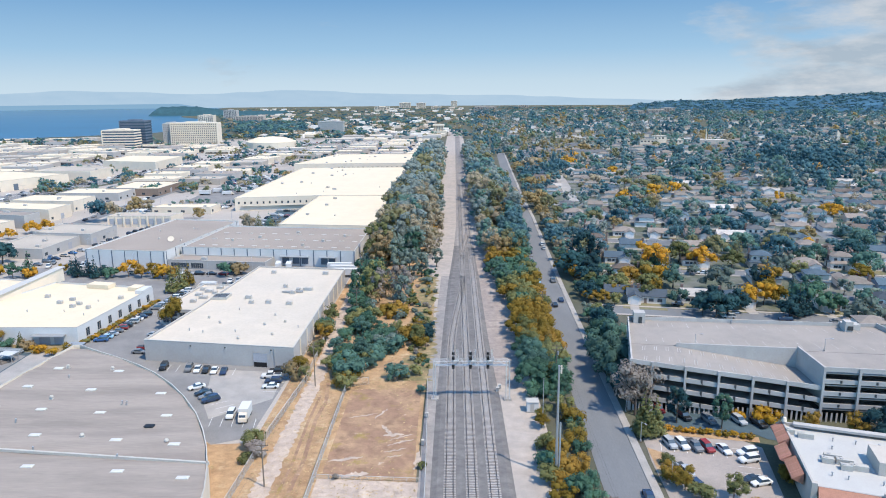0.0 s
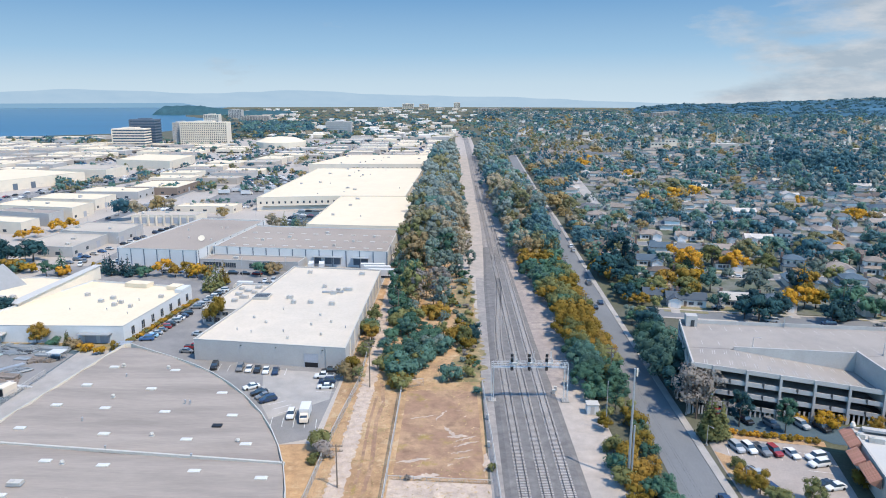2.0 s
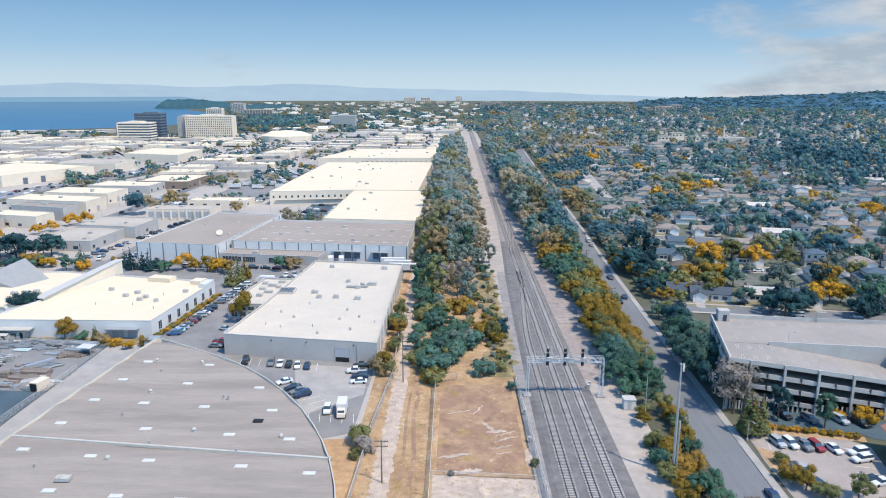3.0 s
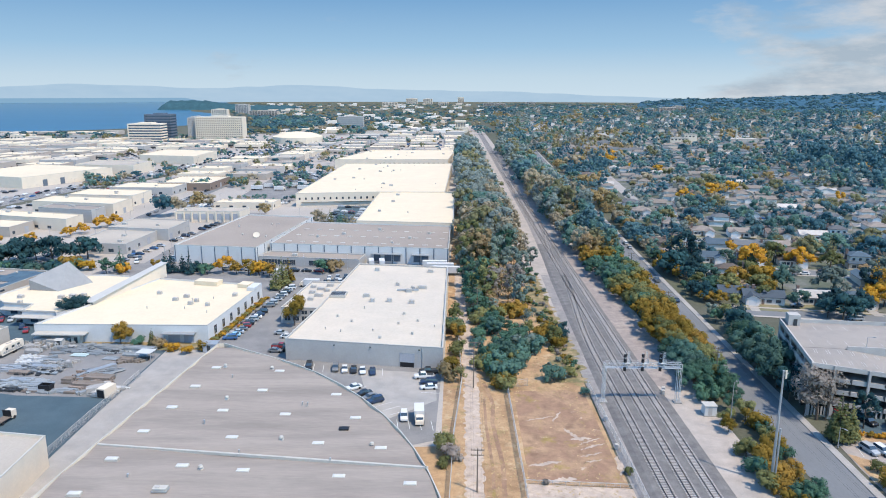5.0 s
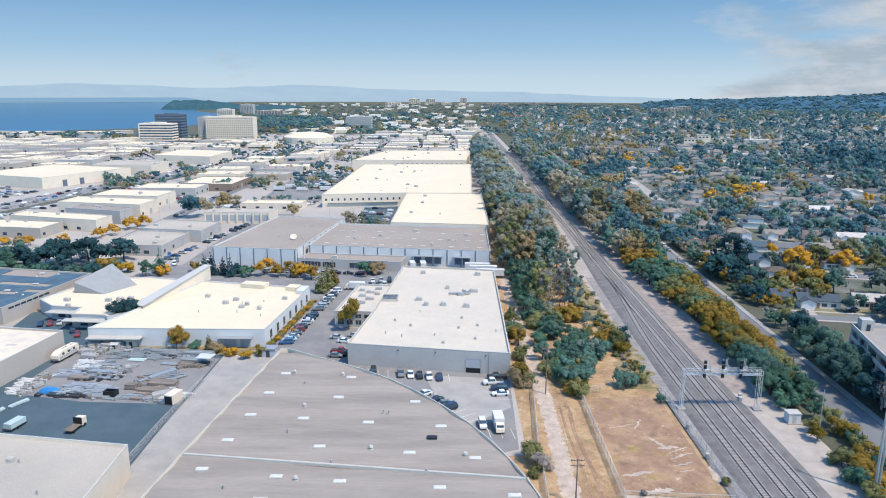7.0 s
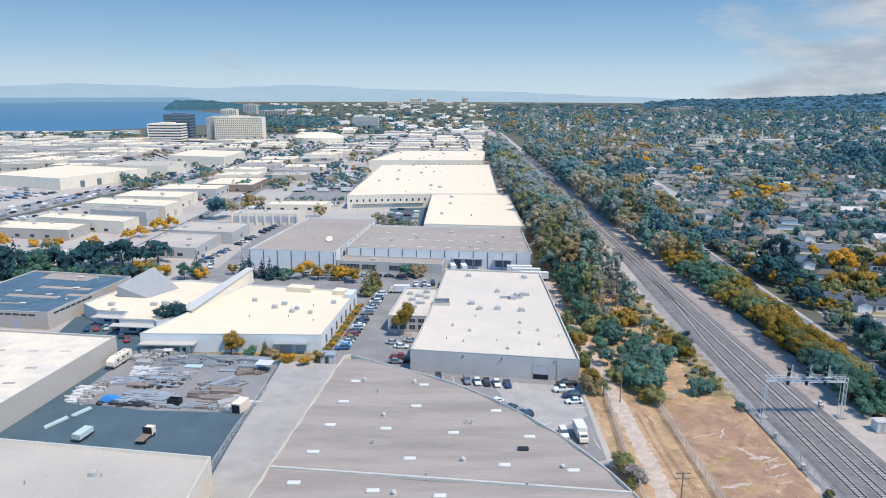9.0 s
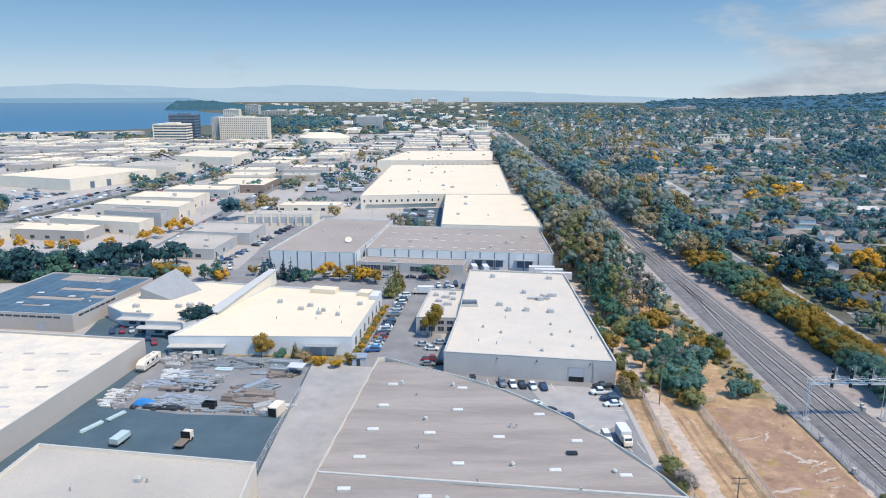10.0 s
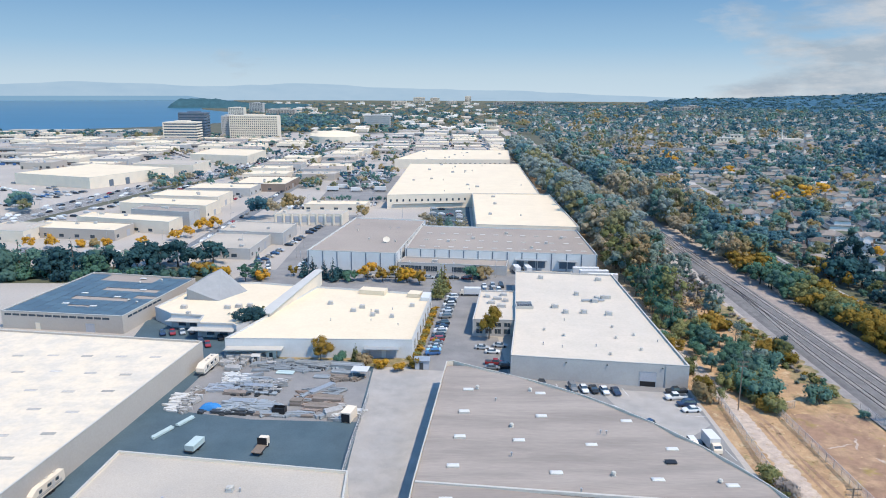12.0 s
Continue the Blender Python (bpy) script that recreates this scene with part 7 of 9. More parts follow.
base_rot = math.degrees(math.atan2(UU[1], UU[0]))
streets = []
n_house = 0
for k in range(11):
    v0 = 64.0 * k
    streets.append(v0)
    for dv, turn in ((15.5, 0), (48.0, 180)):
        v = v0 + dv
        u = -8.0 - 0.15 * v
        while u < 420:
            x, y = hxy(u + hr.uniform(-1.4, 1.4), v + hr.uniform(-3, 3))
            u += hr.choice((15.0, 16.0, 17.5, 19.0))
            if x < cal_x(min(y, 940)) + 13 or x > 0.70 * y + 25 or y > 900 or abs(x - side_x(y)) < 10:
                continue
            if hr.random() < 0.05:
                continue
            s, r, w = hr.choice(COMBO if y < 370 else COMBO_PALE)
            if (x - 88) ** 2 + (y - 268) ** 2 < 60:
                s, r, w = 1, "pale", "white"
            put_house(x, y, base_rot + turn + hr.uniform(-3, 3) + (90 if y > 480 and hr.random() < 0.35 else 0), s, r, w, y < 420)
            n_house += 1
put_house(66, 268, base_rot + 180, 4, "dark", "beige", True)
for x, y, kind, leaf, h in ((52, 262, "dome", "amber", 0.5), (56, 259.5, "dome", "amber", 0.5), (47.5, 243, "broad", "eucalypt", 0.6), (60, 256, "broad", "olive", 0.6), (57, 274, "broad", "green", 0.7), (61, 279, "dome", "green", 0.6), (53, 274, "shrub", "dark", 1.4), (55, 283, "broad", "olive", 0.7), (74, 262, "broad", "olive", 0.75), (78, 268, "broad", "amber", 0.8), (96, 252, "broad", "dark", 0.8), (58, 288, "broad", "dark", 0.8)):
    tree(x, y, kind, leaf, h * 1.15)
# row on the near side of the first street, beyond the garage
for u in (74, 92, 108, 124):
    x, y = hxy(u, -16)
    if x > 132:
        put_house(x, y, base_rot + 180, *hr.choice(COMBO), True)
for v0 in streets[:9]:
    a, b = hxy(-14 - 0.14 * v0, v0), hxy(420, v0)
    setting("residential_street", strip([a, b], -4.6, 4.6, -0.02), M["street"], "narrow grey residential street")
    for d0, d1 in ((4.6, 6.2), (-6.2, -4.6)):
        setting("sidewalk", strip([a, b], d0, d1, 0.06), M["urban"], "concrete sidewalk")
for u0 in (118.0, 262.0):
    setting("residential_street", strip([hxy(u0, -30), hxy(u0, 640)], -4.5, 4.5, -0.025), M["street"], "narrow grey residential street")
setting("gardens", MB().sheet([hxy(-4, 8), hxy(90, 8), hxy(90, -28), hxy(470, -28), hxy(470, 660), hxy(-105, 660)], -0.05), M["garden"], "shrubby gardens and drives of the suburb")

# garden trees
gt = random.Random(31)
GT = (("dark", 3.4), ("bluegreen", 3.0), ("green", 2.8), ("eucalypt", 1.4), ("olive", 1.8), ("russet", 1.0), ("amber", 0.2))
for k in range(10):
    for v, dens in ((64 * k + 31.5, 0.85), (64 * k + 8.0, 0.34), (64 * k - 8.0, 0.34), (64 * k + 24, 0.24), (64 * k + 40, 0.24)):
        u = -4.0 - 0.15 * v
        while u < 420:
            u += gt.uniform(7.5, 12.5)
            x, y = hxy(u, v + gt.uniform(-2.5, 2.5))
            if abs(x - side_x(y)) < 6.5 or x < cal_x(min(y, 940)) + 7 or x > 0.70 * y + 25 or y > 880 or gt.random() > dens or (x < 128 and y < 246):
                continue
            kind = pick(gt, (("broad", 4), ("dome", 1.6), ("conifer", 1.4), ("shrub", 1.4)))
            h = gt.uniform(0.75, 1.35) * (1.35 if kind == "shrub" else 1.0)
            tree(x, y, kind, "gold" if gt.random() < 0.018 else grove(gt, x, y, GT), h, lod=1 if y < 430 else 2, group="garden trees")


# ---- vehicles ----
PAINT = {"white": (0.52, 0.515, 0.50), "silver": (0.30, 0.31, 0.315), "grey": (0.14, 0.145, 0.15), "black": (0.018, 0.02, 0.023), "blue": (0.035, 0.09, 0.20), "red": (0.20, 0.025, 0.027), "dark blue": (0.02, 0.035, 0.07), "pale blue": (0.22, 0.38, 0.50), "beige": (0.36, 0.31, 0.25)}
for k, v in PAINT.items():
    M["paint_" + k] = mat("car_paint_" + k.replace(" ", "_"), v, 0.25, 0.04, 0.5, 4.0, 0.0, spec=0.5)
M["lamp_red"] = mat("red_tail_lens", (0.35, 0.02, 0.02), 0.3, 0.05, 1.0, 6.0, 0.0)
M["lamp_clear"] = mat("clear_headlamp", (0.7, 0.7, 0.68), 0.15, 0.05, 1.0, 6.0, 0.0)
car_parts = {}


def loft(sections):
    """A closed shell through rings of equal length."""
    mb = MB()
    n = len(sections[0])
    for s in sections:
        mb.v += s
    for k in range(len(sections) - 1):
        for i in range(n):
            j = (i + 1) % n
            mb.f.append((k * n + i, k * n + j, (k + 1) * n + j, (k + 1) * n + i))
    mb.f += [tuple(range(n - 1, -1, -1)), tuple(range((len(sections) - 1) * n, len(sections) * n))]
    return mb


def hull(rows, w):
    """Cross sections along the car's length: (y, bottom, belt, half-width factor)."""
    out = []
    for y, z0, z1, k in rows:
        h = w / 2 * k
        out.append([(-h * 0.92, y, z0), (h * 0.92, y, z0), (h, y, z0 + (z1 - z0) * 0.45), (h * 0.94, y, z1 - 0.05), (h * 0.8, y, z1), (-h * 0.8, y, z1), (-h * 0.94, y, z1 - 0.05), (-h, y, z0 + (z1 - z0) * 0.45)])
    return loft(out)


SHAPES = {  # length, width, hull rows, cabin (front y, rear y, front top y, rear top y, belt, top)
    "sedan": (4.6, 1.82, [(-2.3, 0.35, 0.68, 0.82), (-2.05, 0.22, 0.80, 0.97), (-0.9, 0.2, 0.95, 1.0), (0.9, 0.2, 0.97, 1.0), (2.0, 0.22, 0.95, 0.97), (2.28, 0.38, 0.86, 0.84)], (-1.0, 1.75, -0.25, 1.0, 0.93, 1.44)),
    "suv": (4.7, 1.9, [(-2.35, 0.4, 0.85, 0.85), (-2.1, 0.28, 1.0, 0.98), (-0.9, 0.25, 1.12, 1.0), (1.4, 0.25, 1.14, 1.0), (2.1, 0.28, 1.12, 0.98), (2.35, 0.42, 1.0, 0.88)], (-1.1, 2.2, -0.45, 1.85, 1.08, 1.74)),
    "pickup": (5.6, 1.95, [(-2.8, 0.45, 0.95, 0.86), (-2.55, 0.3, 1.1, 0.98), (-1.4, 0.3, 1.18, 1.0), (0.4, 0.3, 1.2, 1.0), (2.6, 0.32, 1.16, 1.0), (2.8, 0.42, 1.12, 0.95)], (-1.5, 0.6, -0.9, 0.4, 1.14, 1.84)),
}


def car_proto(shape, paint):
    key = (shape, paint)
    L, w, rows, cab = SHAPES[shape]
    nice = {"sedan": "sedan", "suv": "sport utility car", "pickup": "pickup truck"}[shape]
    c = thing("car" if shape != "pickup" else "pickup_truck", (0, 0, 0), paint + " " + nice + " parked on the asphalt", "car", "parked cars")
    if shape not in car_parts:
        fy, ry, fty, rty, b, t = cab
        h, ht = w / 2 * 0.9, w / 2 * 0.74
        gl = MB().add([(-h, fy, b), (h, fy, b), (h, ry, b), (-h, ry, b), (-ht, fty, t - 0.05), (ht, fty, t - 0.05), (ht, rty, t - 0.05), (-ht, rty, t - 0.05)],
                      [(0, 1, 5, 4), (1, 2, 6, 5), (2, 3, 7, 6), (3, 0, 4, 7), (4, 5, 6, 7)])
        rf = MB().prism([(-ht - 0.03, fty - 0.05), (ht + 0.03, fty - 0.05), (ht + 0.03, rty + 0.05), (-ht - 0.03, rty + 0.05)], t - 0.05, t)
        wh = MB().tube((-0.11, 0, 0), (0.11, 0, 0), 0.34, 12)
        rim = MB().tube((-0.12, 0, 0), (0.12, 0, 0), 0.19, 8)
        hull_mb = hull(rows, w)
        if shape == "pickup":
            hull_mb.box(-0.9, 0.9, 0.75, 0.8, 1.1, 1.2)
        car_parts[shape] = (hull_mb, gl.mesh("windows", M["window"]), rf, wh.mesh("tyre", M["rubber"]), rim.mesh("rim", M["chrome"]))
    hl, gl, rf, wh, rim = car_parts[shape]
    part("body", hl, M["paint_" + paint], c, smooth=False)
    o = new("greenhouse", gl)
    o.parent = c
    part("roof", rf, M["paint_" + paint], c)
    for sx in (-1, 1):
        for y in (-L * 0.31, L * 0.3):
            q = new("tyre", wh)
            q.parent, q.location = c, (sx * (w / 2 - 0.12), y, 0.34)
    for sx in (() if shape != "pickup" else (-1, 1)):
        part("headlamp", MB().box(sx * 0.62 - 0.18, sx * 0.62 + 0.18, -L / 2 + 0.06, -L / 2 + 0.2, rows[0][2] - 0.16, rows[0][2] + 0.02), M["lamp_clear"], c)
    if shape == "pickup":
        part("cargo_bed", MB().box(-0.78, 0.78, 0.85, 2.6, 1.15, 1.21), M["metal_dark"], c, "dark cargo bed floor")
    return c


car_made = {}


def car(x, y, rot, shape="sedan", paint="white", z=0.0):
    """rot: degrees by which the nose turns from -y."""
    m = pose(x, y, z, 0, 0, rot)
    if (shape, paint) not in car_made:
        car_made[shape, paint] = car_proto(shape, paint)
        car_made[shape, paint].matrix_basis = m
        return car_made[shape, paint]
    return copy_thing(car_made[shape, paint], m)


cr = random.Random(61)
COL = (("white", 3), ("silver", 2.5), ("grey", 2), ("black", 2.2), ("blue", 0.8), ("red", 0.7), ("dark blue", 1), ("pale blue", 0.4), ("beige", 0.4))
# front of the white warehouse
for x, y, p, s in ((-86.6, 193.2, "black", "suv"), (-78.7, 192.0, "grey", "suv"), (-75.9, 191.4, "white", "sedan"), (-73.3, 191, "black", "sedan"), (-70.6, 190.4, "white", "sedan"), (-67.7, 189.8, "dark blue", "sedan")):
    car(x, y, 6, s, p)
for x, y, p, s in ((-51.6, 190.0, "black", "pickup"), (-52.9, 186.4, "white", "pickup"), (-51.4, 182.6, "dark blue", "suv"), (-51.3, 179.2, "white", "sedan")):
    car(x, y, -84, s, p)
for x, y, p, s in ((-71.6, 178.6, "white", "sedan"), (-68.4, 174.8, "black", "sedan"), (-66.6, 172.6, "grey", "sedan"), (-64.9, 170.4, "dark blue", "suv")):
    car(x, y, -56, s, p)
car(-56.8, 161.6, 4, "suv", "white")
lot_line = MB().box(-0.06, 0.06, -2.5, 2.5, -0.014, -0.008).mesh("bay_line", M["white_line"])


def bay(x, y, rot):
    o = tagged(new("bay_line", lot_line), "white painted parking bay line", kind="structure")
    o.matrix_basis = pose(x, y, 0, 0, 0, rot)


for k in range(9):
    bay(-88.2 + k * 2.9, 193.9 - k * 0.42, 6)
for k in range(6):
    bay(-50.9, 176.6 + k * 3.2, 84)
for k in range(8):
    bay(-72.4 + k * 2.0, 181.2 - k * 2.35, -56)
for k in range(5):
    bay(-61 + k * 2.8, 158.6 - k * 0.2, 8)
# row along the white hall
for k, (y, p) in enumerate(((216.6, "blue"), (219.3, "pale blue"), (222.2, "silver"), (225.4, "grey"), (228.2, "red"), (231, "black"), (235.2, "silver"), (238, "white"), (241, "dark blue"), (244, "black"), (251.5, "grey"), (254.4, "silver"), (259.2, "silver"), (262, "grey"), (265.6, "white"), (268.5, "black"), (272, "silver"), (275.5, "white"))):
    car(-116.9 + (y - 216) * 0.105, y, -80, cr.choice(("sedan", "suv", "sedan")), p)
    bay(-116.9 + (y - 216) * 0.105, y + 1.45, 98)
for x, y, p, s, r in ((-101.5, 221.7, "silver", "sedan", 85), (-95.9, 223.6, "silver", "sedan", 85), (-98.6, 208.9, "red", "pickup", 85), (-95.4, 206.4, "black", "suv", 85), (-99.4, 205.6, "grey", "sedan", 85), (-98.6, 218.2, "white", "sedan", 85)):
    car(x, y, r, s, p)
# behind the wing and before the docks
for x, y in ((-98, 284), (-95, 284.4), (-92, 284.6), (-97.5, 291), (-94, 291.4), (-90.6, 291.7)):
    car(x, y, 4, cr.choice(("sedan", "suv")), pick(cr, COL))
for k in range(9):
    car(-146 + k * 5.2 + cr.uniform(-0.5, 0.5), 305.5 - k * 0.3, 88, cr.choice(("sedan", "suv")), pick(cr, COL))
# street lined with cars beside the tall warehouse
for k in range(16):
    if cr.random() < 0.88:
        car(-178 + k * 0.75, 318 + k * 7.4, -78, cr.choice(("sedan", "suv", "sedan", "pickup")), pick(cr, COL))
for k in range(18):
    if cr.random() < 0.88:
        car(-199.5 + k * 0.9, 322 + k * 6.2, 78, cr.choice(("sedan", "suv", "sedan")), pick(cr, COL))
for x, y in ((-195, 324), (-196.5, 331), (-204, 341)):
    car(x + 3, y - 6, 20, "suv", pick(cr, COL))
# court of the white hall
for x, y, p in ((-205, 232.6, "dark blue"), (-202, 233.2, "red"), (-199, 233.8, "silver"), (-196, 234.2, "black"), (-187, 222.6, "red"), (-190.5, 226.4, "dark blue"), (-184.8, 228.6, "black")):
    car(x, y, 25, "sedan", p)
# garage side
for x, y, p, s in ((48.4, 146.9, "silver", "suv"), (51.0, 146.4, "white", "suv"), (53.6, 145.8, "grey", "pickup"), (56.2, 145.2, "red", "suv"), (59.7, 144.3, "white", "sedan")):
    car(x, y, 12, s, p)
for x, y, p, s in ((64.3, 142.8, "white", "suv"), (63.5, 139.8, "white", "suv"), (60.5, 131.5, "black", "sedan"), (62.2, 130.6, "white", "sedan")):
    car(x, y, -76, s, p)
car(48.0, 135.0, 14, "pickup", "silver")
car(48.8, 128.6, 18, "suv", "dark blue")
for x, y, p in ((50.6, 164.6, "red"), (56, 160.8, "black"), (61.4, 158.8, "grey"), (68.6, 158.5, "silver"), (72.8, 157.0, "black")):
    car(x, y, 16, "suv", p)
for x, y, p, s, r in ((30.9, 189.5, "white", "suv", 0), (37.4, 255, "black", "sedan", 178), (40.6, 261.4, "dark blue", "sedan", 178), (41.4, 290.5, "grey", "pickup", 178), (34.4, 267.6, "black", "sedan", 0), (32.6, 242.9, "white", "sedan", 0), (35.9, 322, "black", "suv", 0),
                      (45.3, 354, "silver", "sedan", 180), (34.9, 288.8, "pale blue", "sedan", 0), (37.9, 125.4, "dark blue", "sedan", 180), (45.6, 364, "white", "suv", 180), (37.4, 345, "black", "sedan", 0)):
    car(x, y, r, s, p)
late_cars = []
# kerbside cars and drives of the suburb
for v0 in streets[:5]:
    u = 4.0
    while u < 240:
        u += cr.uniform(7, 22)
        x, y = hxy(u, v0 + cr.choice((-3.6, 3.6, 9.5, -9.5)))
        if y < 470 and x < 0.68 * y + 10 and x > cal_x(y) + 10 and not (x < 112 and y < 236):
            (late_cars.append((x, y, base_rot + 90)) if y > 330 else None) or y > 330 or car(x, y, base_rot + cr.choice((90, -90)), cr.choice(("sedan", "suv")), pick(cr, COL))


# box trucks, trailers and caravans
def box_truck(x, y, rot, L=6.2, label="white box truck parked on the lot", trailer=False):
    t = thing("box_truck" if not trailer else "semi_trailer", (0, 0, 0), label, "truck", "parked trucks")
    z0 = 0.75 if not trailer else 1.1
    part("box", MB().box(-1.2, 1.2, -L / 2 + (1.7 if not trailer else 0), L / 2, z0, z0 + (2.4 if not trailer else 2.8)), M["wall_cool"], t)
    part("chassis", MB().box(-0.5, 0.5, -L / 2 + 0.4, L / 2 - 0.1, 0.5, z0), M["metal_dark"], t)
    if not trailer:
        cb = part("cab", loft([[(-1.0, -L / 2 - 0.2, 0.5), (1.0, -L / 2 - 0.2, 0.5), (1.0, -L / 2 - 0.1, 1.3), (-1.0, -L / 2 - 0.1, 1.3)], [(-1.05, -L / 2 + 0.5, 0.5), (1.05, -L / 2 + 0.5, 0.5), (0.95, -L / 2 + 0.5, 2.2), (-0.95, -L / 2 + 0.5, 2.2)],
                               [(-1.05, -L / 2 + 1.6, 0.5), (1.05, -L / 2 + 1.6, 0.5), (0.95, -L / 2 + 1.6, 2.3), (-0.95, -L / 2 + 1.6, 2.3)]]), M["wall_white"], t)
        part("windscreen", MB().add([(-0.85, -L / 2 - 0.06, 1.35), (0.85, -L / 2 - 0.06, 1.35), (0.82, -L / 2 + 0.42, 2.1), (-0.82, -L / 2 + 0.42, 2.1)], [(0, 1, 2, 3)]), M["window"], cb)
    ys_ = (-L / 2 + 0.7, L / 2 - 1.3) if not trailer else (L / 2 - 1.2, L / 2 - 2.5)
    for yy in ys_:
        for sx in (-1, 1):
            part("wheel", MB().tube((sx * 0.85, yy, 0.45), (sx * 1.12, yy, 0.45), 0.45, 12), M["rubber"], t)
    if trailer:
        for sx in (-0.7, 0.7):
            part("landing_leg", MB().box(sx - 0.08, sx + 0.08, -L / 2 + 2.0, -L / 2 + 2.2, 0, 0.8), M["metal"], t)
    t.matrix_basis = pose(x, y, 0, 0, 0, rot)
    return t


box_truck(-53.0, 160.6, 4, 6.4, "white box truck standing on the parking lot")
box_truck(-82.3, 315.2, 188, 7.5, "white truck backed up to the dock")
box_truck(-77.4, 314.8, 188, 7.5, "white truck backed up to the dock")
for x, y, L in ((-53, 309.5, 11), (-50.5, 304.8, 12), (-47.8, 299, 12)):
    box_truck(x, y, 88, L, "white semi-trailer parked beside the warehouse", True)
box_truck(-103.5, 279.5, -92, 8.0, "white delivery truck with a long box body")
for k in range(7):
    box_truck(-202 + k * 6.2, 560 + (k % 3) * 16, 90 + 8 * (k % 2), 9, "white truck parked in the truck court", k % 2 == 0)


def caravan(x, y, rot):
    c = thing("caravan", (0, 0, 0), "long white travel trailer with black graphics", "caravan", "travel trailers")
    prof = [(-4.6, 0.75), (4.3, 0.75), (4.6, 1.3), (4.5, 3.1), (-3.2, 3.25), (-4.9, 2.4), (-5.0, 1.4)]
    vs = [(-1.2, y_, z_) for y_, z_ in prof] + [(1.2, y_, z_) for y_, z_ in prof]
    n = len(prof)
    part("shell", MB().add(vs, [tuple(range(n - 1, -1, -1)), tuple(range(n, 2 * n))] + [(i, (i + 1) % n, n + (i + 1) % n, n + i) for i in range(n)]), M["wall_white"], c)
    for yy, w in ((-3.0, 0.9), (-0.6, 1.2), (1.8, 1.0)):
        part("window", MB().box(1.18, 1.23, yy, yy + w, 1.9, 2.6), M["window"], c)
        part("window", MB().box(-1.23, -1.18, yy, yy + w, 1.9, 2.6), M["window"], c)
    part("door", MB().box(1.18, 1.23, 0.8, 1.5, 0.9, 2.7), M["wall_grey"], c)
    for z in (1.15, 1.5):
        part("graphic_stripe", MB().box(1.19, 1.225, -4.2, 3.6, z, z + 0.14), M["trim_dark"], c)
    for yy in (-1.0, 0.3, 2.6):
        part("roof_vent", MB().box(-0.3, 0.3, yy, yy + 0.6, 3.15, 3.4), M["trim"], c)
    for yy in (0.2, 1.1):
        for sx in (-1, 1):
            part("wheel", MB().tube((sx * 0.9, yy, 0.37), (sx * 1.15, yy, 0.37), 0.37, 12), M["rubber"], c)
    part("drawbar", MB().box(-0.15, 0.15, -6.0, -4.6, 0.5, 0.65), M["metal_dark"], c)
    c.matrix_basis = pose(x, y, 0, 0, 0, rot)


caravan(-180.4, 203.4, -7)
caravan(-191.6, 140.2, -7)
# flatbed truck in the yard
fb_t = thing("flatbed_truck", (0, 0, 0), "small flatbed truck with a black headboard", "truck")
part("bed", MB().box(-1.1, 1.1, -0.6, 3.0, 0.85, 1.0), M["wood"], fb_t)
part("headboard", MB().box(-1.1, 1.1, -0.8, -0.62, 0.85, 2.6), M["black"], fb_t)
cb = part("cab", MB().box(-1.0, 1.0, -2.6, -0.9, 0.5, 2.3), M["wall_white"], fb_t)
part("windscreen", MB().box(-0.85, 0.85, -2.63, -2.58, 1.4, 2.1), M["window"], cb)
for yy in (-1.8, 1.9):
    for sx in (-1, 1):
        part("wheel", MB().tube((sx * 0.8, yy, 0.42), (sx * 1.05, yy, 0.42), 0.42, 12), M["rubber"], fb_t)
fb_t.matrix_basis = pose(-153.6, 158.2, 0, 0, 0, 172)

# traffic and parked cars far off, one mesh a colour
far_car = {k: MB() for k in ("white", "silver", "grey", "black", "blue", "red")}


def small_car(x, y, rot):
    m = pose(x, y, 0, 0, 0, rot)
    mb = far_car[pick(cr, (("white", 2.2), ("silver", 2.2), ("grey", 3), ("black", 3.0), ("blue", 0.25), ("red", 0.2)))]
    vs = [(-0.9, -2.2, 0.25), (0.9, -2.2, 0.25), (0.9, 2.2, 0.25), (-0.9, 2.2, 0.25), (-0.9, -2.2, 0.8), (0.9, -2.2, 0.8), (0.9, 2.2, 0.9), (-0.9, 2.2, 0.9), (-0.7, -0.6, 1.45), (0.7, -0.6, 1.45), (0.7, 1.3, 1.45), (-0.7, 1.3, 1.45)]
    mb.add([m @ Vector(p) for p in vs], [(0, 1, 5, 4), (1, 2, 6, 5), (2, 3, 7, 6), (3, 0, 4, 7), (4, 5, 9, 8), (5, 6, 10, 9), (6, 7, 11, 10), (7, 4, 8, 11), (8, 9, 10, 11)])


for q in late_cars:
    small_car(*q)


def hw_at(y):
    for (x0, y0), (x1, y1) in zip(HWY, HWY[1:]):
        if y0 <= y <= y1:
            return x0 + (x1 - x0) * (y - y0) / (y1 - y0)
    return HWY[-1][0]


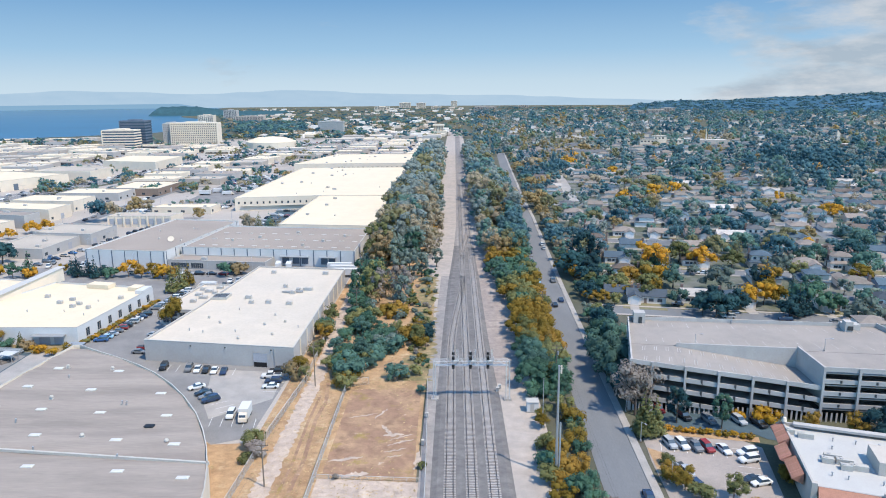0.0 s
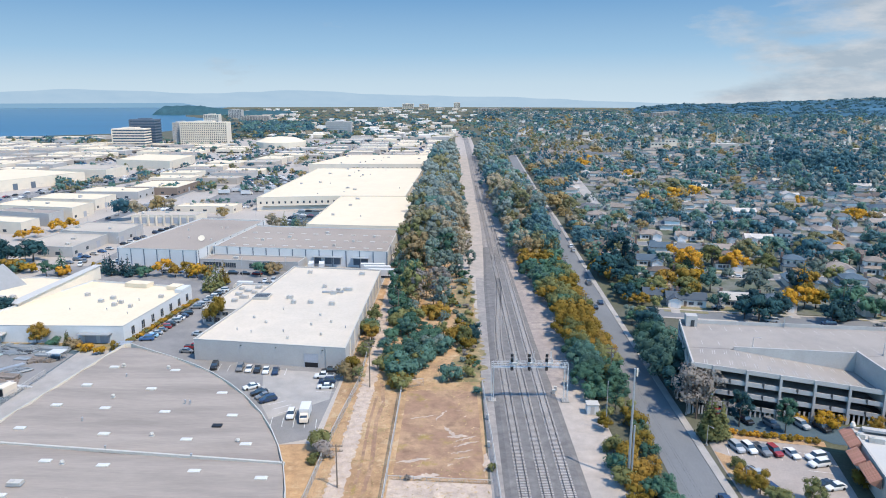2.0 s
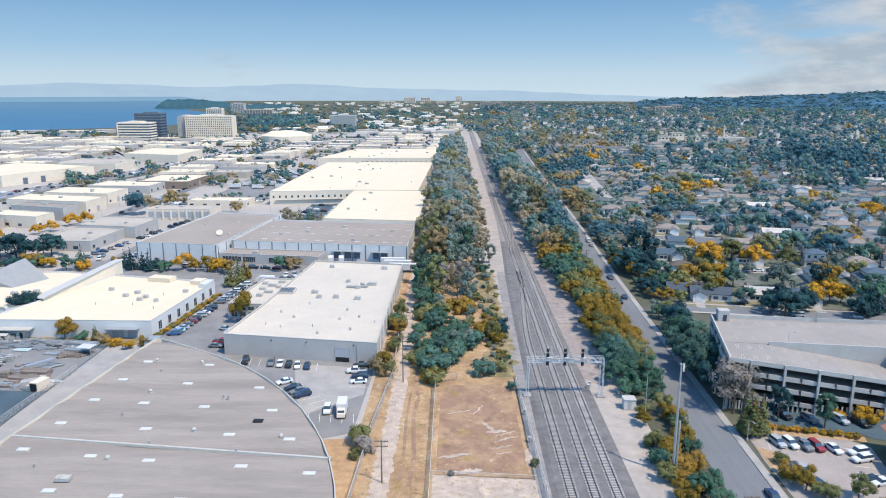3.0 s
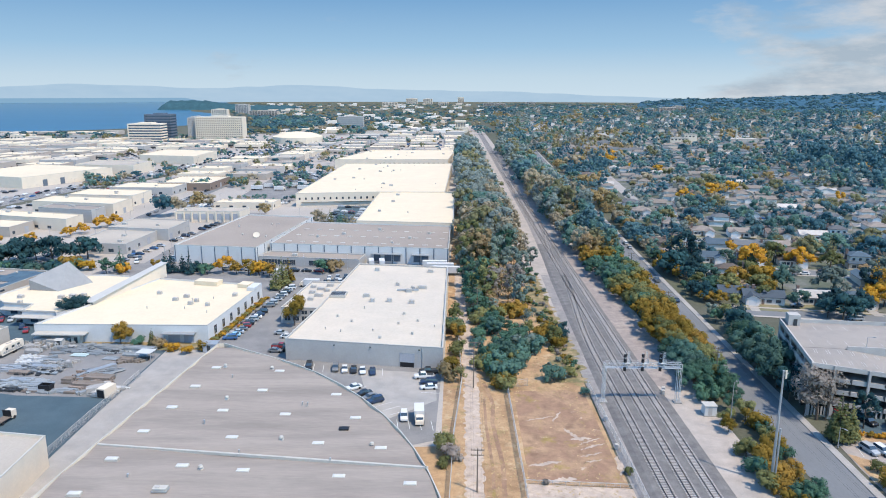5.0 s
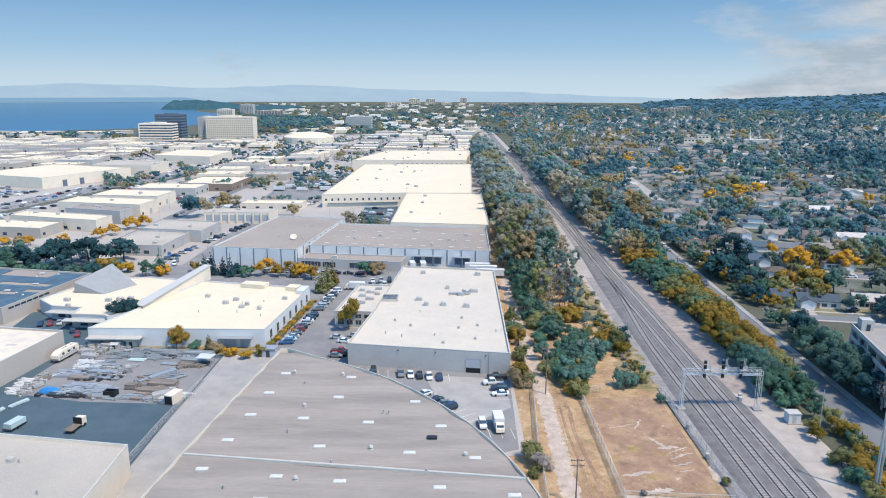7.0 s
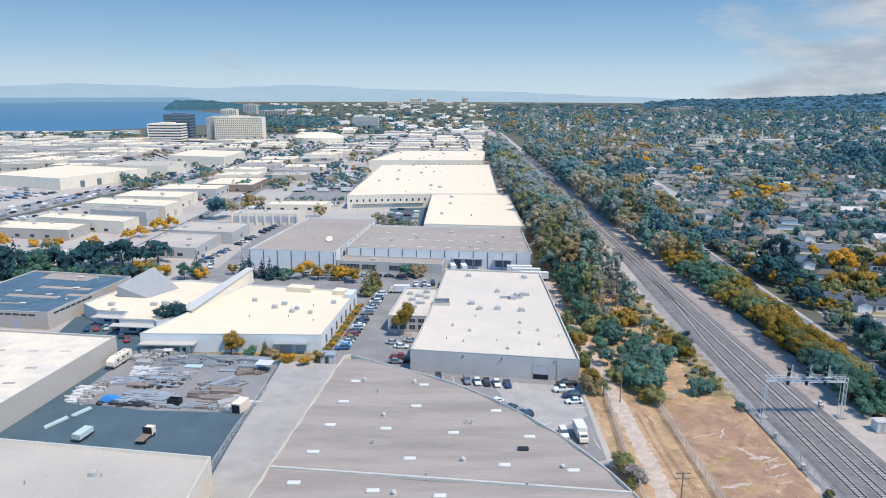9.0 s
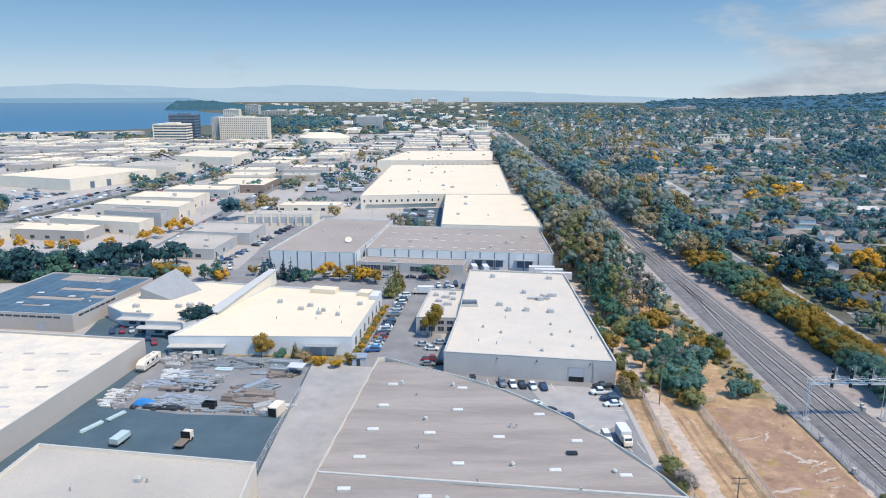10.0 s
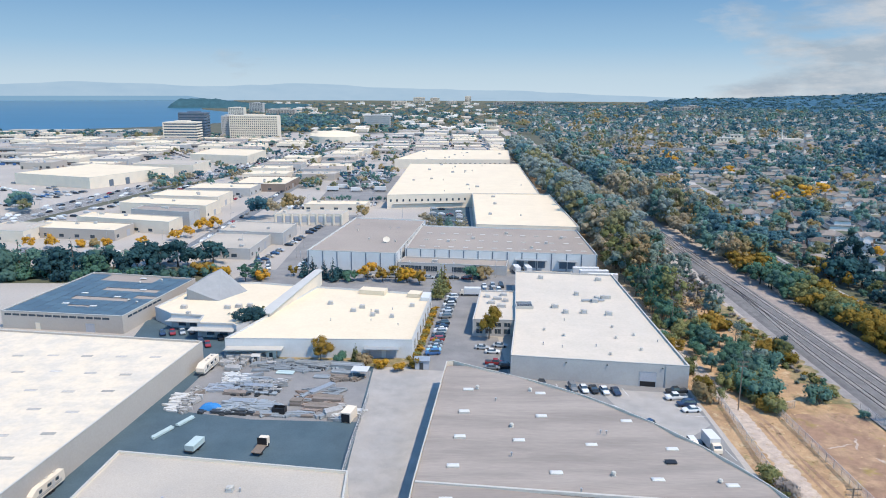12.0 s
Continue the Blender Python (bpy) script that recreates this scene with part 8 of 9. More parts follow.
HWY = [(-430, 160), (-378.6, 425.7), (-357.9, 549), (-334, 637), (-316, 758), (-280, 950), (-235, 1180)]
for lane in (-10.5, -6.7, -2.9, 2.9, 6.7, 10.5):
    y = 300.0
    while y < 1150:
        y += cr.uniform(9, 34)
        small_car(hw_at(y) + lane, y, -9)
for (x0, x1, y0, y1, dx, dy, r, keep) in ((-352, -340, 430, 600, 6, 3.2, 80, 0.35), (-122, -101, 398, 484, 5.6, 2.9, 88, 0.35), (-200, -160, 492, 503, 2.9, 5.5, 0, 0.8), (-240, -232, 330, 620, 8, 6.0, 2, 0.6),
                                      (-320, -270, 430, 446, 3.0, 6, 0, 0.5), (-300, -262, 514, 528, 3.0, 6, 0, 0.7), (-330, -260, 398, 403, 3, 6, 0, 0.5), (-232, -200, 476, 500, 3, 6, 0, 0.6), (-420, -398, 480, 550, 6, 2.9, 80, 0.3), (-335, -262, 340, 350, 3, 6, 0, 0.45),
                                      (-200, -160, 610, 690, 6, 3, 85, 0.5), (-150, -60, 692, 716, 3, 6.5, 0, 0.6), (-330, -200, 700, 1000, 14, 11, 30, 0.35), (-480, -400, 480, 900, 9, 7, 75, 0.3), (-600, -440, 700, 1050, 14, 12, 20, 0.3)):
    y = y0
    while y < y1:
        x = x0
        while x < x1:
            if cr.random() < keep:
                small_car(x + cr.uniform(-0.3, 0.3) + (y - y0) * (0.187 if r == 80 else 0), y, r + cr.uniform(-3, 3))
            x += dx
        y += dy
for k, mb in far_car.items():
    tagged(new("distant_cars", mb.mesh("distant_cars", M["paint_" + k])), k + " cars on far streets and lots", "cars", "distant cars", "stuff")


# ---- storage yard ----
yr = random.Random(71)
M["lumber"] = mat("stacked_lumber", (0.19, 0.155, 0.13), 0.9, 0.2, 1.0, 8.0, 0.1, rnd=0.2)
M["pipe_grey"] = mat("grey_tubing", (0.23, 0.245, 0.25), 0.5, 0.12, 1.0, 8.0, 0.0, rnd=0.2, metal=0.2)
M["pallet"] = mat("wrapped_pallets", (0.27, 0.26, 0.245), 0.7, 0.25, 0.8, 5.0, 0.1, island=0.3)
M["pale_green"] = mat("pale_green_board", (0.33, 0.4, 0.39), 0.6, 0.08, 1.0, 6.0, 0.0)
M["tarp"] = mat("blue_tarpaulin", (0.025, 0.15, 0.36), 0.55, 0.15, 1.0, 5.0, 0.3)


def stack(x, y, rot, L, W, H, layers, material, label, name="material_stack"):
    """Bundles lying on bearers, layer on layer, none quite in line."""
    t = thing(name, (0, 0, 0), label, "building materials", "stacks in the yard")
    for k in (0.3,):
        part("bearer", MB().box(k * L - 0.06, k * L + 0.06, -W / 2, W / 2, 0, 0.12), M["wood"], t)
    hz = (H - 0.12) / layers
    for k in range(layers):
        n = yr.choice((2, 3))
        for j in range(n):
            a, b = -W / 2 + W * j / n, -W / 2 + W * (j + 1) / n
            o = yr.uniform(-0.25, 0.25)
            part("board", MB().box(-L / 2 + o, L / 2 + o, a + 0.04, b - 0.04, 0.12 + k * hz, 0.10 + (k + 1) * hz), M[material], t)
    t.matrix_basis = pose(x, y, 0, 0, 0, rot)


STK = [(-141, 205.2, -8, 9, 3.0, 1.5, 3, "pipe_grey", "neat stack of grey pipes and tubing"), (-141, 201.6, -6, 8, 2.0, 0.7, 2, "pipe_grey", "low stack of grey pipes"), (-153, 208, -8, 7, 2.2, 0.9, 2, "pipe_grey", "bundles of long grey tubes"),
       (-160, 206, -6, 7, 2.0, 0.6, 2, "pipe_grey", "bundles of long grey tubes"), (-151, 203.6, -4, 6, 2.0, 0.4, 1, "pipe_grey", "flat stack of grey sheets"), (-147, 199, -6, 4.5, 2.6, 0.35, 1, "pipe_grey", "flat stack of pale sheets"), (-158, 201.6, -5, 5, 2.4, 0.35, 1, "pale_green", "flat stack of pale green sheets"),
       (-166.5, 198, 40, 7, 1.2, 0.8, 2, "pipe_grey", "slanting bundle of grey tubes"), (-163, 191.5, -6, 8, 1.8, 0.9, 2, "metal", "stack of galvanised sections"), (-168, 187.5, -6, 6, 2.0, 0.8, 2, "lumber", "stack of weathered lumber"), (-160, 187.6, -6, 6, 1.6, 0.6, 2, "pipe_grey", "low stack of grey tubes"),
       (-164.5, 182.6, -6, 7, 1.8, 0.7, 2, "metal", "stack of steel sections"), (-157, 179.5, -6, 6.5, 2.4, 0.7, 2, "pipe_grey", "stack of pale grey sheets"), (-145.5, 189.6, 52, 8, 1.8, 1.2, 3, "metal", "slanting heap of steel sections"), (-148.5, 187, 60, 6, 1.4, 0.9, 2, "pipe_grey", "slanting bundle of tubes"),
       (-143, 183.4, -5, 7.5, 3.0, 1.3, 3, "lumber", "stack of brown lumber"), (-144, 179.4, -5, 7.5, 2.6, 1.0, 2, "lumber", "stack of brown lumber"), (-150.6, 181.4, -5, 3.0, 2.2, 1.5, 3, "lumber", "short stack of dark timber"), (-157.6, 175.3, -5, 4.2, 1.6, 0.7, 2, "lumber", "low stack of timber"),
       (-163.6, 175.8, -5, 3.6, 1.5, 0.6, 2, "metal_dark", "dark steel rack parts"), (-168.8, 176.4, -5, 3.6, 1.6, 0.7, 2, "metal_dark", "dark steel rack parts"), (-178.4, 165.4, 65, 6.0, 1.3, 0.6, 2, "pale_green", "stack of pale green boards"), (-175.2, 171.2, 65, 5.0, 1.2, 0.6, 2, "pale_green", "stack of pale green boards"),
       (-176, 213.0, -8, 5, 2.4, 1.6, 3, "pallet", "stack of wrapped white pallets"), (-171, 211, -8, 4, 2.4, 1.8, 3, "pallet", "stack of wrapped white pallets"), (-176.6, 207.2, -8, 3, 2.2, 1.2, 2, "pallet", "stack of wrapped white pallets"), (-173.4, 203.6, -8, 4.5, 2.4, 1.1, 2, "pallet", "wrapped white pallets in two layers"),
       (-176.6, 182.2, 65, 3, 1.6, 0.9, 2, "pallet", "pile of white boards"), (-177.2, 186.4, 65, 3, 1.6, 1.1, 2, "lumber", "pile of brown boxes"), (-178.2, 178.8, 65, 3, 1.6, 0.8, 2, "pallet", "pile of white boards"), (-140.4, 176.2, 30, 4.6, 2.6, 1.4, 2, "pallet", "heap of white bagged material"),
       (-146.5, 174.6, -4, 3, 1.4, 0.6, 1, "lumber", "low stack of timber"), (-138.2, 172.6, -4, 2.4, 1.4, 0.9, 2, "pipe_grey", "short stack of grey boards"), (-148.4, 208.6, -6, 6.5, 1.6, 0.8, 2, "metal", "stack of galvanised sections"), (-166.5, 206.6, -6, 3.5, 1.8, 1.0, 2, "pipe_grey", "bundles of grey tubes")]
for row in STK:
    stack(*row)
def bundle(mb, x, y, rot, L, W, H, material):
    """Tubes, boards or boxes lying askew on one another."""
    n = yr.randrange(3, 7)
    for k in range(n):
        l, w, h = L * yr.uniform(0.45, 1.0), W * yr.uniform(0.3, 0.6), H * yr.uniform(0.4, 1.0)
        a = math.radians(rot + yr.uniform(-9, 9))
        u = (math.cos(a), math.sin(a))
        c = (x + yr.uniform(-0.25, 0.25) * L * 0.5 - u[1] * (k / n - 0.5) * W, y + u[0] * (k / n - 0.5) * W)
        if material in ("pipe_grey", "metal") and k % 2:
            mb.tube((c[0] - u[0] * l / 2, c[1] - u[1] * l / 2, h * 0.5), (c[0] + u[0] * l / 2, c[1] + u[1] * l / 2, h * 0.5), max(0.12, h * 0.5), 6)
        else:
            mb.obox(c, u, l, w, 0, h)


BUNDLES = [(-170.5, 197, 4.5, 3.0, 10, "plastic_white", "white sacks and wrapped bales in a heap"), (-172, 191, 5, 2.5, 12, "metal", "galvanised tubes lying askew"), (-137.6, 175.6, 2.2, 2.4, 9, "plastic_white", "white sacks tipped beside the container"), (-148.4, 186, 3.4, 2.6, 10, "wall_brown", "rusty steel sections in a heap"), (-181, 182, 1.0, 5, 8, "plastic_white", "white panels leaning along the fence"), (-155, 205.5, 9, 1.6, 12, "metal_dark", "dark racking between the tube stacks"),
           (-171, 210, 8, 4.5, 30, "pallet", "wrapped pale pallets and crates heaped together"), (-158, 206.5, 8, 4.0, 34, "pipe_grey", "long grey tubes and sections laid in rows"), (-147, 207, 5, 3, 12, "pipe_grey", "long grey tubes and sections laid in rows"),
           (-166, 193, 7, 4.5, 26, "pipe_grey", "pale tubes and boards in a loose heap"), (-163, 190, 6, 3.5, 12, "metal_dark", "black steel racking lying on the ground"), (-160, 193, 5, 4, 10, "pallet", "pale boards and drums lying about"),
           (-163, 180, 7, 3.5, 20, "pipe_grey", "flat bundles of pale sheets"), (-168, 176.5, 8, 1.2, 8, "metal_dark", "black steel racking lying on the ground"), (-178, 183, 1.5, 7, 14, "pallet", "white boxes and boards along the fence"),
           (-145, 187, 4, 4, 14, "pipe_grey", "slanting heap of pale sections"), (-142.5, 180.5, 4.5, 2.6, 10, "lumber", "loose brown timbers beside the stacks"), (-138, 176, 2.4, 3, 10, "pallet", "pale rubble and bagged material"), (-140, 198, 3, 2.0, 7, "lumber", "timber and scrap by the canopy"), (-150, 175.2, 8, 0.8, 8, "pipe_grey", "low row of scrap along the yard")]
for cx_, cy_, sx_, sy_, n_, mt_, lb_ in BUNDLES:
    heap = MB()
    for _ in range(int(n_ * 2.2)):
        small = mt_ in ("pallet", "metal_dark")
        bundle(heap, cx_ + yr.uniform(-sx_, sx_), cy_ + yr.uniform(-sy_, sy_), yr.choice((-6, -5, -8, -4, 50 if not small else 80)), yr.uniform(1.2, 2.6) if small else yr.uniform(2.4, 6.0), yr.uniform(0.6, 1.3), yr.uniform(0.35, 1.7 if mt_ == "pallet" else 1.0), mt_)
    tagged(new("yard_clutter", heap.mesh("yard_clutter", M[mt_])), lb_, "building materials", "clutter in the yard", "stuff")
# small sheds and racks
for x, y, w, d, h, mt, lab in ((-164.6, 213.2, 3.0, 2.4, 2.5, "wall_white", "small white storage cabin with a shallow roof"), (-168.2, 209.4, 2.2, 2.0, 2.2, "wall_grey", "small grey storage cabin")):
    s = thing("storage_cabin", (x, y, 0), lab, "cabin")
    part("body", MB().box(x - w / 2, x + w / 2, y - d / 2, y + d / 2, 0, h), M[mt], s)
    rf_ = MB()
    gable(rf_, x - w / 2, x + w / 2, y - d / 2, y + d / 2, h, 0.5, "x", 0.2, 0.08)
    part("roof", rf_, M["trim"], s)
    part("door", MB().box(x - 0.5, x + 0.5, y - d / 2 - 0.04, y - d / 2, 0, 2.0), M["metal_dark"], s)
cp = thing("canopy_shelter", (-136.4, 198.6, 0), "pale flat canopy on four steel posts", "canopy")
part("roof", MB().obox((-136.4, 198.6), (0.99, -0.12), 4.6, 3.8, 2.6, 2.75), M["plastic_white"], cp)
for dx in (-2, 2):
    for dy in (-1.6, 1.6):
        part("post", MB().box(-136.4 + dx - 0.06, -136.4 + dx + 0.06, 198.6 + dy - 0.06, 198.6 + dy + 0.06, 0, 2.6), M["metal"], cp)
part("workbench", MB().box(-138, -135.4, 198, 199.2, 0, 1.0), M["metal_dark"], cp)
cn = thing("shipping_container", (-136.2, 173.4, 0), "open white steel container with a dark interior", "container")
part("box", MB().obox((-136.2, 173.6), (0.25, 0.97), 4.4, 2.5, 0.1, 2.6), M["wall_white"], cn)
# The box is solid; this black panel stands for shade inside it.
part("open_end", MB().obox((-136.75, 171.42), (0.25, 0.97), 0.1, 2.1, 0.2, 2.3), M["black"], cn)
part("skid", MB().obox((-136.2, 173.6), (0.25, 0.97), 4.4, 2.3, 0, 0.1), M["metal_dark"], cn)
tp = thing("tarpaulin_heap", (-171.5, 178.4, 0), "crumpled blue tarpaulin over a heap", "tarpaulin")
hp = MB()
for j in range(9):
    for i in range(13):
        u, v = i / 12 - 0.5, j / 8 - 0.5
        e = max(0, 1 - (abs(u) * 2) ** 3) * max(0, 1 - (abs(v) * 2) ** 3)
        hp.v.append((-171.5 + u * 5.8, 178.6 + v * 2.8, 1.5 * e + 0.22 * noise.noise(Vector((u * 7, v * 6, 2))) * e))
for j in range(8):
    for i in range(12):
        a = j * 13 + i
        hp.f.append((a, a + 1, a + 14, a + 13))
part("sheet", hp, M["tarp"], tp)
part("heap", MB().box(-173.4, -169.8, 177.8, 179.4, 0, 0.9), M["lumber"], tp)
skp = thing("waste_skip", (-153.8, 176.2, 0), "dark steel waste skip", "skip")
part("shell", ring(MB(), [(-155.4, 175.2), (-152.2, 174.9), (-152.0, 176.9), (-155.2, 177.2)], [(-155.2, 175.4), (-152.4, 175.1), (-152.2, 176.7), (-155.0, 177.0)], 0.1, 1.9), M["black"], skp)
part("floor", MB().box(-155.1, -152.3, 175.3, 176.8, 0.1, 0.2), M["metal_dark"], skp)
for x in (-154.9, -152.5):
    part("skid", MB().box(x - 0.1, x + 0.1, 175.2, 176.9, 0, 0.1), M["metal_dark"], skp)
lrry = thing("covered_trailer", (-168.4, 158.6, 0), "pale blue covered trailer under a sheet", "trailer")
part("cover", MB().obox((-168.4, 158.6), (0.2, 0.98), 4.6, 2.2, 0.7, 1.9), M["pale_green"], lrry)
part("bed", MB().obox((-168.4, 158.6), (0.2, 0.98), 5.2, 2.2, 0.5, 0.7), M["metal_dark"], lrry)
for sy in (-1, 1):
    part("wheel", MB().tube((-169.4, 158.6 + sy * 0.5, 0.35), (-169.1, 158.6 + sy * 0.5, 0.35), 0.35, 10), M["rubber"], lrry)
    part("wheel", MB().tube((-167.6, 158.6 + sy * 0.5, 0.35), (-167.3, 158.6 + sy * 0.5, 0.35), 0.35, 10), M["rubber"], lrry)
# poles and a low wall along the yard's edge
fence([(-133.9, 141), (-133.8, 160), (-133.2, 172), (-132.8, 186)], 2.0, "battered chain-link fence along the storage yard")
shd = thing("yard_shed", (-119.6, 206.4, 0), "small blue-grey metal shed with a pale roof", "shed")
part("body", MB().box(-121.6, -117.6, 204.8, 208.0, 0, 2.6), M["wall_panel"], shd)
part("roof", MB().box(-121.9, -117.3, 204.5, 208.3, 2.6, 2.75), M["metal"], shd)
part("door", MB().box(-120.3, -119.2, 204.74, 204.8, 0, 2.1), M["metal_dark"], shd)
for x, y, h in ((-128, 300, 8), (-147, 309, 8.5), (-110, 300, 8), (-92, 306, 7.5), (-176, 312, 9), (-184, 340, 9), (-190, 380, 9)):
    lamp_post(x, y, 0, h, (0.2, -0.98), 2, "tall parking lot lamp with two heads")
for k in range(12):
    lamp_post(-362 + k * 6.6, 440 + k * 36, 0, 10, (1, 0), 2, "tall highway lamp with two heads")


# ---- the far plain ----
fr = random.Random(41)
# wooded suburb to the horizon on the land side
for _ in range(4000):
    y = 700 + 3300 * fr.random() ** 1.35
    x = fr.uniform(20 + (y - 700) * 0.02, 0.72 * y + 120)
    if y < 900 and (x < 60 or fr.random() < 0.45):
        continue
    big = 1.0 + (y - 700) / 1500
    low = 1.0 if y < 1800 else max(0.35, 1.0 - (y - 1800) / 2600)
    far_tree(x, y, pick(fr, (("broad", 3), ("dome", 2.5), ("tall", 1.2), ("conifer", 1.0))), grove(fr, x * 0.4, y * 0.25, (("dark", 1.6 if y < 1300 else 3.0), ("bluegreen", 4), ("green", 2.6), ("eucalypt", 2.6), ("olive", 1.5 if y < 1400 else 0.6), ("russet", 1.3 if y < 1300 else 0.3), ("amber", 0.06 if y < 1300 else 0.02))),
             fr.uniform(0.9, 1.45) * min(1.5, big ** 0.5) * low, 2 if y < 1020 else 3, fr.randrange(3), fr.uniform(0.85, 1.2) * min(3.0, big))
# woods on the ridge
for _ in range(1100):
    a = fr.uniform(14.8, 40)
    k = fr.random()
    rr = 2950 + 1130 * k
    h = max(0.0, wood_top(a)) * (0.62 * k / 0.55 if k < 0.55 else 0.62 + 0.38 * (k - 0.55) / 0.45)
    far_tree(math.sin(math.radians(a)) * rr - 50, math.cos(math.radians(a)) * rr, pick(fr, (("broad", 2), ("dome", 2), ("conifer", 1))), pick(fr, (("dark", 4), ("bluegreen", 3), ("eucalypt", 0.4))), fr.uniform(0.8, 1.3), 3, fr.randrange(3), fr.uniform(2.2, 3.4), h - 3)
# grove of tall eucalyptus beyond the houses
for _ in range(210):
    y = fr.uniform(560, 1000)
    x = fr.uniform(0.36 * y + 20, 0.68 * y + 60)
    far_tree(x, y, pick(fr, (("tall", 3), ("conifer", 1))), pick(fr, (("dark", 6), ("bluegreen", 2), ("green", 0.6), ("eucalypt", 0.8))), fr.uniform(1.0, 1.55), 2, fr.randrange(3), fr.uniform(1.0, 1.5))
for k in range(26):
    far_tree(332 + (k % 7) * 9 + fr.uniform(-4, 4), 716 + (k // 7) * 14 + fr.uniform(-5, 5), pick(fr, (("tall", 3), ("dome", 1))), pick(fr, (("dark", 4), ("bluegreen", 1))), fr.uniform(1.35, 1.75), 2, fr.randrange(3), fr.uniform(1.2, 1.6))
for x, y in ((100, 800), (112, 806), (122, 812), (133, 815), (90, 870), (98, 884)):
    far_tree(x, y, "conifer", "dark", 2.2, 2, 1, 1.7)
# trees among the far sheds and along the shore
for _ in range(1900):
    y = 560 + 3300 * fr.random() ** 1.35
    x = fr.uniform(-0.50 * y - 60, -60) if y < 1250 else fr.uniform(-0.33 * y, 60)
    if y < 700 and -160 < x < -45:
        continue
    far_tree(x, y, pick(fr, (("broad", 4), ("dome", 1.5), ("shrub", 2))), pick(fr, (("dark", 3), ("green", 3), ("bluegreen", 1.5), ("russet", 1), ("amber", 0.5), ("olive", 2))),
             fr.uniform(0.6, 1.0) * (1 if y < 1250 else 1.4 if y < 2400 else 0.8), 2 if y < 950 else 3, fr.randrange(3), fr.uniform(0.7, 1.1) * (1 if y < 1250 else 2.2))
# wooded headland across the water
hd = MB()
for i in range(61):
    k = i / 60
    x = -1192 + 520 * k
    prof = 35 * min(1, (k + 0.02) / 0.07) ** 0.6 * (1 if k < 0.32 else 1 - 0.52 * min(1, (k - 0.32) / 0.3) ** 0.8)
    top = prof + 4 * noise.noise(Vector((k * 16, 0, 0))) + 2.5 * noise.noise(Vector((k * 55, 2, 0)))
    for dy, z in ((-60, -1), (-25, top * 0.7), (20, top), (140, -1)):
        hd.v.append((x, 2820 + dy, z))
for i in range(60):
    for j in range(3):
        a = 4 * i + j
        hd.f.append((a, a + 4, a + 5, a + 1))
# The hazed dark leaf colour gives the headland its bluish distance.
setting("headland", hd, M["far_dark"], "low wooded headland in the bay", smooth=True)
for _ in range(160):
    y = fr.uniform(1450, 1950)
    far_tree(fr.uniform(-0.31 * y, -0.21 * y), y, "dome", pick(fr, (("dark", 3), ("bluegreen", 2), ("green", 2))), 1.3, 3, fr.randrange(3), 1.8)
for _ in range(150):
    x = fr.uniform(-1000, -480)
    far_tree(x, 1130 + (x + 900) * 0.12 + fr.uniform(-25, 60), pick(fr, (("broad", 2), ("dome", 1))), pick(fr, (("dark", 3), ("green", 2), ("olive", 1))), fr.uniform(0.7, 1.2), 2, fr.randrange(3), fr.uniform(0.9, 1.3))


# towers by the bay
def slab_block(name, x0, x1, y0, y1, h, storeys, label, wall="wall_white", glass_mat="window", bays=0, crown=None):
    r = thing(name, ((x0 + x1) / 2, (y0 + y1) / 2, 0), label, "building")
    part("core", MB().box(x0 + 0.6, x1 - 0.6, y0 + 0.6, y1 - 0.6, 0, h - 0.5), M[glass_mat], r)
    fh = h / storeys
    far = y0 > 2000
    fm = MB()
    for k in range(storeys + 1):
        z = k * fh
        if far:
            fm.box(x0, x1, y0, y1, z - fh * 0.24, z + fh * 0.24)
        else:
            part("floor_band", MB().box(x0, x1, y0, y1, z - fh * 0.24, z + fh * 0.24), M[wall], r)
    for k in range(bays + 1):
        x = x0 + (x1 - x0) * k / max(1, bays)
        if far:
            fm.box(x - 0.7, x + 0.7, y0 - 0.3, y1 + 0.3, 0, h)
        else:
            part("pier", MB().box(x - 0.7, x + 0.7, y0 - 0.3, y1 + 0.3, 0, h), M[wall], r)
    if far:
        tagged(part("facade", fm, M[wall], r), kind="stuff")
    part("roof_house", MB().box(x0 + (x1 - x0) * 0.3, x1 - (x1 - x0) * 0.3, y0 + 4, y1 - 4, h, h + 2.6), M[wall], r)
    return r


slab_block("hotel", -454, -380, 1130, 1152, 35, 10, "large white curved-fronted hotel by the bay", bays=24)
slab_block("hotel_wing", -468.5, -456, 1136, 1175, 34, 10, "side wing of the white bayside hotel", "wall_grey", bays=6)
slab_block("office_block", -531, -482, 1060, 1086, 27.5, 7, "white office block with dark ribbon windows", glass_mat="window_blue")
slab_block("office_tower", -526, -486, 1110, 1136, 39.5, 9, "dark glass office tower by the bay", "trim_dark", "window_blue")
slab_block("office_block", -722, -680, 2000, 2024, 23, 7, "distant white hotel block by the shore", bays=8)
slab_block("office_tower", -746, -705, 2300, 2326, 30, 11, "distant grey apartment tower", "wall_grey", bays=8)
slab_block("office_block", -616, -538, 2000, 2026, 19, 7, "distant cream hotel block", "wall_beige", bays=10)
slab_block("office_block", -284, -232, 1480, 1505, 23, 6, "pale grey windowless office block", "wall_grey", "wall_grey")
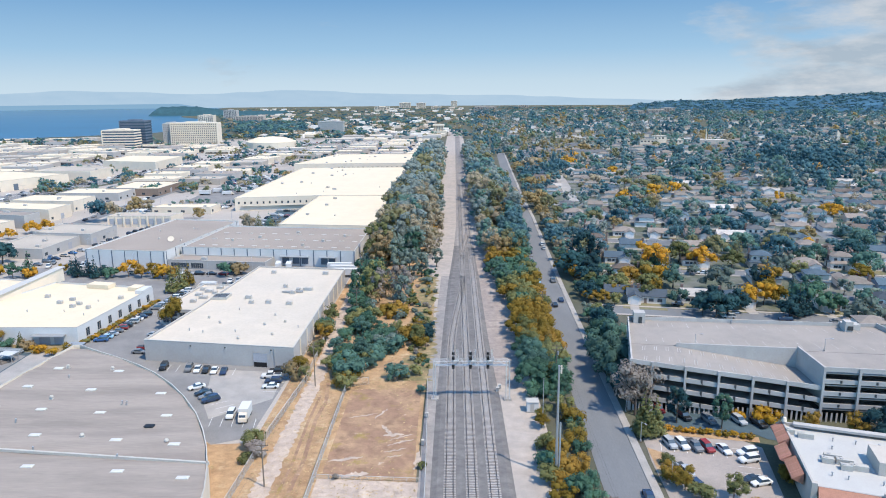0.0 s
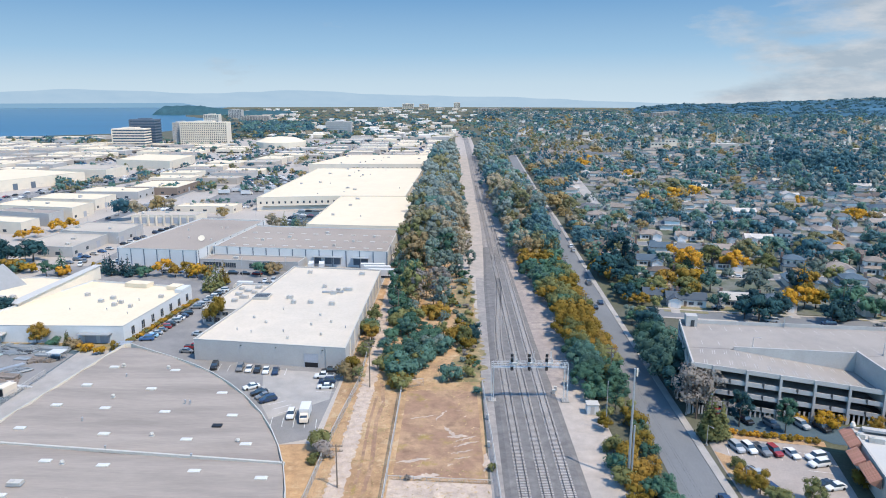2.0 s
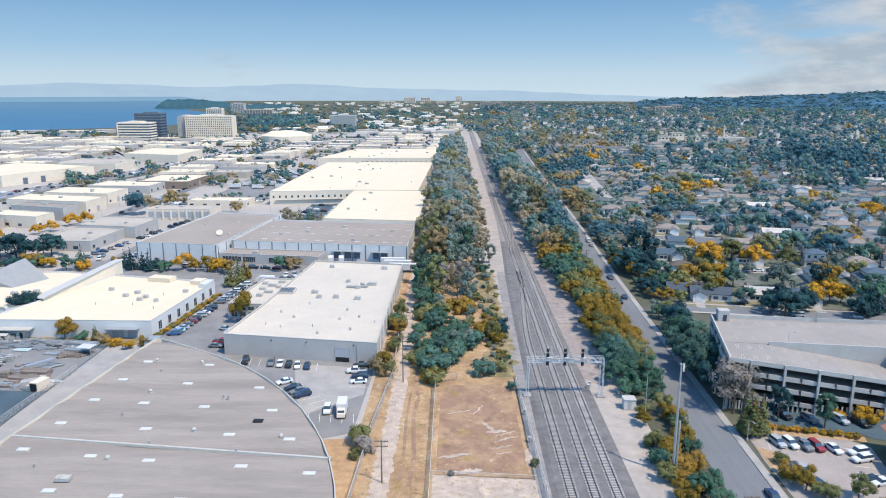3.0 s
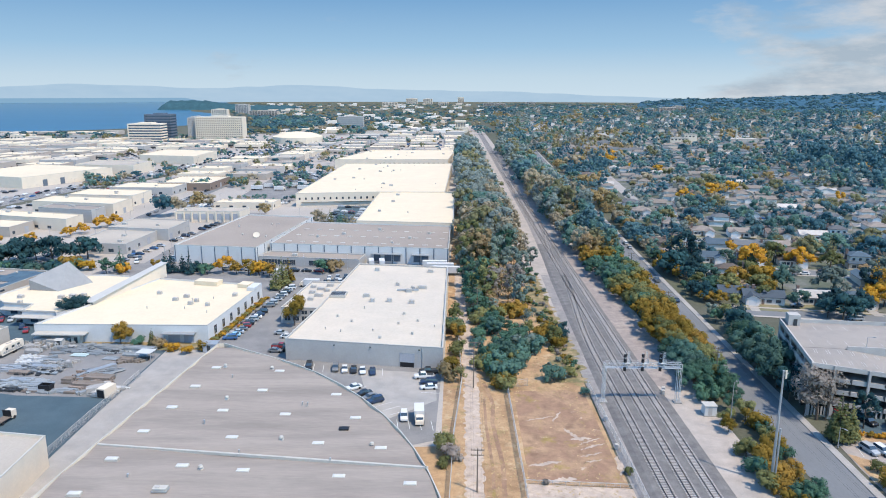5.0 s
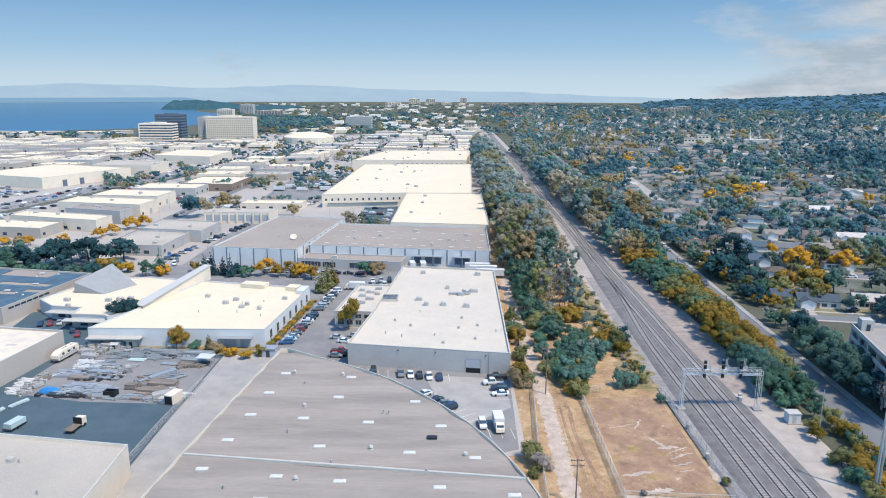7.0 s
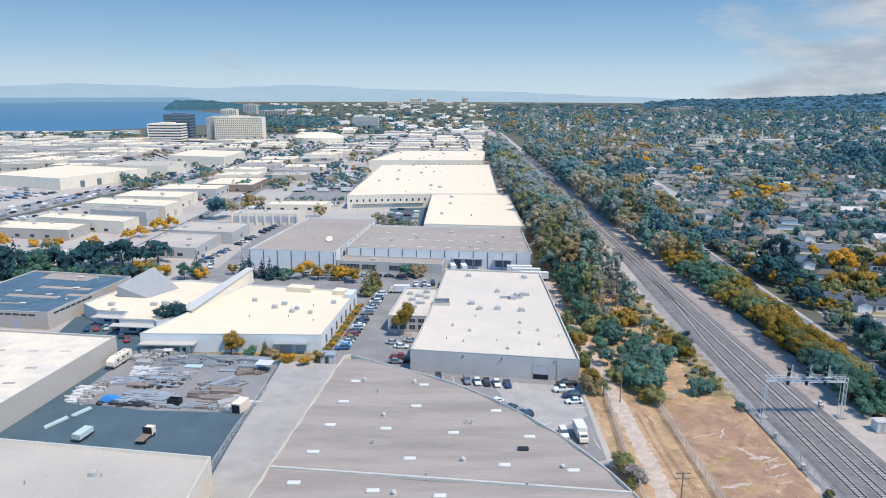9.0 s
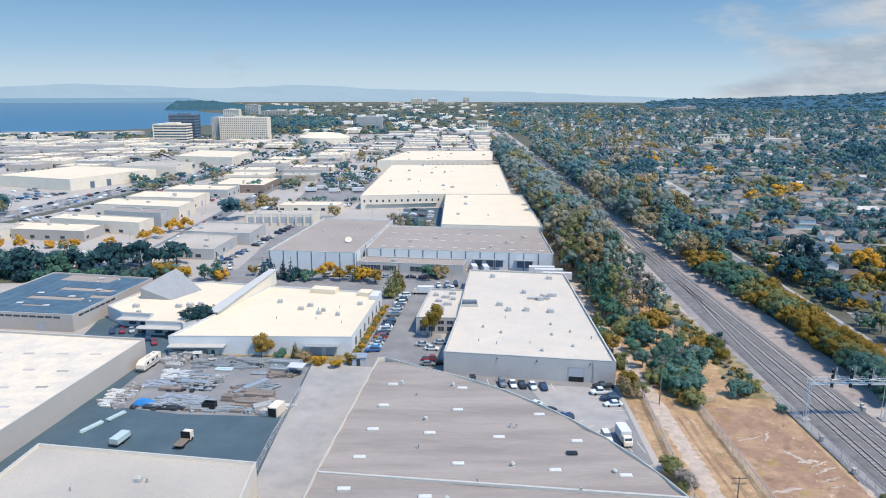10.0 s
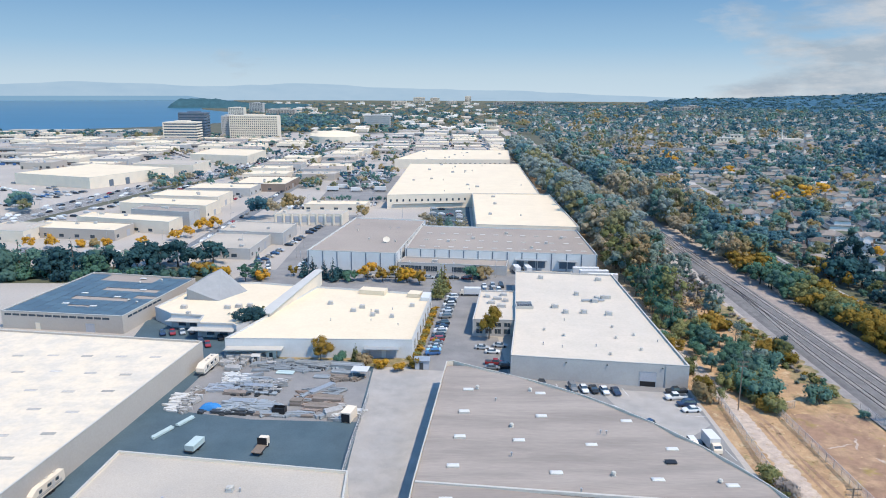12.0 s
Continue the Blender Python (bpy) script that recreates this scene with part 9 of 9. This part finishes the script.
for x, y, w, h in ((90, 3200, 60, 20), (150, 3250, 40, 18), (700, 2600, 60, 16), (760, 2650, 50, 20), (640, 2550, 30, 14), (-300, 3900, 60, 30), (-210, 3950, 50, 28), (-20, 4000, 34, 36), (-380, 3400, 70, 18), (330, 3700, 50, 16), (-120, 3700, 50, 14)):
    slab_block("office_block", x, x + w, y, y + 26, h, 6, "far pale office block on the plain", "wall_beige" if x > 0 else "wall_white", bays=5)
tmp = thing("columned_hall", (-31, 1369, 0), "white columned hall on a podium", "building")
part("podium", MB().box(-46, -16, 1360, 1385, 0, 9), M["wall_white"], tmp)
part("cella", MB().box(-40, -22, 1366, 1380, 9, 18), M["wall_grey"], tmp)
for k in range(7):
    part("column", MB().tube((-40 + 3 * k, 1364, 9), (-40 + 3 * k, 1364, 18), 0.7, 8), M["wall_white"], tmp)
part("entablature", MB().box(-42, -20, 1362, 1382, 18, 21), M["wall_white"], tmp)
bell = thing("bell_tower", (509, 953, 0), "white church bell tower with a pale dome", "church")
part("shaft", MB().box(506.4, 511.2, 950.6, 955.4, 0, 21), M["wall_white"], bell)
part("belfry", MB().box(507.2, 510.4, 951.4, 954.6, 21, 25), M["wall_white"], bell)
part("dome", MB().tube((508.8, 953, 25), (508.8, 953, 27.5), 1.8, 10, 0.3), M["roof_pale"], bell)
part("nave", MB().box(514, 549, 943, 960, 0, 10), M["stucco"], bell)
chp = thing("church", (365, 1033, 0), "pale church with a slim white spire", "church")
part("nave", MB().box(352, 392, 1026, 1042, 0, 11), M["stucco"], chp)
part("spire", MB().tube((362, 1030, 11), (362, 1030, 29), 1.6, 8, 0.2), M["wall_white"], chp)
for x, y, w, d, h in ((262, 1010, 26, 14, 13), (284, 1018, 18, 14, 17), (306, 1026, 22, 12, 11), (236, 1040, 24, 14, 11), (330, 1060, 20, 14, 10)):
    v = thing("apartment_house", (x, y, 0), "white flat-roofed apartment house among trees", "building", "white apartment houses")
    part("wall", MB().box(x, x + w, y, y + d, 0, h), M["wall_white"], v)
    part("roof", MB().box(x - 0.4, x + w + 0.4, y - 0.4, y + d + 0.4, h, h + 0.5), M["roof_pale"], v)
    for k in range(int(w / 5)):
        part("window", MB().box(x + 1.5 + 5 * k, x + 4.2 + 5 * k, y - 0.08, y + 0.02, h - 3.4, h - 1.6), M["window"], v)


# sheds of the district, placed block by block
def shed(x0, x1, y0, y1, h, wall="wall_white", roof="roof_white", label="white flat-roofed industrial shed", skew=0.0, win=True, units=2):
    pts = [(x0, y0), (x1, y0 - skew), (x1 + 1.5, y1 - skew), (x0 + 1.5, y1)]
    r, o = building("shed", pts, h, wall, roof, label, "warehouse", 0.4, None if y0 > 620 else "trim", group="industrial sheds")
    if win and y0 < 620:
        L = x1 - x0
        for k in range(max(1, int(L / 9))):
            s = 1.5 + k * 9
            if s + 3 < L:
                part("window", wall_box(pts[0], pts[1], s, 2.6, 1.0, 2.6, -0.1, 0.04), M["window"], r)
        D = y1 - y0
        for k in range(max(1, int(D / 10))):
            s = 2 + k * 10
            if s + 3 < D:
                big = fr.random() < 0.3
                part("loading_door" if big else "window", wall_box(pts[1], pts[2], s, 3.4 if big else 2.2, 0.0 if big else 1.2, 3.6 if big else 2.8, -0.1, 0.04), M["wall_panel"] if big else M["window"], r)
    if y0 < 700:
        for _ in range(units):
            roof_unit(fr.uniform(x0 + 4, x1 - 4), fr.uniform(y0 + 4, y1 - 4), h - 0.4, fr.uniform(1.4, 2.6), 1.5, 1.0)
    return r


shed(-337, -286, 382, 402, 5.6, "wall_beige", "roof_white", "beige shed with a brown fascia and white roof", 8)
shed(-322, -264, 406, 422, 7.0, "wall_white", "roof_white", "white shed with a bright roof", 15)
shed(-300, -262, 426, 440, 8.0, "wall_grey", "roof_grey", "grey two-storey office annex with ribbon windows", 10)
shed(-318, -260, 450, 474, 8.0, "wall_white", "roof_white", "long white shed with square windows", 11)
shed(-313, -265, 484, 512, 7.5, "wall_white", "roof_white", "white two-storey works building", 6)
shed(-306, -258, 530, 560, 6.0, "wall_grey", "roof_white", "pale shed with a white roof")
# Brown wall colour puts the shade of the front into the paint.
shed(-280, -238, 556, 604, 6.0, "wall_brown", "roof_white", "white-roofed shed with a dark shaded front")
shed(-233, -204.5, 337, 372, 5.2, "wall_grey", "roof_pale", "grey shed with arched parapets and a pale patched roof", 2)
shed(-231, -196.5, 373, 400, 6.2, "wall_grey", "roof_pale", "grey shed with large dark doorways", 6)
row_h = shed(-214, -174, 421, 436, 6.6, "wall_white", "roof_pale", "white row of workshops with piers and shaded bays", 0, False)
for k in range(9):
    part("pier", MB().box(-213.6 + k * 4.85, -212.8 + k * 4.85, 420.3, 421.0, 0, 6.4), M["wall_white"], row_h)
    if k < 8:
        # Grey panel between two piers puts in the shade of the bay.
        part("bay_door", MB().box(-212.4 + k * 4.85, -209.6 + k * 4.85, 420.9, 421.05, 1.6, 5.2), M["wall_panel"], row_h)
shed(-206, -166, 468, 484, 4.6, "wall_white", "roof_white", "low white shed behind the lot", 0)
pts_h = [(-468, 590), (-393, 563), (-357, 642), (-440, 668)]
hw_shed, _ = building("shed", pts_h, 9.0, "wall_white", "roof_white", "big white shed beside the highway", "warehouse", 0.4, "trim", group="industrial sheds")
for s_ in (18, 34, 58):
    part("loading_door", wall_box(pts_h[1], pts_h[2], s_, 4.2, 0, 5.4, -0.1, 0.05), M["trim_dark"], hw_shed)
shed(-405, -346, 668, 712, 9.0, "wall_white", "roof_pale", "big white shed with a cream roof", 8)
shed(-388, -322, 770, 842, 9.0, "wall_white", "roof_white", "long low white shed by the highway", 18)
shed(-356, -330, 372, 396, 6.0, "wall_white", "roof_pale", "two-storey office with ribbon windows", 4)
shed(-470, -412, 440, 480, 6.0, "wall_white", "roof_white", "white shed by the highway", 4)
dm_b = thing("arena", (-282, 1085, 0), "white domed sports hall with round walls", "building")
part("wall", MB().tube((-282, 1085, 0), (-282, 1085, 9), 38, 24), M["wall_white"], dm_b)
part("dome", MB().tube((-282, 1085, 9), (-282, 1085, 14), 38, 24, 24), M["roof_white"], dm_b)
part("crown", MB().tube((-282, 1085, 14), (-282, 1085, 16), 24, 24, 6), M["roof_white"], dm_b)
TAKEN = [(-250, -190, 330, 610), (-345, -250, 365, 615), (-220, -145, 410, 445), (-175, -35, 300, 850), (-480, -350, 430, 680), (-410, -315, 660, 850), (-330, -240, 1040, 1140), (-600, -380, 1120, 1320), (-280, -215, 1230, 1270)]
joined = {}
SHED_BOX = []
for gy_ in range(436, 1330, 37):
    for gx_ in range(-860, -60, 47):
        x0 = gx_ + fr.uniform(0, 6)
        x1, y0 = x0 + fr.uniform(28, 42), gy_ + fr.uniform(0, 6)
        y1 = y0 + fr.uniform(20, 29)
        if x0 < -0.66 * y0 - 90 or y0 > 1290 + (x0 + 600) * 0.25:
            continue
        lane = -378.6 + (y0 - 425) * 0.187
        if abs((x0 + x1) / 2 - lane) < 36 or fr.random() < 0.10:
            continue
        if any(x1 > a and x0 < b and y1 > c and y0 < d for a, b, c, d in TAKEN):
            continue
        rf_, wl_ = fr.choice((("roof_white", "wall_white"), ("roof_white", "wall_white"), ("roof_white", "wall_white"), ("roof_pale", "wall_beige"), ("roof_white2", "wall_grey"), ("roof_white", "wall_beige"), ("roof_gravel", "wall_grey")))
        h_ = fr.uniform(4.0, 6.8)
        if y0 < 1150:
            SHED_BOX.append((x0, x1, y0, y1, h_ if y0 > 700 else h_ - 0.4))
        if y0 > 700:
            joined.setdefault(wl_, MB()).box(x0, x1, y0, y1, 0, h_)
            joined.setdefault(rf_, MB()).box(x0 + 0.4, x1 - 0.4, y0 + 0.4, y1 - 0.4, h_, h_ + 0.15)
            if fr.random() < 0.5:
                joined.setdefault("metal_dark", MB()).box(x0 + 2, x1 - 2, y0 - 0.1, y0, 1.0, 2.6)
            continue
        shed(x0, x1, y0, y1, h_, wl_, rf_, {"roof_white": "white-roofed industrial shed with plain walls", "roof_pale": "industrial shed with a pale gravel roof", "roof_white2": "grey workshop with a dusty white roof", "roof_gravel": "grey workshop with a brown gravel roof"}[rf_], 0, y0 < 560, 1 if y0 < 560 else 0)
for k, mb in joined.items():
    tagged(new("distant_sheds", mb.mesh("distant_sheds", M[k])), "pale walls and roofs of distant sheds", "warehouses", "distant sheds", "stuff")
# roof patches, plant and yard clutter of the sheds
rc = {k: MB() for k in ("roof_pale", "roof_white2", "wall_grey", "metal_dark", "wall_panel", "wall_brown", "paint_blue", "plastic_white")}
for x0, x1, y0, y1, h in SHED_BOX:
    w, d = x1 - x0, y1 - y0
    for _ in range(3 + int(w * d / 260)):
        a, b = fr.uniform(x0 + 1.5, x1 - 5), fr.uniform(y0 + 1.5, y1 - 4)
        kind = fr.random()
        if kind < 0.45:
            rc[fr.choice(("roof_pale", "roof_white2"))].box(a, a + fr.uniform(2, 9), b, b + fr.uniform(1, 3), h - 0.05, h + 0.2)
        elif kind < 0.85:
            rc[fr.choice(("wall_grey", "wall_panel", "plastic_white"))].box(a, a + fr.uniform(0.8, 2.4), b, b + fr.uniform(0.8, 2), h - 0.05, h + fr.uniform(0.6, 1.5))
        else:
            rc["metal_dark"].box(a, a + 1.0, b, b + 1.0, h - 0.05, h + 0.7)
    for _ in range(int(w / 4)):
        a = fr.uniform(x0, x1 - 3)
        side = fr.random() < 0.5
        cx_, cy_ = (a, y0 - fr.uniform(2.5, 7)) if side else (x1 + fr.uniform(1.5, 5), fr.uniform(y0, y1))
        rc[fr.choice(("wall_grey", "metal_dark", "wall_panel", "wall_brown", "plastic_white", "paint_blue", "metal_dark"))].box(cx_, cx_ + fr.uniform(1, 5), cy_, cy_ + fr.uniform(1, 2.4), -0.08, fr.uniform(0.6, 2.6))
    # Dark rectangles on the fronts: doors, and shade put onto the walls.
    for k in range(int(w / 6)):
        if fr.random() < 0.6:
            rc["metal_dark"].box(x0 + 1.2 + k * 6, x0 + 1.2 + k * 6 + fr.uniform(1.4, 4.2), y0 - 0.06, y0 + 0.02, 0 if fr.random() < 0.4 else 1.0, fr.uniform(2.4, 3.2))
for k, mb in rc.items():
    tagged(new("shed_clutter", mb.mesh("shed_clutter", M[k])), "small plant, doors and stored goods about the sheds", "clutter", "clutter of the district", "stuff")
# highway along the bay side and cross streets
HW_ = [(-500, -150), (-430, 160), (-378.6, 425.7), (-357.9, 549), (-334, 637), (-316, 758), (-280, 950), (-235, 1180)]
setting("highway", strip(HW_, -13, 13, -0.03), M["asphalt"], "broad grey highway with traffic lanes")
for d in (-12.4, -8.6, -4.8, -0.6, 0.6, 4.8, 8.6, 12.4):
    setting("lane_line", strip(HW_, d - 0.1, d + 0.1, -0.015), M["white_line"], "white lane line")
setting("highway_verge", strip(HW_, 13, 22, -0.04), M["ground"], "scrubby highway verge")
setting("cross_street", MB().sheet([(-246, 300), (-236, 300), (-232, 700), (-243, 700)], -0.03), M["street"], "grey industrial street")
setting("cross_street", MB().sheet([(-188, 300), (-178, 302), (-166, 455), (-190, 455)], -0.03), M["asphalt"], "grey street lined with cars")
setting("cross_street", MB().sheet([(-100, 700), (-88, 700), (-60, 1420), (-72, 1420)], -0.03), M["street"], "grey street between sheds")
setting("truck_court", MB().sheet([(-205, 512), (-156, 512), (-154, 660), (-210, 660)], -0.025), M["asphalt"], "asphalt truck court")
setting("rear_lot", MB().sheet([(-124, 395), (-99, 392), (-98, 488), (-124, 484)], -0.025), M["asphalt_dark"], "dark parking lot behind the warehouse")

# far houses, one mesh a colour
for store, pre, nm, lb in ((far_walls, "house_", "far_house_walls", "walls of distant suburban houses"), (far_roofs, "shingle_", "far_house_roofs", "roofs of distant suburban houses")):
    for k, mb in store.items():
        tagged(new(nm, mb.mesh(nm, M[pre + k])), k + " " + lb, "houses", "distant houses", "stuff")
fb = {"house_white": MB(), "house_cream": MB(), "shingle_tan": MB(), "shingle_grey": MB()}
for _ in range(1000):
    y = 880 + 2600 * fr.random() ** 1.7
    x = fr.uniform(70, 0.66 * y)
    w, d, h = fr.uniform(9, 18), fr.uniform(8, 13), fr.uniform(4, 7.5)
    wall = fr.choice(("house_white", "house_white", "house_cream"))
    fb[wall].box(x, x + w, y, y + d, 0, h)
    hip(fb[fr.choice(("shingle_tan", "shingle_grey"))], x, x + w, y, y + d, h, 2.2)
for _ in range(150):
    y = 1300 + 2600 * fr.random() ** 1.5
    x = fr.uniform(-0.30 * y, 60)
    w, d, h = fr.uniform(12, 36), fr.uniform(10, 24), fr.uniform(4, 8)
    fb[fr.choice(("house_white", "house_cream"))].box(x, x + w, y, y + d, 0, h)
for k, mb in fb.items():
    tagged(new("far_buildings", mb.mesh("far_buildings", M[k])), "pale scattered buildings of the distant town", "buildings", "distant buildings", "stuff")
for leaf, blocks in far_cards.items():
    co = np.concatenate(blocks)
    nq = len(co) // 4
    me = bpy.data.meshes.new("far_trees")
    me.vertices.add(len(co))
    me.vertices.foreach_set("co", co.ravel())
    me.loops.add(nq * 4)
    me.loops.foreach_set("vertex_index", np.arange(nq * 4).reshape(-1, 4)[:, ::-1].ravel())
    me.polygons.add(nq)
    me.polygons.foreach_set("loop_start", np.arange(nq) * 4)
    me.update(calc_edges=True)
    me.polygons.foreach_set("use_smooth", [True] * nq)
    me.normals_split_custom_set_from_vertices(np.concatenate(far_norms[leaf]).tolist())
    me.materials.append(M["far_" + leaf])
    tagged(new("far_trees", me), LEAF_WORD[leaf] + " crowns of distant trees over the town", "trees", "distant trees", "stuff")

# sky backdrop with its clouds
def sky_backdrop():
    m = bpy.data.materials.new("sky_backdrop")
    m.use_nodes = True
    nt = m.node_tree
    ln = nt.links.new
    tc = nt.nodes.new("ShaderNodeTexCoord")
    sep = nt.nodes.new("ShaderNodeSeparateXYZ")
    ln(tc.outputs["Object"], sep.inputs[0])
    hz = node(nt, "ShaderNodeMapRange")
    for i, v in ((1, 40.0), (2, 800.0), (3, 0.0), (4, 1.0)):
        hz.inputs[i].default_value = v
    ln(sep.outputs[2], hz.inputs[0])
    ramp = nt.nodes.new("ShaderNodeValToRGB")
    el = ramp.color_ramp.elements
    el[0].color, el[1].color = (0.302, 0.370, 0.422, 1), (0.066, 0.165, 0.310, 1)
    e = el.new(0.42)
    e.color = (0.176, 0.282, 0.388, 1)
    e = el.new(0.16)
    e.color = (0.272, 0.348, 0.408, 1)
    ln(hz.outputs[0], ramp.inputs[0])
    mp = nt.nodes.new("ShaderNodeMapping")
    mp.inputs["Scale"].default_value = (1, 1, 3.4)
    ln(tc.outputs["Object"], mp.inputs[0])
    n1 = node(nt, "ShaderNodeTexNoise", Scale=0.0012, Detail=9.0, Roughness=0.58)
    ln(mp.outputs[0], n1.inputs["Vector"])
    gx = node(nt, "ShaderNodeMapRange")
    for i, v in ((1, 1150.0), (2, 2500.0), (3, -0.17), (4, 0.24)):
        gx.inputs[i].default_value = v
    ln(sep.outputs[0], gx.inputs[0])
    ad = nt.nodes.new("ShaderNodeMath")
    ln(n1.outputs[0], ad.inputs[0])
    ln(gx.outputs[0], ad.inputs[1])
    mr = node(nt, "ShaderNodeMapRange")
    for i, v in ((1, 0.47), (2, 0.66), (3, 0.0), (4, 0.9)):
        mr.inputs[i].default_value = v
    ln(ad.outputs[0], mr.inputs[0])
    mx = nt.nodes.new("ShaderNodeMix")
    mx.data_type = "RGBA"
    cn = node(nt, "ShaderNodeTexNoise", Scale=0.0032, Detail=6.0, Roughness=0.6)
    ln(mp.outputs[0], cn.inputs["Vector"])
    cr_ = node(nt, "ShaderNodeMapRange")
    for i, v in ((1, 0.38), (2, 0.62), (3, 0.0), (4, 1.0)):
        cr_.inputs[i].default_value = v
    ln(cn.outputs[0], cr_.inputs[0])
    cm = nt.nodes.new("ShaderNodeMix")
    cm.data_type = "RGBA"
    cm.inputs[6].default_value, cm.inputs[7].default_value = (0.205, 0.245, 0.288, 1), (0.305, 0.322, 0.345, 1)
    ln(cr_.outputs[0], cm.inputs[0])
    ln(cm.outputs[2], mx.inputs[7])
    ln(mr.outputs[0], mx.inputs[0])
    ln(ramp.outputs[0], mx.inputs[6])
    em = nt.nodes.new("ShaderNodeEmission")
    ln(mx.outputs[2], em.inputs[0])
    ln(em.outputs[0], nt.nodes["Material Output"].inputs[0])
    return m


cl = MB()
for a in AZ:
    for z in (-10, 400, 800, 1300):
        cl.v.append((math.sin(a) * 4860 - 50, math.cos(a) * 4860, z))
for i in range(len(AZ) - 1):
    for k in range(3):
        b = 4 * i + k
        cl.f.append((b, b + 4, b + 5, b + 1))
setting("backdrop_sky", cl, sky_backdrop(), "hazy blue sky with thin white clouds", smooth=True)
for k in range(26):
    lamp_post(-330 + (k % 9) * 24 + fr.uniform(-5, 5), 345 + (k // 9) * 62 + fr.uniform(-8, 8) + (k % 9) * 3, 0, fr.uniform(8, 10), (1, 0), 1, "tall pale lamp post of an industrial lot")
